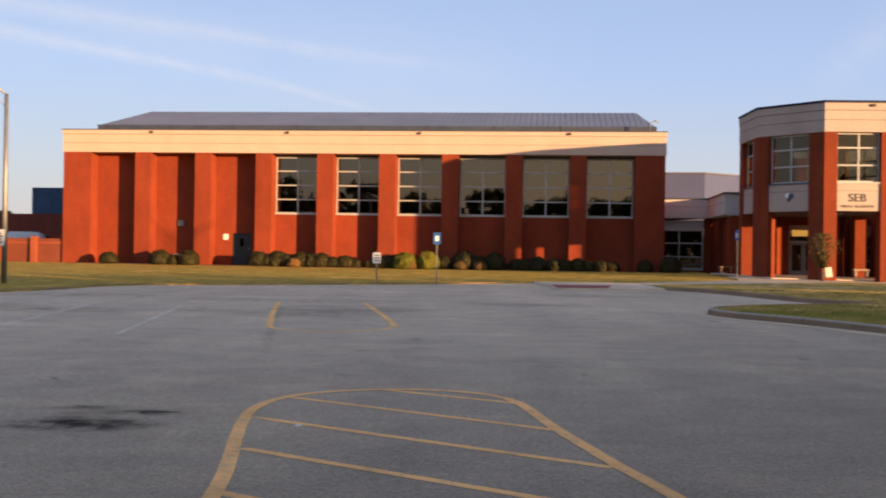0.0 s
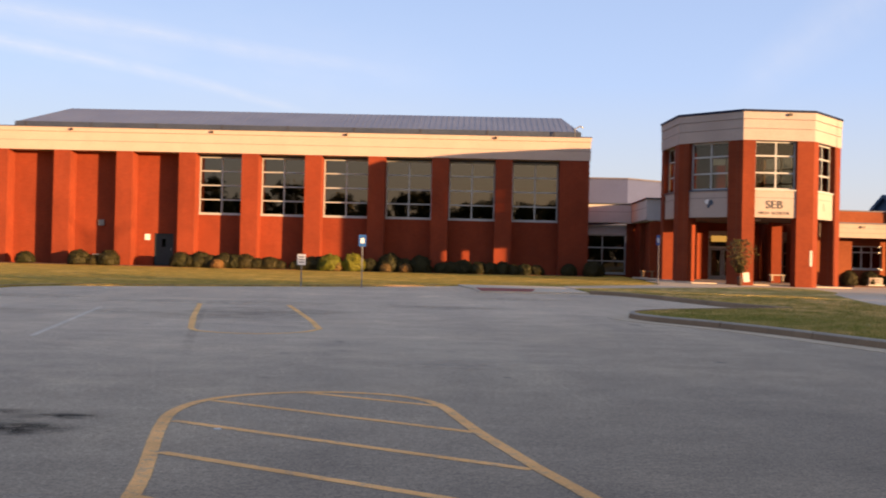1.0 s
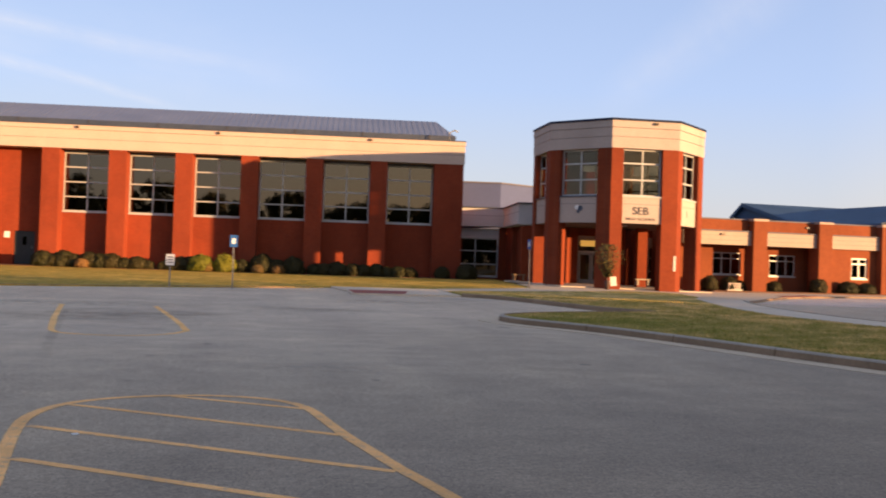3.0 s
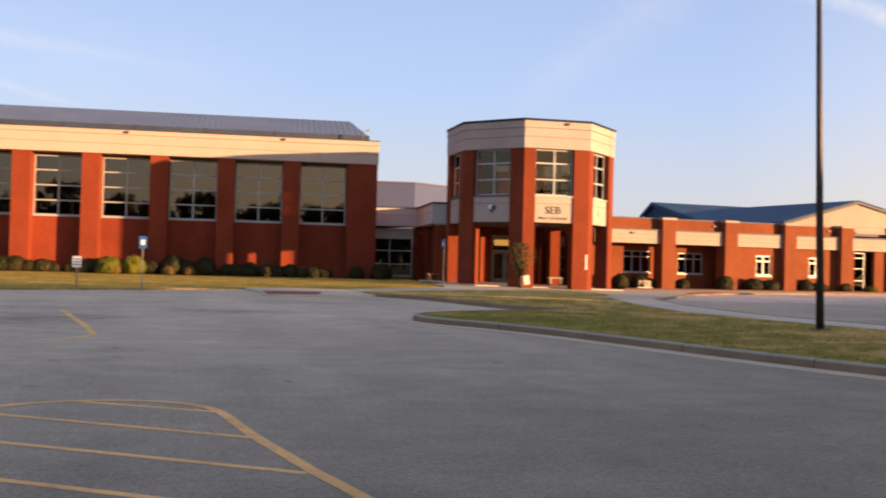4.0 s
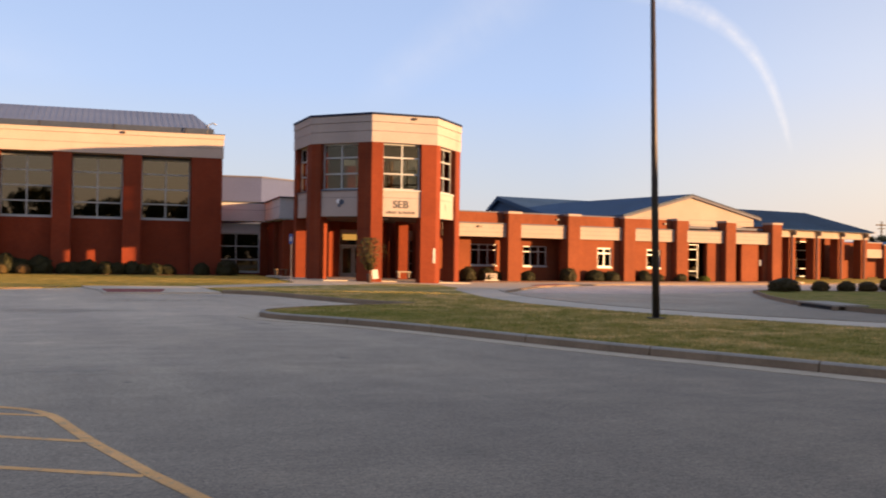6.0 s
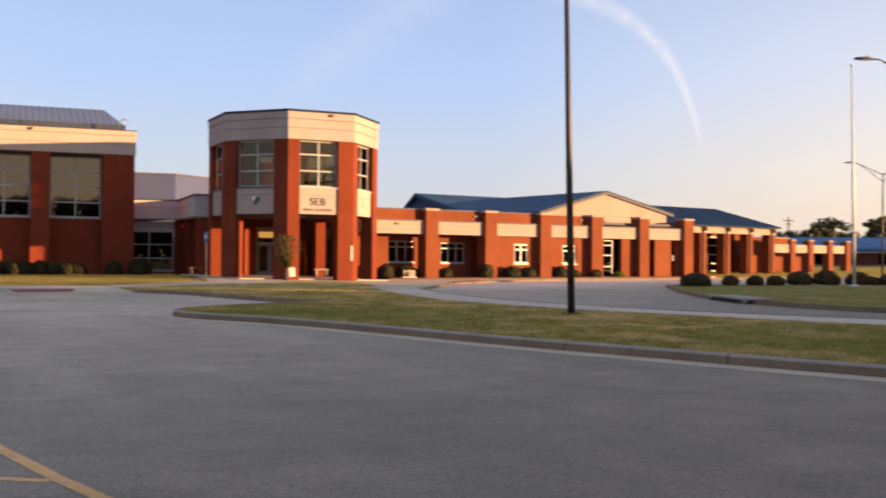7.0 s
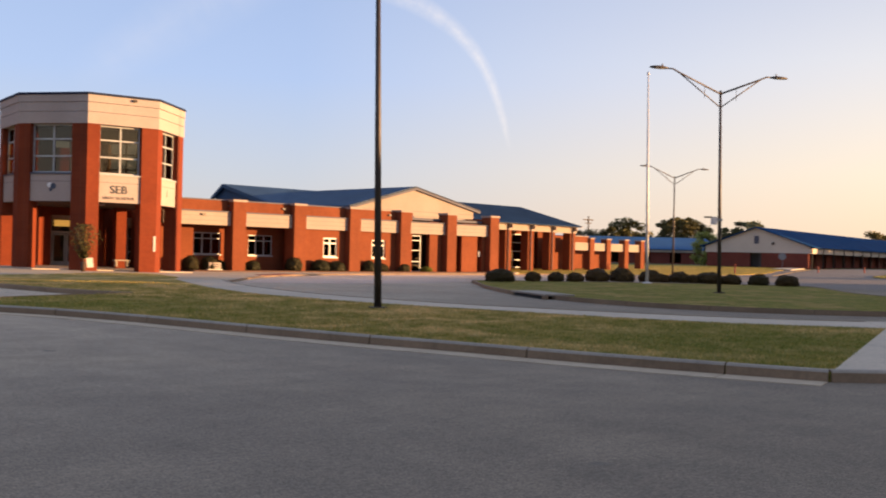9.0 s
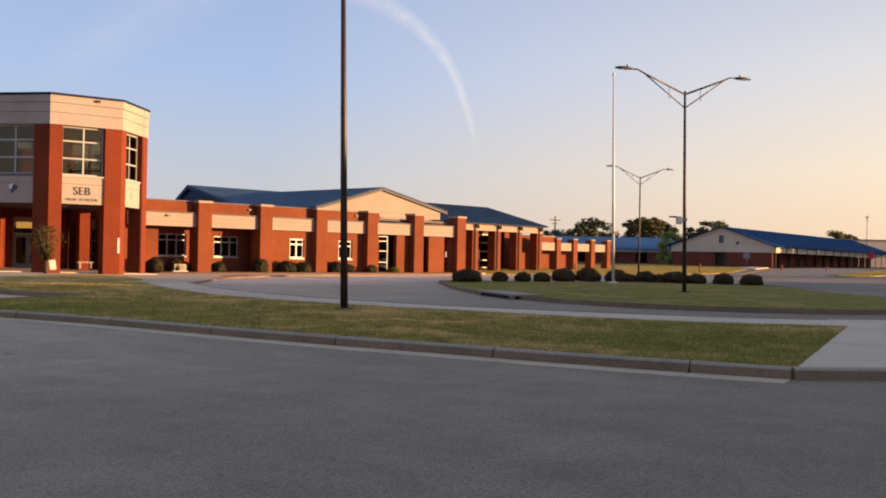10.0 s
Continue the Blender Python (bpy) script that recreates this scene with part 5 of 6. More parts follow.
    seams(bm, (RX0, EY, EZ), (RX1, EY, EZ), (RX1, RY, RZ), (RX0, RY, RZ), 0.6)
    tagged(part("roof_seams", bm, M["roof_blue"], g), kind="stuff")
    bm = bmesh.new()
    prism(bm, [(RX0 + 0.5, EY + 0.6), (RX1, EY + 0.6), (RX1, RY + 1.4), (RX0 + 0.5, RY + 1.4)], 0, EZ)
    part("hall_wall", bm, M["stucco_tan"], g)
    bm = bmesh.new()
    for ya, za, yb_, zb_ in ((EY - 0.1, EZ - 0.05, RY, RZ), (RY, RZ, RY + 1.9, 6.28)):
        n = [bm.verts.new((RX0 - 0.35, y, z)) for y, z in ((ya, za), (yb_, zb_), (yb_, zb_ - 0.35), (ya, za - 0.35))]
        o = [bm.verts.new((RX0 - 0.1, y, z)) for y, z in ((ya, za), (yb_, zb_), (yb_, zb_ - 0.35), (ya, za - 0.35))]
        bm.faces.new(n)
        bm.faces.new(o[::-1])
        for i in range(4):
            bm.faces.new((n[i], n[(i + 1) % 4], o[(i + 1) % 4], o[i]))
    part("barge_board", bm, M["roof_blue"], g)
    bm = bmesh.new()
    f = [(EY + 0.2, EZ - 0.3), (RY + 1.6, EZ - 0.3), (RY + 1.6, 6.3), (RY, RZ - 0.1), (EY + 0.2, EZ)]
    lo, hi = [bm.verts.new((RX0, y, z)) for y, z in f], [bm.verts.new((RX0 + 0.2, y, z)) for y, z in f]
    bm.faces.new(lo)
    bm.faces.new(hi[::-1])
    for i in range(5):
        bm.faces.new((lo[i], lo[(i + 1) % 5], hi[(i + 1) % 5], hi[i]))
    part("gable_cladding", bm, M["roof_blue"], g, "blue metal gable cladding")


wing()


def pavilion():
    """Covered porch with a hipped blue roof at the far end of the wing."""
    g = thing("porch_pavilion", "brick porch pavilion with cream beam and blue hipped roof", "building", pose(67.0, 75.8, 0.40, 0, 0, 10))
    for k in range(4):
        x = 0.45 + 3.52 * k
        part("pier", boxed(x - 0.45, x + 0.45, 0, 0.9, -0.4, 3.75), M["brick_wing"], g)
        bm = bmesh.new()
        ring_tube(bm, [(x - 0.15, -0.10, -0.2), (x - 0.15, -0.10, 3.9), (x - 0.15, -0.35, 4.3), (x - 0.15, -0.45, 4.45)], [0.06] * 4, 8)
        part("downpipe", bm, M["roof_grey"], g, "metal downpipe", True)
        part("bracket", boxed(x + 0.05, x + 0.22, -0.42, 0.0, 3.95, 4.36, bevel=0.015), M["stucco_tan"], g, "small eaves bracket")
    part("pier", boxed(-3.2, -2.4, 0, 0.9, -0.4, 3.75), M["brick_wing"], g)
    part("beam", boxed(-6.0, 11.6, 0.0, 0.6, 3.75, 4.45), M["stucco_tan"], g, "cream stucco beam")
    part("gutter", boxed(-6.2, 11.9, -0.55, 0.0, 4.36, 4.52, bevel=0.02), M["stucco_tan"], g)
    e, rg = [(-14, -0.6, 4.5), (11.7, -0.6, 4.5), (11.7, 8.4, 4.5), (-14, 8.4, 4.5)], [(-14, 3.9, 6.32), (7.2, 3.9, 6.32)]
    for pts in ([e[0], e[1], rg[1], rg[0]], [e[1], e[2], rg[1]], [e[2], e[3], rg[0], rg[1]]):
        bm = bmesh.new()
        roof_slab(bm, pts)
        part("roof_slope", bm, M["roof_navy"], g, "dark blue standing-seam hipped roof")
    bm = bmesh.new()
    seams(bm, e[0], e[1], rg[1], rg[0], 0.6)
    tagged(part("roof_seams", bm, M["roof_navy"], g), kind="stuff")
    # wall at the back of the porch: brick, a glazed screen, a dark doorway, brick
    part("wall", boxed(-6, 5.9, 5.0, 5.3, -0.4, 4.29), M["brick_wing"], g)
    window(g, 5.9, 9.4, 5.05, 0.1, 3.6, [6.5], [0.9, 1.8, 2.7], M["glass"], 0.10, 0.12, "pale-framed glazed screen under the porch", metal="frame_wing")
    part("wall", boxed(5.9, 9.4, 5.0, 5.3, 3.61, 4.29), M["brick_wing"], g)
    part("wall", boxed(9.4, 9.95, 5.0, 5.3, -0.4, 4.29), M["brick_wing"], g)
    # near-black boxes paint in the shade of the doorway and the room
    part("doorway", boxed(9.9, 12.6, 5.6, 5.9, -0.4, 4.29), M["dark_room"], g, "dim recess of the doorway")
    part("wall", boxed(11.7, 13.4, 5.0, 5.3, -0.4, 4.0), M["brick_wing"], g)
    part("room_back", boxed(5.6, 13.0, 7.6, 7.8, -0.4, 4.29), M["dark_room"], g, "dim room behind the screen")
    part("ceiling", boxed(-6, 11.6, 0.6, 8.2, 4.30, 4.42), M["room"], g)


pavilion()


def arcade():
    """Lower colonnade with cream beams beyond the pavilion."""
    g = thing("covered_walkway", "low brick colonnade with cream beams", "building", pose(80.6, 78.2, 0.45, 0, 0, 10.5))
    last = -2.75
    for x in (0.42, 3.62, 7.20, 10.55):
        c = part("column", boxed(x, x + 0.8, 0, 0.8, -0.4, 3.22, bevel=0.012), M["brick_wing"], g)
        part("column_cap", boxed(x - 0.04, x + 0.84, -0.04, 0.84, 3.22, 3.34, bevel=0.012), M["stucco_tan"], c, "cream cast column cap")
        part("beam", boxed(last, x, 0.2, 0.45, 2.0, 2.82), M["stucco_tan"], g, "cream stucco beam")
        last = x + 0.8
    part("parapet", boxed(-2.75, 0.42, 0.25, 0.5, 2.825, 3.42), M["brick_wing"], g)
    part("parapet_coping", boxed(-2.75, 0.42, 0.2, 0.55, 3.42, 3.5), M["stucco_tan"], g)
    part("wall", boxed(-3.0, 1.2, 2.6, 2.9, -0.4, 3.5), M["brick_wing"], g)
    part("wall", boxed(1.2, 8.5, 3.6, 3.9, -0.4, 2.4), M["brick_wing"], g)


arcade()


def far_school():
    """Long low building with a blue roof and a stucco gable."""
    g = thing("school_block", "long low brick block with blue roof and cream gable", "building", pose(117.6, 76.3, 1.15, 0, 0, 17.0))
    W, D, EZ, PZ, BZ = 13.1, 75.0, 2.55, 5.05, 1.75
    for a, b in ((0, 5.9), (7.4, W)):
        part("wall", boxed(0, 0.3, a, b, -0.5, BZ), M["brick_dark"], g)
    # near-black sheet as the painted shade of the open doorway
    part("doorway", boxed(1.0, 1.2, 4.5, 9.0, -0.5, BZ), M["dark_room"], g)
    bm = bmesh.new()
    f = [(-0.2, BZ), (W + 0.2, BZ), (W + 0.2, EZ), (W / 2, PZ - 0.1), (-0.2, EZ)]
    lo, hi = [bm.verts.new((-0.05, y, z)) for y, z in f], [bm.verts.new((0.3, y, z)) for y, z in f]
    bm.faces.new(lo)
    bm.faces.new(hi[::-1])
    for i in range(5):
        bm.faces.new((lo[i], lo[(i + 1) % 5], hi[(i + 1) % 5], hi[i]))
    part("gable", bm, M["stucco_grey"], g, "pale stucco gable")
    part("gable_vent", boxed(-0.09, -0.055, W / 2 - 0.3, W / 2 + 0.3, 2.9, 3.9), M["coping"], g)
    part("wall_light", boxed(-0.2, -0.055, W / 2 - 2.3, W / 2 - 2.0, 2.8, 3.1), M["bronze"], g)
    for pts in ([(-0.5, -0.8, EZ), (D, -0.8, EZ), (D, W / 2, PZ), (-0.5, W / 2, PZ)], [(D, W + 0.8, EZ), (-0.5, W + 0.8, EZ), (-0.5, W / 2, PZ), (D, W / 2, PZ)]):
        bm = bmesh.new()
        roof_slab(bm, pts)
        part("roof_slope", bm, M["roof_far"], g, "blue metal roof")
    part("fascia", boxed(0, D, -0.35, 0.0, BZ, EZ - 0.1), M["stucco_grey"], g, "cream fascia under the eaves")
    for k in range(14):
        x = 0.3 + k * 5.0
        part("wall", boxed(x, x + 3.1, 2.0, 2.3, -0.5, BZ), M["brick_dark"], g)
        w = part("doorway", boxed(x + 3.1, x + 5.0, 2.5, 2.7, -0.5, BZ), M["dark_room"], g, "near-black panel painting the shade of a recessed doorway")
        part("door_frame", boxed(x + 3.9, x + 4.3, 2.42, 2.48, -0.2, 1.5), M["coping"], w)
    for k in range(15):
        part("downpipe", boxed(0.1 + k * 5.0, 0.2 + k * 5.0, -0.45, -0.36, -0.5, EZ - 0.1), M["bronze"], g)
    part("rear_wall", boxed(0.3, D, 6.0, 6.3, -0.5, EZ), M["dark_room"], g)
    # second block behind, seen past the arcade
    h = thing("school_block", "far low brick block with a long blue roof", "building", pose(118, 128, 1.0, 0, 0, -38))
    part("wall", boxed(-16, 30, 0, 0.4, -0.4, 2.0), M["brick_dark"], h)
    part("fascia", boxed(-16.5, 30.5, -0.4, 0, 2.0, 2.5), M["stucco_grey"], h)
    bm = bmesh.new()
    roof_slab(bm, [(-17, -0.8, 2.5), (31, -0.8, 2.5), (31, 9, 4.6), (-17, 9, 4.6)])
    part("roof", bm, M["roof_pale"], h, "pale blue metal roof")
    for k in range(8):
        part("window", boxed(-12 + 5 * k, -10.2 + 5 * k, -0.05, 0.1, 0.3, 1.9), M["glass"], h)
    w = thing("warehouse", "pale metal-clad hall far behind the school", "building", pose(214, 114, 1.2, 0, 0, -35))
    bm = bmesh.new()
    prism(bm, [(-10, 0), (50, 0), (50, 20), (-10, 20)], -0.5, 5.6)
    part("wall", bm, M["stucco_grey"], w)
    part("coping", boxed(-10.2, 50.2, -0.2, 20.2, 5.6, 5.8), M["coping"], w)


far_school()


def west_side():
    """Fence, service building and parked van beside the gymnasium."""
    # boards and posts stand in for a brick wall with piers, in its reds
    f = thing("fence", "brick-red board fence standing in for a brick wall with piers", "fence", set_back(pose(-45.05, 75.56, 0.40, 0, 0, -5.8)))
    for k in range(8):
        x = 2.35 * k
        part("post", boxed(x, x + 0.42, -0.1, 0.32, -0.3, 1.80, bevel=0.015), M["timber"], f)
        for i in range(12):
            part("board", boxed(x + 0.42 + i * 0.16, x + 0.42 + i * 0.16 + 0.145, 0.14, 0.17, -0.2, 1.66), M["timber_dark"], f)
        part("rail", boxed(x + 0.42, x + 2.35, 0.08, 0.137, 1.30, 1.42), M["timber"], f)
    b = thing("service_building", "dark brick service building with a blue metal upper storey", "building", set_back(pose(-39.0, 92.0, 0.5, 0, 0, -5.8)))
    part("wall", boxed(-14, 12, 0, 10, -0.4, 3.8), M["brick_dark"], b)
    part("upper_storey", boxed(3.2, 12, 0.6, 9, 3.8, 6.1), M["roof_blue"], b, "blue metal cladding")
    v = thing("van", "white van parked behind the board fence", "van", set_back(pose(-33.2, 84.0, 0.42, 0, 0, 172)))
    bm = bmesh.new()
    box(bm, -2.5, 2.5, -0.95, 0.95, 0.45, 1.35)
    top = box(bm, -1.9, 1.6, -0.85, 0.85, 1.30, 2.22)
    for corner in top[4:]:
        corner.co.x *= 0.62
    bmesh.ops.bevel(bm, geom=bm.edges[:], offset=0.18, segments=3, affect="EDGES")
    part("body", bm, M["car_white"], v, smooth=True)
    for x in (-1.6, 1.6):
        for y in (-0.85, 0.85):
            bm = bmesh.new()
            ring_tube(bm, [(x, y - 0.1, 0.34), (x, y + 0.1, 0.34)], [0.34, 0.34], 18)
            part("wheel", bm, M["tyre"], v)
    part("side_window", boxed(-1.8, 1.8, -0.88, -0.855, 1.42, 1.92), M["glass"], v)


west_side()

# ---- lamps, poles and signs ----
def lamp_post(x, y, z, height, turn, label, span=3.2, rise=0.95, radius=0.095, lean=(0, 0)):
    p = thing("street_lamp", label, "street lamp", pose(x, y, z, lean[0], lean[1], 0) @ pose(0, 0, 0, 0, 0, turn), group="street lamps")
    bm = bmesh.new()
    ring_tube(bm, [(0, 0, 0), (0, 0, height * 0.5), (0, 0, height + 0.15)], [radius, radius * 0.8, radius * 0.55], 12)
    part("pole", bm, M["bronze"], p, "tapered dark bronze pole", True)
    part("base_plate", boxed(-0.19, 0.19, -0.19, 0.19, 0, 0.04, bevel=0.006), M["bronze"], p)
    for sx in (-1, 1):
        a, b, c = Vector((0, 0, height)), Vector((sx * span * 0.70, 0, height + rise * 0.86)), Vector((sx * span * 0.80, 0, height + rise))
        bm = bmesh.new()
        ring_tube(bm, [a, b, c, (sx * span * 0.9, 0, height + rise)], [0.045, 0.04, 0.035, 0.035], 8)
        arm = part("arm", bm, M["bronze"], p, smooth=True)
        bm = bmesh.new()
        ring_tube(bm, [(0, 0, height - 0.62), b], [0.028, 0.028], 8)
        ring_tube(bm, [(sx * span * 0.27, 0, height - 0.25), (sx * span * 0.27, 0, height + rise * 0.33)], [0.014, 0.014], 6)
        part("brace", bm, M["bronze"], arm, smooth=True)
        bm = bmesh.new()
        bmesh.ops.create_uvsphere(bm, u_segments=16, v_segments=8, radius=1.0, matrix=pose(sx * span * 1.02, 0, height + rise) @ Matrix.Diagonal((0.50, 0.17, 0.085, 1)))
        for v in bm.verts:
            if v.co.z < height + rise - 0.035:
                v.co.z = height + rise - 0.035
        head = part("lamp_head", bm, M["bronze"], p, "flat dark lamp head", True)
        part("lens", boxed(sx * span * 1.02 - 0.2, sx * span * 1.02 + 0.2, -0.1, 0.1, height + rise - 0.05, height + rise - 0.037), M["frame"], head)
        bm = bmesh.new()
        ring_tube(bm, [(sx * span * 0.97, 0, height + rise + 0.07), (sx * span * 0.97, 0, height + rise + 0.17)], [0.04, 0.035], 8)
        part("photocell", bm, M["bronze"], head)
    return p


lamp_post(39.69, 30.09, 0.14, 9.0, -16, "tall dark double-arm street lamp on the planted island", lean=(-0.63, -0.5))
lamp_post(77.25, 64.1, 0.30, 8.9, -16, "tall dark double-arm street lamp by the far drive")
lamp_post(15.85, 22.55, 0.13, 9.6, -16, "tall dark double-arm street lamp on the traffic island", radius=0.10, lean=(-0.66, -1.1))
lamp_post(175.0, 95.0, 1.1, 8.6, 40, "distant slim street lamp", span=0.7, rise=0.25, radius=0.07)
lp = thing("street_lamp", "slim grey street lamp with a sign, at the lawn edge", "street lamp", pose(-16.6, 40.2, 0.10))
bm = bmesh.new()
ring_tube(bm, [(0, 0, 0), (0, 0, 3.6), (0, 0, 7.15)], [0.11, 0.09, 0.07], 12)
part("pole", bm, M["steel"], lp, smooth=True)
bm = bmesh.new()
ring_tube(bm, [(0, 0, 7.1), (-0.9, 0, 7.9), (-2.2, 0, 8.1)], [0.04, 0.035, 0.03], 8)
ring_tube(bm, [(0, 0, 6.6), (-0.9, 0, 7.86)], [0.02, 0.02], 6)
arm = part("arm", bm, M["steel"], lp, smooth=True)
part("lamp_head", boxed(-2.9, -2.1, -0.16, 0.16, 8.02, 8.16, bevel=0.05), M["bronze"], lp)
s = part("sign_plate", boxed(-0.45, 0.06, -0.135, -0.12, 1.40, 2.02, bevel=0.004), M["sign_white"], lp, "white sign plate")
for k in range(4):
    part("text_bar", boxed(-0.38, -0.02 - 0.05 * (k % 2), -0.139, -0.136, 1.52 + 0.11 * k, 1.57 + 0.11 * k), M["letter"], s)

f = thing("flagpole", "tall pale aluminium flagpole without a flag", "flagpole", pose(49.9, 43.26, 0.14, -0.68, -0.59))
bm = bmesh.new()
ring_tube(bm, [(0, 0, 0), (0, 0, 5.5), (0, 0, 12.55)], [0.092, 0.082, 0.04], 14)
part("pole", bm, M["silver"], f, smooth=True)
bm = bmesh.new()
ring_tube(bm, [(0, 0, 12.55), (0, 0, 12.65), (0, 0, 12.72), (0, 0, 12.84), (0, 0, 12.9)], [0.03, 0.03, 0.08, 0.08, 0.02], 12)
part("finial", bm, M["silver"], f, smooth=True)
bm = bmesh.new()
ring_tube(bm, [(0, 0, 0), (0, 0, 0.05), (0, 0, 0.1)], [0.3, 0.28, 0.16], 16)
part("collar", bm, M["silver"], f, smooth=True)
part("cleat", boxed(-0.04, 0.04, -0.19, -0.12, 3.0, 3.16, bevel=0.01), M["bronze"], f)

cam_box = thing("pole_camera", "pale grey camera box bracketed to the street lamp", "camera", pose(39.66, 30.12, 3.5, 0, 0, -36))
part("housing", boxed(-0.38, -0.13, -0.12, 0.12, -0.28, 0.08, bevel=0.03), M["silver"], cam_box)
part("bracket", boxed(-0.72, -0.36, -0.03, 0.03, 0.02, 0.09, bevel=0.01), M["bronze"], cam_box)
part("clamp", boxed(-0.16, 0.10, -0.10, 0.10, -0.12, 0.0, bevel=0.01), M["steel"], cam_box)


def post_sign(x, y, z, tall, w, h, plate, label, turn=0, border=None, bars=3, symbol=False, metal="steel", octagon=False):
    s = thing("sign_post", label, "sign", pose(x, y, z, 0, 0, turn))
    part("post", boxed(-0.028, 0.028, -0.02, 0.02, -0.1, tall - 0.05, bevel=0.006), M[metal], s, "galvanised steel post" if metal == "steel" else "dull grey steel post")
    if octagon:
        bm = bmesh.new()
        bmesh.ops.create_cone(bm, cap_ends=True, segments=8, radius1=w * 0.54, radius2=w * 0.54, depth=0.01, matrix=pose(0, -0.027, tall - h / 2, 90, 0, 0) @ pose(0, 0, 0, 0, 0, 22.5))
    else:
        bm = boxed(-w / 2, w / 2, -0.032, -0.022, tall - h, tall, bevel=0.004)
    p = part("plate", bm, plate, s)
    if symbol:
        part("symbol", boxed(-w * 0.24, w * 0.24, -0.037, -0.033, tall - h * 0.72, tall - h * 0.28, bevel=0.002), M["sign_white"], p, "white plain symbol block")
    else:
        for k in range(bars):
            part("text_bar", boxed(-w * 0.34, w * 0.34, -0.037, -0.033, tall - h * (0.26 + 0.24 * k) - 0.02, tall - h * (0.26 + 0.24 * k) + 0.02), M["letter"], p)
    return s


post_sign(-0.30, 47.4, 0.06, 2.30, 0.33, 0.52, M["sign_blue"], "blue accessible parking sign on a steel post", symbol=True)
post_sign(-2.92, 46.6, 0.06, 1.38, 0.36, 0.47, M["sign_white"], "small white parking sign on a steel post")
post_sign(15.5, 56.2, 0.12, 2.75, 0.33, 0.55, M["sign_blue"], "blue accessible parking sign beside the tower", -72, symbol=True, metal="coping")
post_sign(98.5, 67.0, 0.55, 2.15, 0.75, 0.75, M["steel"], "back of a grey octagonal road sign on a post", -56, bars=0, octagon=True)
st = post_sign(112.0, 60.2, 0.7, 2.3, 0.75, 0.75, M["sign_red"], "red octagonal stop sign on a post", -62, bars=1, octagon=True)
for k, (x, y) in enumerate(((92.0, 68.2), (104.0, 66.2), (110.5, 64.6))):
    single("marker_post", boxed(-0.06, 0.06, -0.06, 0.06, -0.05, 0.9, bevel=0.01), M["red_pad"], "short orange marker post by the far drive", "post", pose(x, y, 0.45), group="marker posts")

far_isle = [(94.7, 53.7), (100, 53.2), (112, 56.4), (124, 61.0), (124, 64.6), (108, 59.6), (98, 56.4)]
sheet("lawn", far_isle, M["lawn_dry"], 0.10, "dry grass strip in the far car park", "lawn", 4.0, 0.2)
sheet("pavement", [(108.5, 72.6), (115.5, 75.4), (117.0, 78.6), (110.5, 76.6)], M["concrete"], 0.09, "pale concrete path end by the far drive", "pavement", 3.0, 0.1)
single("kerb_line", ribbon([(87.1, 60.2), (95.0, 64.4), (104.0, 68.8), (113.0, 73.0)], 0.3, 0.06, 1.0, 0.1), M["yellow_faint"], "faded orange kerb line along the far drive", "road marking")
# storm drain inlet in the island kerb
d = thing("storm_drain", "concrete kerb inlet with a dark opening", "drain", pose(28.36, 30.26, 0.0, 0, 0, 65.4))
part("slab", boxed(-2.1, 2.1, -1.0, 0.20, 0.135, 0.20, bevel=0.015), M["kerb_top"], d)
# no hole here: a black block set proud of the kerb paints its shade
part("opening", boxed(-1.75, 1.75, 0.03, 0.14, 0.012, 0.13), M["tyre"], d, "black block painting the shade of the inlet opening")
for s in (-1, 1):
    part("cheek", boxed(1.93 * s - 0.17, 1.93 * s + 0.17, 0.03, 0.18, 0.0, 0.134, bevel=0.015), M["kerb"], d)


# ---- planting ----
def shrub_mesh(name, seed, rx, ry, rz, leaves, material, leaf=0.07, lumpy=0.12):
    rnd = random.Random(seed)
    verts, faces = [], []
    bm = bmesh.new()
    bmesh.ops.create_icosphere(bm, subdivisions=3, radius=1.0)
    for v in bm.verts:
        k = 0.86 + lumpy * noise.noise(v.co * 2.3 + Vector((seed, 0, 0)))
        v.co = Vector((v.co.x * rx * k, v.co.y * ry * k, max(-0.45, v.co.z) * rz * k))
    verts = [tuple(v.co) for v in bm.verts]
    faces = [tuple(v.index for v in f.verts) for f in bm.faces]
    bm.free()
    for _ in range(leaves):
        d = Vector((rnd.gauss(0, 1), rnd.gauss(0, 1), rnd.gauss(0, 1))).normalized()
        d.z = max(d.z, -0.42)
        k = 0.86 + lumpy * noise.noise(d * 2.3 + Vector((seed, 0, 0))) + abs(rnd.gauss(0, 0.03))
        c = Vector((d.x * rx * k, d.y * ry * k, d.z * rz * k))
        a = Vector((rnd.gauss(0, 1), rnd.gauss(0, 1), rnd.gauss(0, 1))).normalized()
        b = a.cross(d + Vector((rnd.gauss(0, 0.6), rnd.gauss(0, 0.6), rnd.gauss(0, 0.6)))).normalized()
        s = leaf * rnd.uniform(0.6, 1.3)
        i = len(verts)
        verts += [tuple(c - a * s), tuple(c + b * s * 0.5), tuple(c + a * s), tuple(c - b * s * 0.5)]
        faces.append((i, i + 1, i + 2, i + 3))
    me = bpy.data.meshes.new(name)
    me.from_pydata(verts, [], faces)
    me.materials.append(material)
    return me


SHRUBS = {}
for kind, mtl in (("bush", "leaf_bush"), ("gold", "leaf_gold"), ("rust", "leaf_rust"), ("brown", "leaf_brown")):
    SHRUBS[kind] = [shrub_mesh("foliage", 11 + 5 * i + len(kind), 1, 1, 1, 4200, M[mtl], 0.05, 0.16) for i in range(3)]


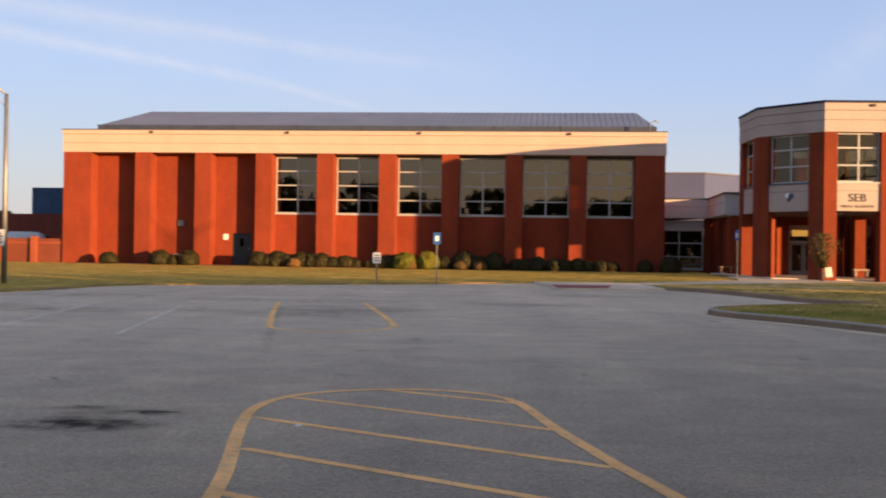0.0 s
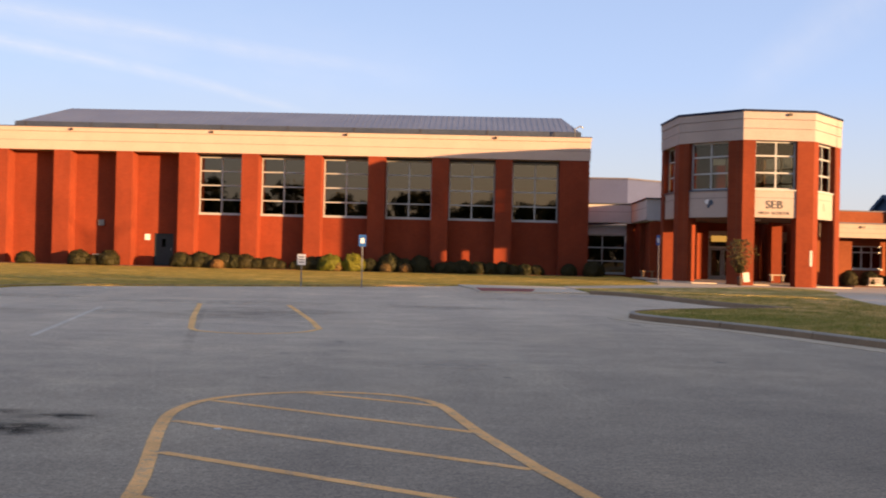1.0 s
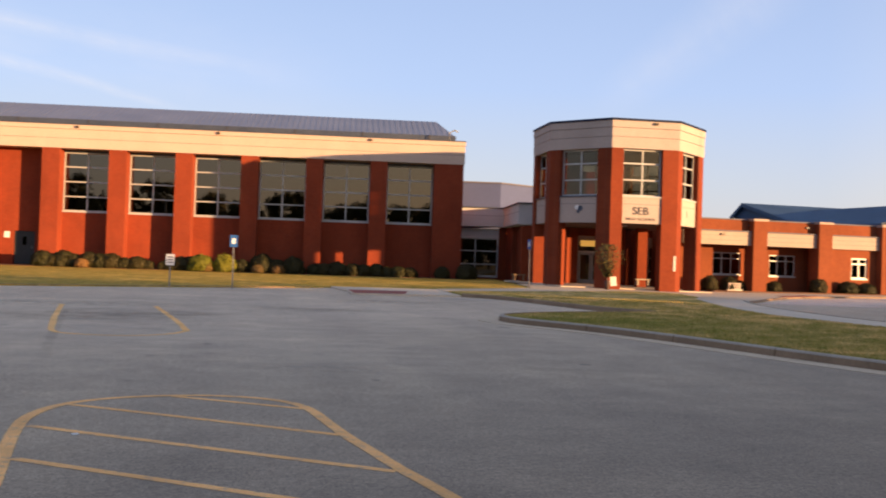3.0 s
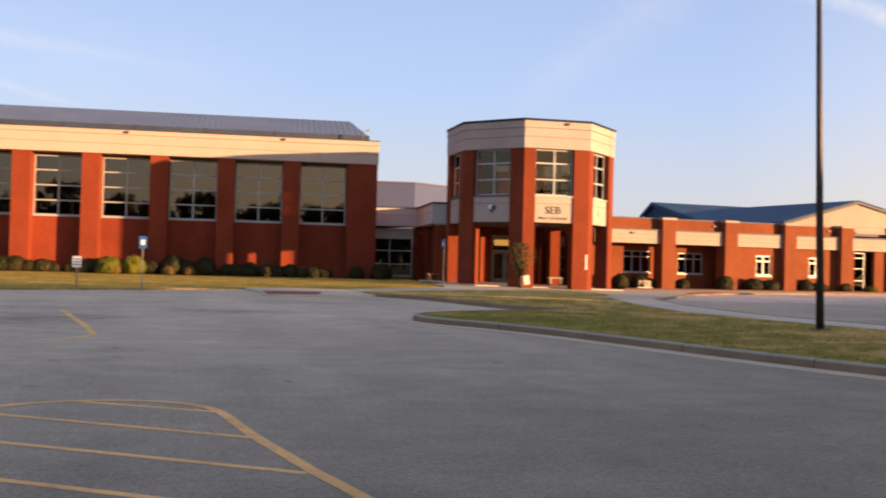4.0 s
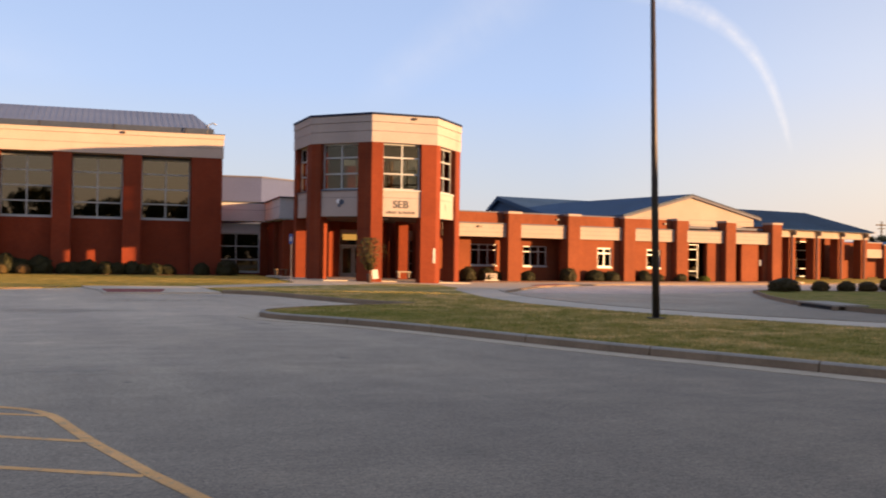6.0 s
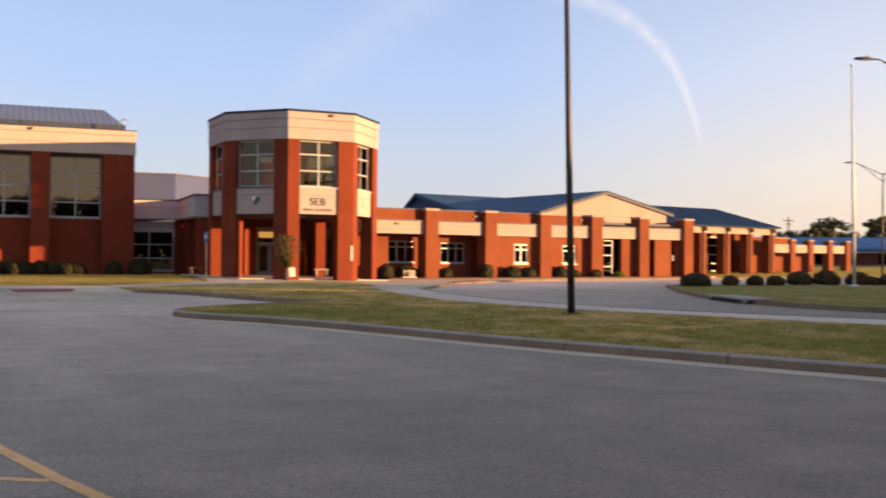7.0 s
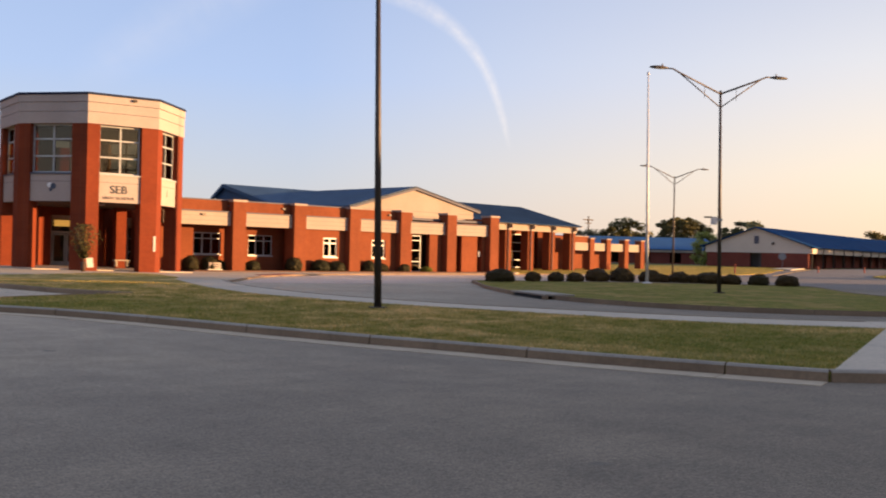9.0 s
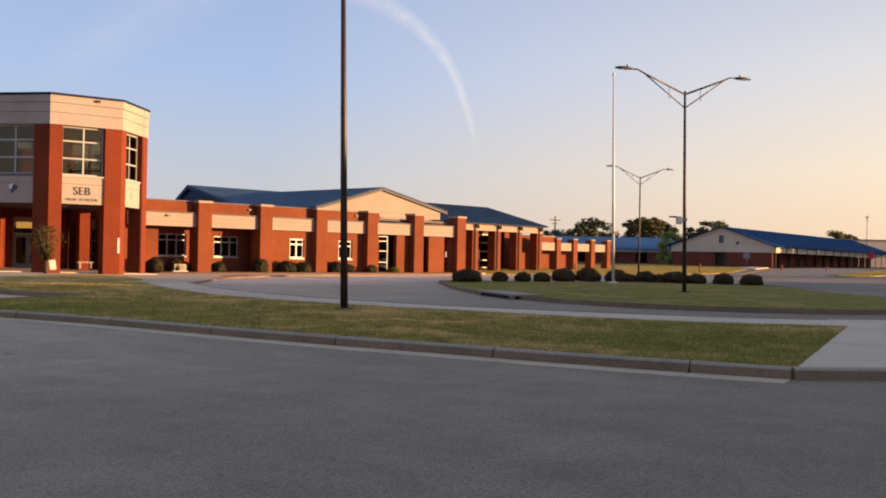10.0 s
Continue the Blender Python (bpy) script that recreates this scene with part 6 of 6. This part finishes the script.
def shrub(x, y, r, h, kind, label, group, seed=0, z=None):
    """A clipped round shrub on a short stem, r wide and h tall."""
    base = land(x, y) + 0.08 if z is None else z
    s = thing("shrub", label, "shrub", pose(x, y, base, 0, 0, seed * 67 % 360), group)
    ob = new("foliage", SHRUBS[kind][seed % 3])
    ob.parent = s
    ob.matrix_basis = pose(0, 0, h * 0.30) @ Matrix.Diagonal((r, r, h * 0.70, 1))
    bm = bmesh.new()
    ring_tube(bm, [(0, 0, -0.05), (0, 0, h * 0.3)], [0.05, 0.04], 6)
    part("stem", bm, M["bark"], s)
    return s


u = Vector((math.cos(radians(-5.8)), math.sin(radians(-5.8))))
row = [(-37.2, 0.75, 0.85, "bush"), (-33.6, 0.85, 1.05, "bush"), (-31.6, 0.85, 1.05, "bush"), (-26.8, 0.85, 1.05, "bush"), (-25.5, 0.8, 1.10, "bush"), (-24.2, 0.55, 0.6, "rust"), (-23.9, 0.85, 1.05, "bush"), (-22.5, 0.8, 1.0, "bush"),
       (-20.9, 0.75, 0.85, "bush"), (-20.2, 0.5, 0.6, "bush"), (-19.2, 0.55, 0.6, "bush"), (-18.1, 0.8, 0.95, "bush"), (-16.8, 0.95, 1.15, "gold"), (-16.6, 0.8, 0.8, "rust"), (-15.3, 0.85, 1.22, "gold"), (-15.0, 0.5, 0.75, "gold"),
       (-13.0, 0.95, 1.30, "bush"), (-13.2, 0.5, 0.6, "rust"), (-11.9, 0.5, 0.6, "rust"), (-11.0, 0.85, 1.2, "bush"), (-10.7, 0.6, 0.75, "bush"), (-9.6, 0.65, 0.75, "bush"), (-8.2, 0.8, 0.95, "bush"), (-7.2, 0.7, 0.85, "bush"),
       (-5.6, 0.65, 0.9, "bush"), (-4.2, 0.7, 0.75, "bush"), (-3.4, 0.6, 0.7, "bush"), (-1.3, 0.6, 0.85, "bush"), (0.3, 0.8, 1.05, "bush"),
       (-32.6, 0.6, 0.7, "bush"), (-26.1, 0.7, 0.85, "bush"), (-24.9, 0.75, 0.9, "bush"), (-23.2, 0.8, 0.95, "bush"), (-21.7, 0.7, 0.75, "bush"), (-18.7, 0.7, 0.8, "bush"), (-17.4, 0.8, 1.0, "bush"), (-14.3, 0.7, 0.9, "bush"), (-12.1, 0.8, 0.95, "bush"), (-9.0, 0.7, 0.8, "bush"), (-6.4, 0.7, 0.8, "bush"), (-4.9, 0.6, 0.7, "bush")]
for i, (s, r, h, kind) in enumerate(row):
    off = 1.1 if kind == "bush" else 1.75
    q = Vector((14.4, 69.5)) + u * s - Vector((-u.y, u.x)) * off
    lab = {"bush": "dark green clipped shrub against the brick wall", "gold": "yellow-green leafy shrub against the brick wall", "rust": "low rusty-green shrub in the planting bed"}[kind]
    q = q * BACK_K
    shrub(q.x, q.y, r * 0.95 * BACK_K, h * BACK_K, kind, lab, "shrubs along the gymnasium", i)
W = pose(33.397, 65.979, 0.17, 0, 0, 6.77)
for i, (x, y, r, h) in enumerate(((-1.5, 1.9, 0.75, 1.15), (0.2, 2.2, 0.8, 1.1), (1.1, 2.3, 0.6, 0.8), (2.6, 2.1, 0.7, 0.75), (3.8, 2.2, 0.8, 0.8), (6.9, 2.0, 0.85, 1.15), (9.2, 1.8, 1.0, 1.0), (10.9, 1.9, 0.9, 0.9), (14.2, 2.0, 0.75, 1.0), (15.6, 2.1, 0.8, 0.75), (18.0, 2.1, 0.8, 0.8), (20.6, 2.1, 0.7, 0.55))):
    q = W @ Vector((-40.8 + (x + 40.8) * 0.971, y - (1.3 if x < 6 else 1.9), 0))
    shrub(q.x, q.y, r * 0.8, h * 0.9, "bush" if i not in (11,) else "gold", "dark clipped shrub under the wing windows", "shrubs along the wing", i, 0.2)
ISL = [(838, 0.86, 0.66), (898, 0.50, 0.52), (940, 0.52, 0.52), (974, 0.56, 0.50), (1014, 0.76, 0.76), (1058, 0.80, 0.82), (1108, 0.74, 0.72), (1130, 0.5, 0.5), (1160, 0.72, 0.66), (1185, 0.45, 0.5), (1212, 0.86, 0.68), (1250, 0.62, 0.58), (1296, 0.66, 0.64), (1344, 0.72, 0.62)]
for i, (px, r, h) in enumerate(ISL):
    a = 41.38 + (px - 840) * 0.02925
    rr = 60.4 + 4.6 * math.sin(math.pi * (px - 840) / 560) + (px - 840) / 504 * 7.2
    shrub(rr * math.sin(radians(a)), rr * math.cos(radians(a)), r * 1.08, h * 1.14, "brown", "dark olive-brown round clipped shrub on the lamp island", "shrubs on the island", i + 3, 0.17)


def tree_mesh(name, seed, height, spread, trunk, clumps, leaves, leaf):
    """Trunk with limbs, and a crown of leaf clumps with gaps."""
    rnd = random.Random(seed)
    bm = bmesh.new()
    fork = height * trunk
    ring_tube(bm, [(0, 0, -0.2), (0.05, 0, fork * 0.5), (0.0, 0.08, fork), (0.1, 0.0, height * 0.75)], [height * 0.028, height * 0.022, height * 0.017, height * 0.004], 8)
    cents = []
    for i in range(clumps):
        t = rnd.uniform(0, 2 * math.pi)
        k = rnd.random()
        z = fork + (height - fork) * (0.08 + 0.86 * k)
        wide = spread * (0.35 + 0.65 * math.sin(math.pi * min(0.95, 0.12 + 0.85 * k))) * rnd.uniform(0.35, 1.0)
        c = Vector((wide * math.cos(t), wide * math.sin(t), z))
        cents.append((c, spread * rnd.uniform(0.16, 0.34)))
        s = Vector((0, 0.05, fork + (z - fork) * rnd.uniform(0.0, 0.5)))
        if i % 2 == 0:
            ring_tube(bm, [s, (s + c) / 2 + Vector((0, 0, 0.15 * spread * rnd.random())), c], [height * 0.009, height * 0.006, height * 0.002], 5)
    wood = mesh_of(name + "_wood", bm, M["bark"], True)
    verts, faces = [], []
    for _ in range(leaves):
        c, r = rnd.choice(cents)
        d = Vector((rnd.gauss(0, 1), rnd.gauss(0, 1), rnd.gauss(0, 0.8)))
        p = c + d.normalized() * r * rnd.random() ** 0.45
        a = Vector((rnd.gauss(0, 1), rnd.gauss(0, 1), rnd.gauss(0, 1))).normalized()
        b = a.orthogonal().normalized()
        s = leaf * rnd.uniform(0.6, 1.4)
        i = len(verts)
        verts += [tuple(p - a * s), tuple(p + b * s * 0.6), tuple(p + a * s), tuple(p - b * s * 0.6)]
        faces.append((i, i + 1, i + 2, i + 3))
    crown = bpy.data.meshes.new(name + "_crown")
    crown.from_pydata(verts, [], faces)
    crown.materials.append(M["leaf_tree"])
    return wood, crown


TREES = [tree_mesh("tree", 31 + i, 10.0, 3.9, 0.25, 26, 4200, 0.22) for i in range(4)]
LOW = [tree_mesh("tree", 61 + i, 10.0, 4.2, 0.04, 40, 5200, 0.26) for i in range(3)]


def tree(x, y, h, wide, kind, label, group, turn=0):
    t = thing("tree", label, "tree", pose(x, y, land(x, y) - 0.1, 0, 0, turn), group)
    for nm, me in zip(("trunk", "crown"), LOW[kind % 3] if group == "tree line" else TREES[kind % 4]):
        ob = new(nm, me)
        ob.parent = t
        ob.matrix_basis = Matrix.Diagonal((wide / 7.8, wide / 7.8, h / 10, 1))
    return t


def polar(a, r):
    return r * math.sin(radians(a)), r * math.cos(radians(a))


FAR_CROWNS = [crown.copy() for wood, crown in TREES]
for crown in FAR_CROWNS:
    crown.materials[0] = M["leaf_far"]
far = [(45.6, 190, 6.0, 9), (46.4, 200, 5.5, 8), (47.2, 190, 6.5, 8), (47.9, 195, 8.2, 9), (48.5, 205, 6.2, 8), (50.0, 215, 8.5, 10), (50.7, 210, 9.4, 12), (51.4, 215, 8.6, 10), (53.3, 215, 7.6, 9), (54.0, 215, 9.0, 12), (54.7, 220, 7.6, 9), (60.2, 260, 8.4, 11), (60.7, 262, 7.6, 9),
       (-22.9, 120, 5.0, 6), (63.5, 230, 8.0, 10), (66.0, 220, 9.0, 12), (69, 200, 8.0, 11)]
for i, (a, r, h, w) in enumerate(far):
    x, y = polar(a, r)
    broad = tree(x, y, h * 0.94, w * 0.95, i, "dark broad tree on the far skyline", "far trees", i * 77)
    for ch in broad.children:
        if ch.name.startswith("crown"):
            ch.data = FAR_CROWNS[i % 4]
x, y = polar(51.9, 150)
pale = tree(x, y, 4.7, 4.0, 1, "small pale green tree before the far block", "far trees", 20)
for ch in pale.children:
    if ch.name.startswith("crown"):
        ch.data = LOW[1][1].copy()
        ch.data.materials[0] = M["leaf_pale"]
# tree line behind the car park, seen mirrored in the gymnasium windows
rnd = random.Random(5)
for i in range(44):
    a = 128 + i * 3.1
    x, y = polar(a + rnd.uniform(-0.6, 0.6), 84 + 8 * (i % 2) + rnd.uniform(-3, 3))
    tree(x, y, rnd.uniform(13.5, 18.0), rnd.uniform(10, 13), i, "tall dark tree in the tree line across the car park", "tree line", i * 53)
# unseen row added to shade the car park; heights set by shadow reach
for i in range(26):
    k = i / 25
    tree(58 + 60 * k + rnd.uniform(-2, 2), -42 + 45 * k + 5 * (i % 2) + rnd.uniform(-1.5, 1.5), 0.131 * (51.2 + 42 - 42.2 * k) * rnd.uniform(0.975, 1.03), rnd.uniform(10, 12) * (1 - 0.3 * k), i, "unseen tree added east of the car park to shade it", "tree line", i * 53)
# unseen trees added so the wing windows mirror something dark
for i in range(12):
    x, y = polar(92 + i * 2.6, 175 + rnd.uniform(-6, 6))
    tree(x, y, rnd.uniform(8.5, 10), rnd.uniform(11, 14), i, "unseen tree added beyond the far car park", "tree line", i * 71)

# out-of-view row added to cast shade on the far block's front
for i in range(13):
    tree(172 + 8 * i, 38 - i + 3 * (i % 2), rnd.uniform(12.2, 13.5) + 0.2 * i, rnd.uniform(10, 12), i, "unseen tree added beyond the far car park", "tree line", i * 37)

# potted shrub at the tower, with a paper notice
pot = thing("potted_plant", "loose leafy shrub in a dark pot beside the column", "plant", pose(20.75, 58.3, 0.20))
bm = bmesh.new()
ring_tube(bm, [(0, 0, 0), (0, 0, 0.28), (0, 0, 0.5), (0, 0, 0.52)], [0.12, 0.15, 0.17, 0.14], 18)
part("pot", bm, M["terracotta"], pot, smooth=True)
bm = bmesh.new()
rnd = random.Random(9)
ring_tube(bm, [(0, 0, 0.4), (0.03, 0, 1.1), (0, 0.02, 1.6)], [0.035, 0.03, 0.02], 7)
for k in range(14):
    t, q = rnd.uniform(0, 6.28), rnd.uniform(0.35, 0.8)
    ring_tube(bm, [(0, 0, rnd.uniform(0.8, 1.5)), (q * 0.5 * math.cos(t), q * 0.5 * math.sin(t), 1.7), (q * math.cos(t), q * math.sin(t), rnd.uniform(1.6, 2.6))], [0.014, 0.01, 0.005], 5)
part("stem", bm, M["bark"], pot)
verts, faces = [], []
for _ in range(1700):
    t = rnd.uniform(0, 6.28)
    z = 0.75 + 1.85 * rnd.random() ** 1.3
    q = (0.30 + 0.80 * min(1, (z - 0.8) / 0.9)) * (1 + 0.35 * math.sin(5 * t + 3 * z)) * (0.72 if z < 2.2 else 0.72 * (3.0 - z) / 0.8) * rnd.random() ** 0.6
    p = Vector((q * math.cos(t), q * math.sin(t), z))
    a = Vector((rnd.gauss(0, 1), rnd.gauss(0, 1), rnd.gauss(0, 1))).normalized()
    b, s = a.orthogonal().normalized(), rnd.uniform(0.04, 0.085)
    i = len(verts)
    verts += [tuple(p - a * s), tuple(p + b * s * 0.45), tuple(p + a * s), tuple(p - b * s * 0.45)]
    faces.append((i, i + 1, i + 2, i + 3))
raw("foliage", verts, faces, M["leaf_pot"], pot)
single("notice_board", boxed(-0.18, 0.18, -0.012, 0.012, 0.0, 0.54, bevel=0.004), M["cement_board"], "white paper notice leaning by the plant pot", "notice", pose(21.16, 58.35, 0.42, -6, -6, 0))


def bench(x, y, z, turn, label, stone="stone"):
    b = thing("bench", label, "bench", pose(x, y, z, 0, 0, turn))
    part("seat", boxed(-0.50, 0.50, -0.19, 0.19, 0.34, 0.42, bevel=0.015), M[stone], b)
    for s in (-1, 1):
        part("leg", boxed(0.34 * s - 0.06, 0.34 * s + 0.06, -0.15, 0.15, 0, 0.34, bevel=0.012), M[stone], b)


bench(25.1, 64.0, 0.40, -2, "pale cast stone bench under the porch", "kerb_top")
bench(18.6, 70.2, 0.40, 20, "dark stone bench beside the link wall", "kerb")
ms = thing("monument_sign", "low cream stone sign among the wing shrubs", "sign", W @ pose(-0.85, 0.45, 0, 0, 0, 0))
part("panel", boxed(-0.48, 0.48, -0.08, 0.08, 0.10, 0.55, bevel=0.02), M["stucco_tan"], ms)
part("base", boxed(-0.58, 0.58, -0.13, 0.13, -0.05, 0.10, bevel=0.015), M["stone"], ms)
for k in range(2):
    part("text_bar", boxed(-0.26, 0.26, -0.087, -0.082, 0.24 + 0.14 * k, 0.31 + 0.14 * k), M["letter"], ms)
up_ = thing("utility_pole", "wooden utility pole with a crossarm on the skyline", "utility pole", pose(*polar(45.8, 200), 1.2))
bm = bmesh.new()
ring_tube(bm, [(0, 0, -0.5), (0, 0, 8.4)], [0.17, 0.12], 8)
part("pole", bm, M["bark"], up_)
part("crossarm", boxed(-1.3, 1.3, -0.06, 0.06, 7.6, 7.8), M["bark"], up_)
part("crossarm", boxed(-0.8, 0.8, -0.06, 0.06, 7.0, 7.15), M["bark"], up_)


# ---- grass blades on the near lawns ----
def blades(name, poly, n, seed, h0, h1, label, keep=None, mtl="blade", thick=1.0):
    rng = np.random.default_rng(seed)
    P = np.array(poly)
    lo, hi = P.min(0), P.max(0)
    out = np.zeros((0, 2))
    while len(out) < n:
        q = rng.uniform(lo, hi, (n * 2, 2))
        inside = np.zeros(len(q), bool)
        for (xa, ya), (xb, yb) in zip(P, np.roll(P, -1, 0)):
            c = ((ya > q[:, 1]) != (yb > q[:, 1])) & (q[:, 0] < (xb - xa) * (q[:, 1] - ya) / (yb - ya + 1e-12) + xa)
            inside ^= c
        q = q[inside]
        if keep is not None:
            q = q[rng.uniform(0, 1, len(q)) < keep(q)]
        out = np.vstack([out, q])
    out = out[:n]
    t, w = rng.uniform(0, 2 * np.pi, n), thick * rng.uniform(0.006, 0.014, n)
    h, lean, ta = rng.uniform(h0, h1, n), rng.uniform(0.0, 0.6, n), rng.uniform(0, 2 * np.pi, n)
    z = np.array([land(x, y) for x, y in out]) + 0.125
    a = np.stack([out[:, 0] - w * np.cos(t), out[:, 1] - w * np.sin(t), z], 1)
    b = np.stack([out[:, 0] + w * np.cos(t), out[:, 1] + w * np.sin(t), z], 1)
    c = np.stack([out[:, 0] + h * lean * np.cos(ta), out[:, 1] + h * lean * np.sin(ta), z + h], 1)
    v = np.stack([a, b, c], 1).reshape(-1, 3)
    ob = raw(name, v.tolist(), np.arange(3 * n).reshape(-1, 3).tolist(), M[mtl])
    return tagged(ob, label, "grass", kind="stuff")


near = [(x + 0.25, y) for x, y in NOSE[1:]] + [(13.0, 7.75)] + GRASS_FAR[:-2] + [(18.4, 44.0), (11.0, 44.0), (12.4, 35.0), (13.6, 33.0)]
blades("grass", near, 110000, 3, 0.02, 0.06, "short patchy green and straw grass on the island", lambda q: np.clip(14 / np.hypot(q[:, 0], q[:, 1]), 0.1, 1) ** 1.3)


# ---- high thin clouds ----
def cloud_material(name, strength, cover, scale):
    m = bpy.data.materials.new(name)
    m.use_nodes = True
    nt = m.node_tree
    nt.nodes.remove(nt.nodes["Principled BSDF"])
    out = nt.nodes["Material Output"]
    em, tr, mx = nt.nodes.new("ShaderNodeEmission"), nt.nodes.new("ShaderNodeBsdfTransparent"), nt.nodes.new("ShaderNodeMixShader")
    em.inputs["Color"].default_value, em.inputs["Strength"].default_value = (1.0, 0.90, 0.84, 1), strength
    tc = nt.nodes.new("ShaderNodeTexCoord")
    sep = nt.nodes.new("ShaderNodeSeparateXYZ")
    nt.links.new(tc.outputs["UV"], sep.inputs[0])
    # soft across, fading along
    edge = ramp(nt, sep.outputs[1], [(0.0, (0, 0, 0)), (0.5, (1, 1, 1)), (1.0, (0, 0, 0))])
    ends = ramp(nt, sep.outputs[0], [(0.0, (0, 0, 0)), (0.12, (1, 1, 1)), (0.8, (0.8, 0.8, 0.8)), (1.0, (0, 0, 0))])
    mp = nt.nodes.new("ShaderNodeMapping")
    mp.inputs["Scale"].default_value = scale
    nt.links.new(tc.outputs["UV"], mp.inputs["Vector"])
    nz = ramp(nt, noise_tex(nt, mp.outputs["Vector"], 1.0, 6, 0.65), [(0.3, (0.25, 0.25, 0.25)), (0.7, (1, 1, 1))])
    f = mix(nt, mix(nt, edge, ends, 1.0, "MULTIPLY"), nz, 1.0, "MULTIPLY")
    f = mix(nt, f, (cover, cover, cover), 1.0, "MULTIPLY")
    nt.links.new(f, mx.inputs["Fac"])
    nt.links.new(tr.outputs[0], mx.inputs[1])
    nt.links.new(em.outputs[0], mx.inputs[2])
    nt.links.new(mx.outputs[0], out.inputs["Surface"])
    return m


def streak(name, pts, widths, material, label, dist=3500.0):
    """A soft streak high in the far sky: points as azimuth and slope."""
    cs = []
    for a, e in pts:
        cs.append(Vector((math.sin(radians(a)), math.cos(radians(a)), e)) * dist)
    line = smooth_line([tuple(c) for c in cs], 40.0)
    verts, faces, uv = [], [], []
    n = len(line)
    for i, p in enumerate(line):
        d = (line[min(i + 1, n - 1)] - line[max(i - 1, 0)]).normalized()
        s = d.cross(p.normalized()).normalized()
        k = i / (n - 1)
        w = widths[0] + (widths[1] - widths[0]) * k
        for j, q in enumerate((-0.5, 0.5)):
            verts.append(tuple(p + s * (q * w)))
            uv.append((k, float(j)))
    for i in range(n - 1):
        faces.append((2 * i, 2 * i + 1, 2 * i + 3, 2 * i + 2))
    ob = raw(name, verts, faces, material)
    layer = ob.data.uv_layers.new(name="uv")
    for lp_ in ob.data.loops:
        layer.data[lp_.index].uv = uv[lp_.vertex_index]
    ob.visible_shadow = False
    return tagged(ob, label, "cloud", kind="structure")


streak("backdrop", [(41.5, 0.100), (40.75, 0.147), (39.8, 0.184), (38.2, 0.216), (35.6, 0.243), (32.0, 0.262)], (20, 108), cloud_material("contrail", 0.33, 0.58, (14, 1.2, 1)), "white contrail curving across the evening sky")
streak("backdrop", [(-26, 0.196), (-22.8, 0.187), (-11.7, 0.162), (-5.7, 0.140), (-2, 0.124)], (80, 34), cloud_material("cirrus", 0.31, 0.34, (14, 1.6, 1)), "thin white cirrus streak in the blue sky")
streak("backdrop", [(-28, 0.220), (-22.8, 0.212), (-12, 0.198), (-4.2, 0.182), (2, 0.172)], (100, 60), cloud_material("cirrus", 0.31, 0.30, (12, 1.5, 1)), "faint white cirrus veil in the blue sky")
streak("backdrop", [(28.5, 0.275), (25.5, 0.235), (22.0, 0.19), (18.5, 0.145)], (300, 150), cloud_material("cirrus", 0.31, 0.19, (5, 1.0, 1)), "faint broad cirrus streak in the blue sky")
streak("backdrop", [(-30, 0.20), (-14, 0.185), (-4, 0.17), (8, 0.15)], (420, 620), cloud_material("cirrus", 0.31, 0.15, (5, 3.0, 1)), "very thin high cloud veil in the blue sky", 3600.0)
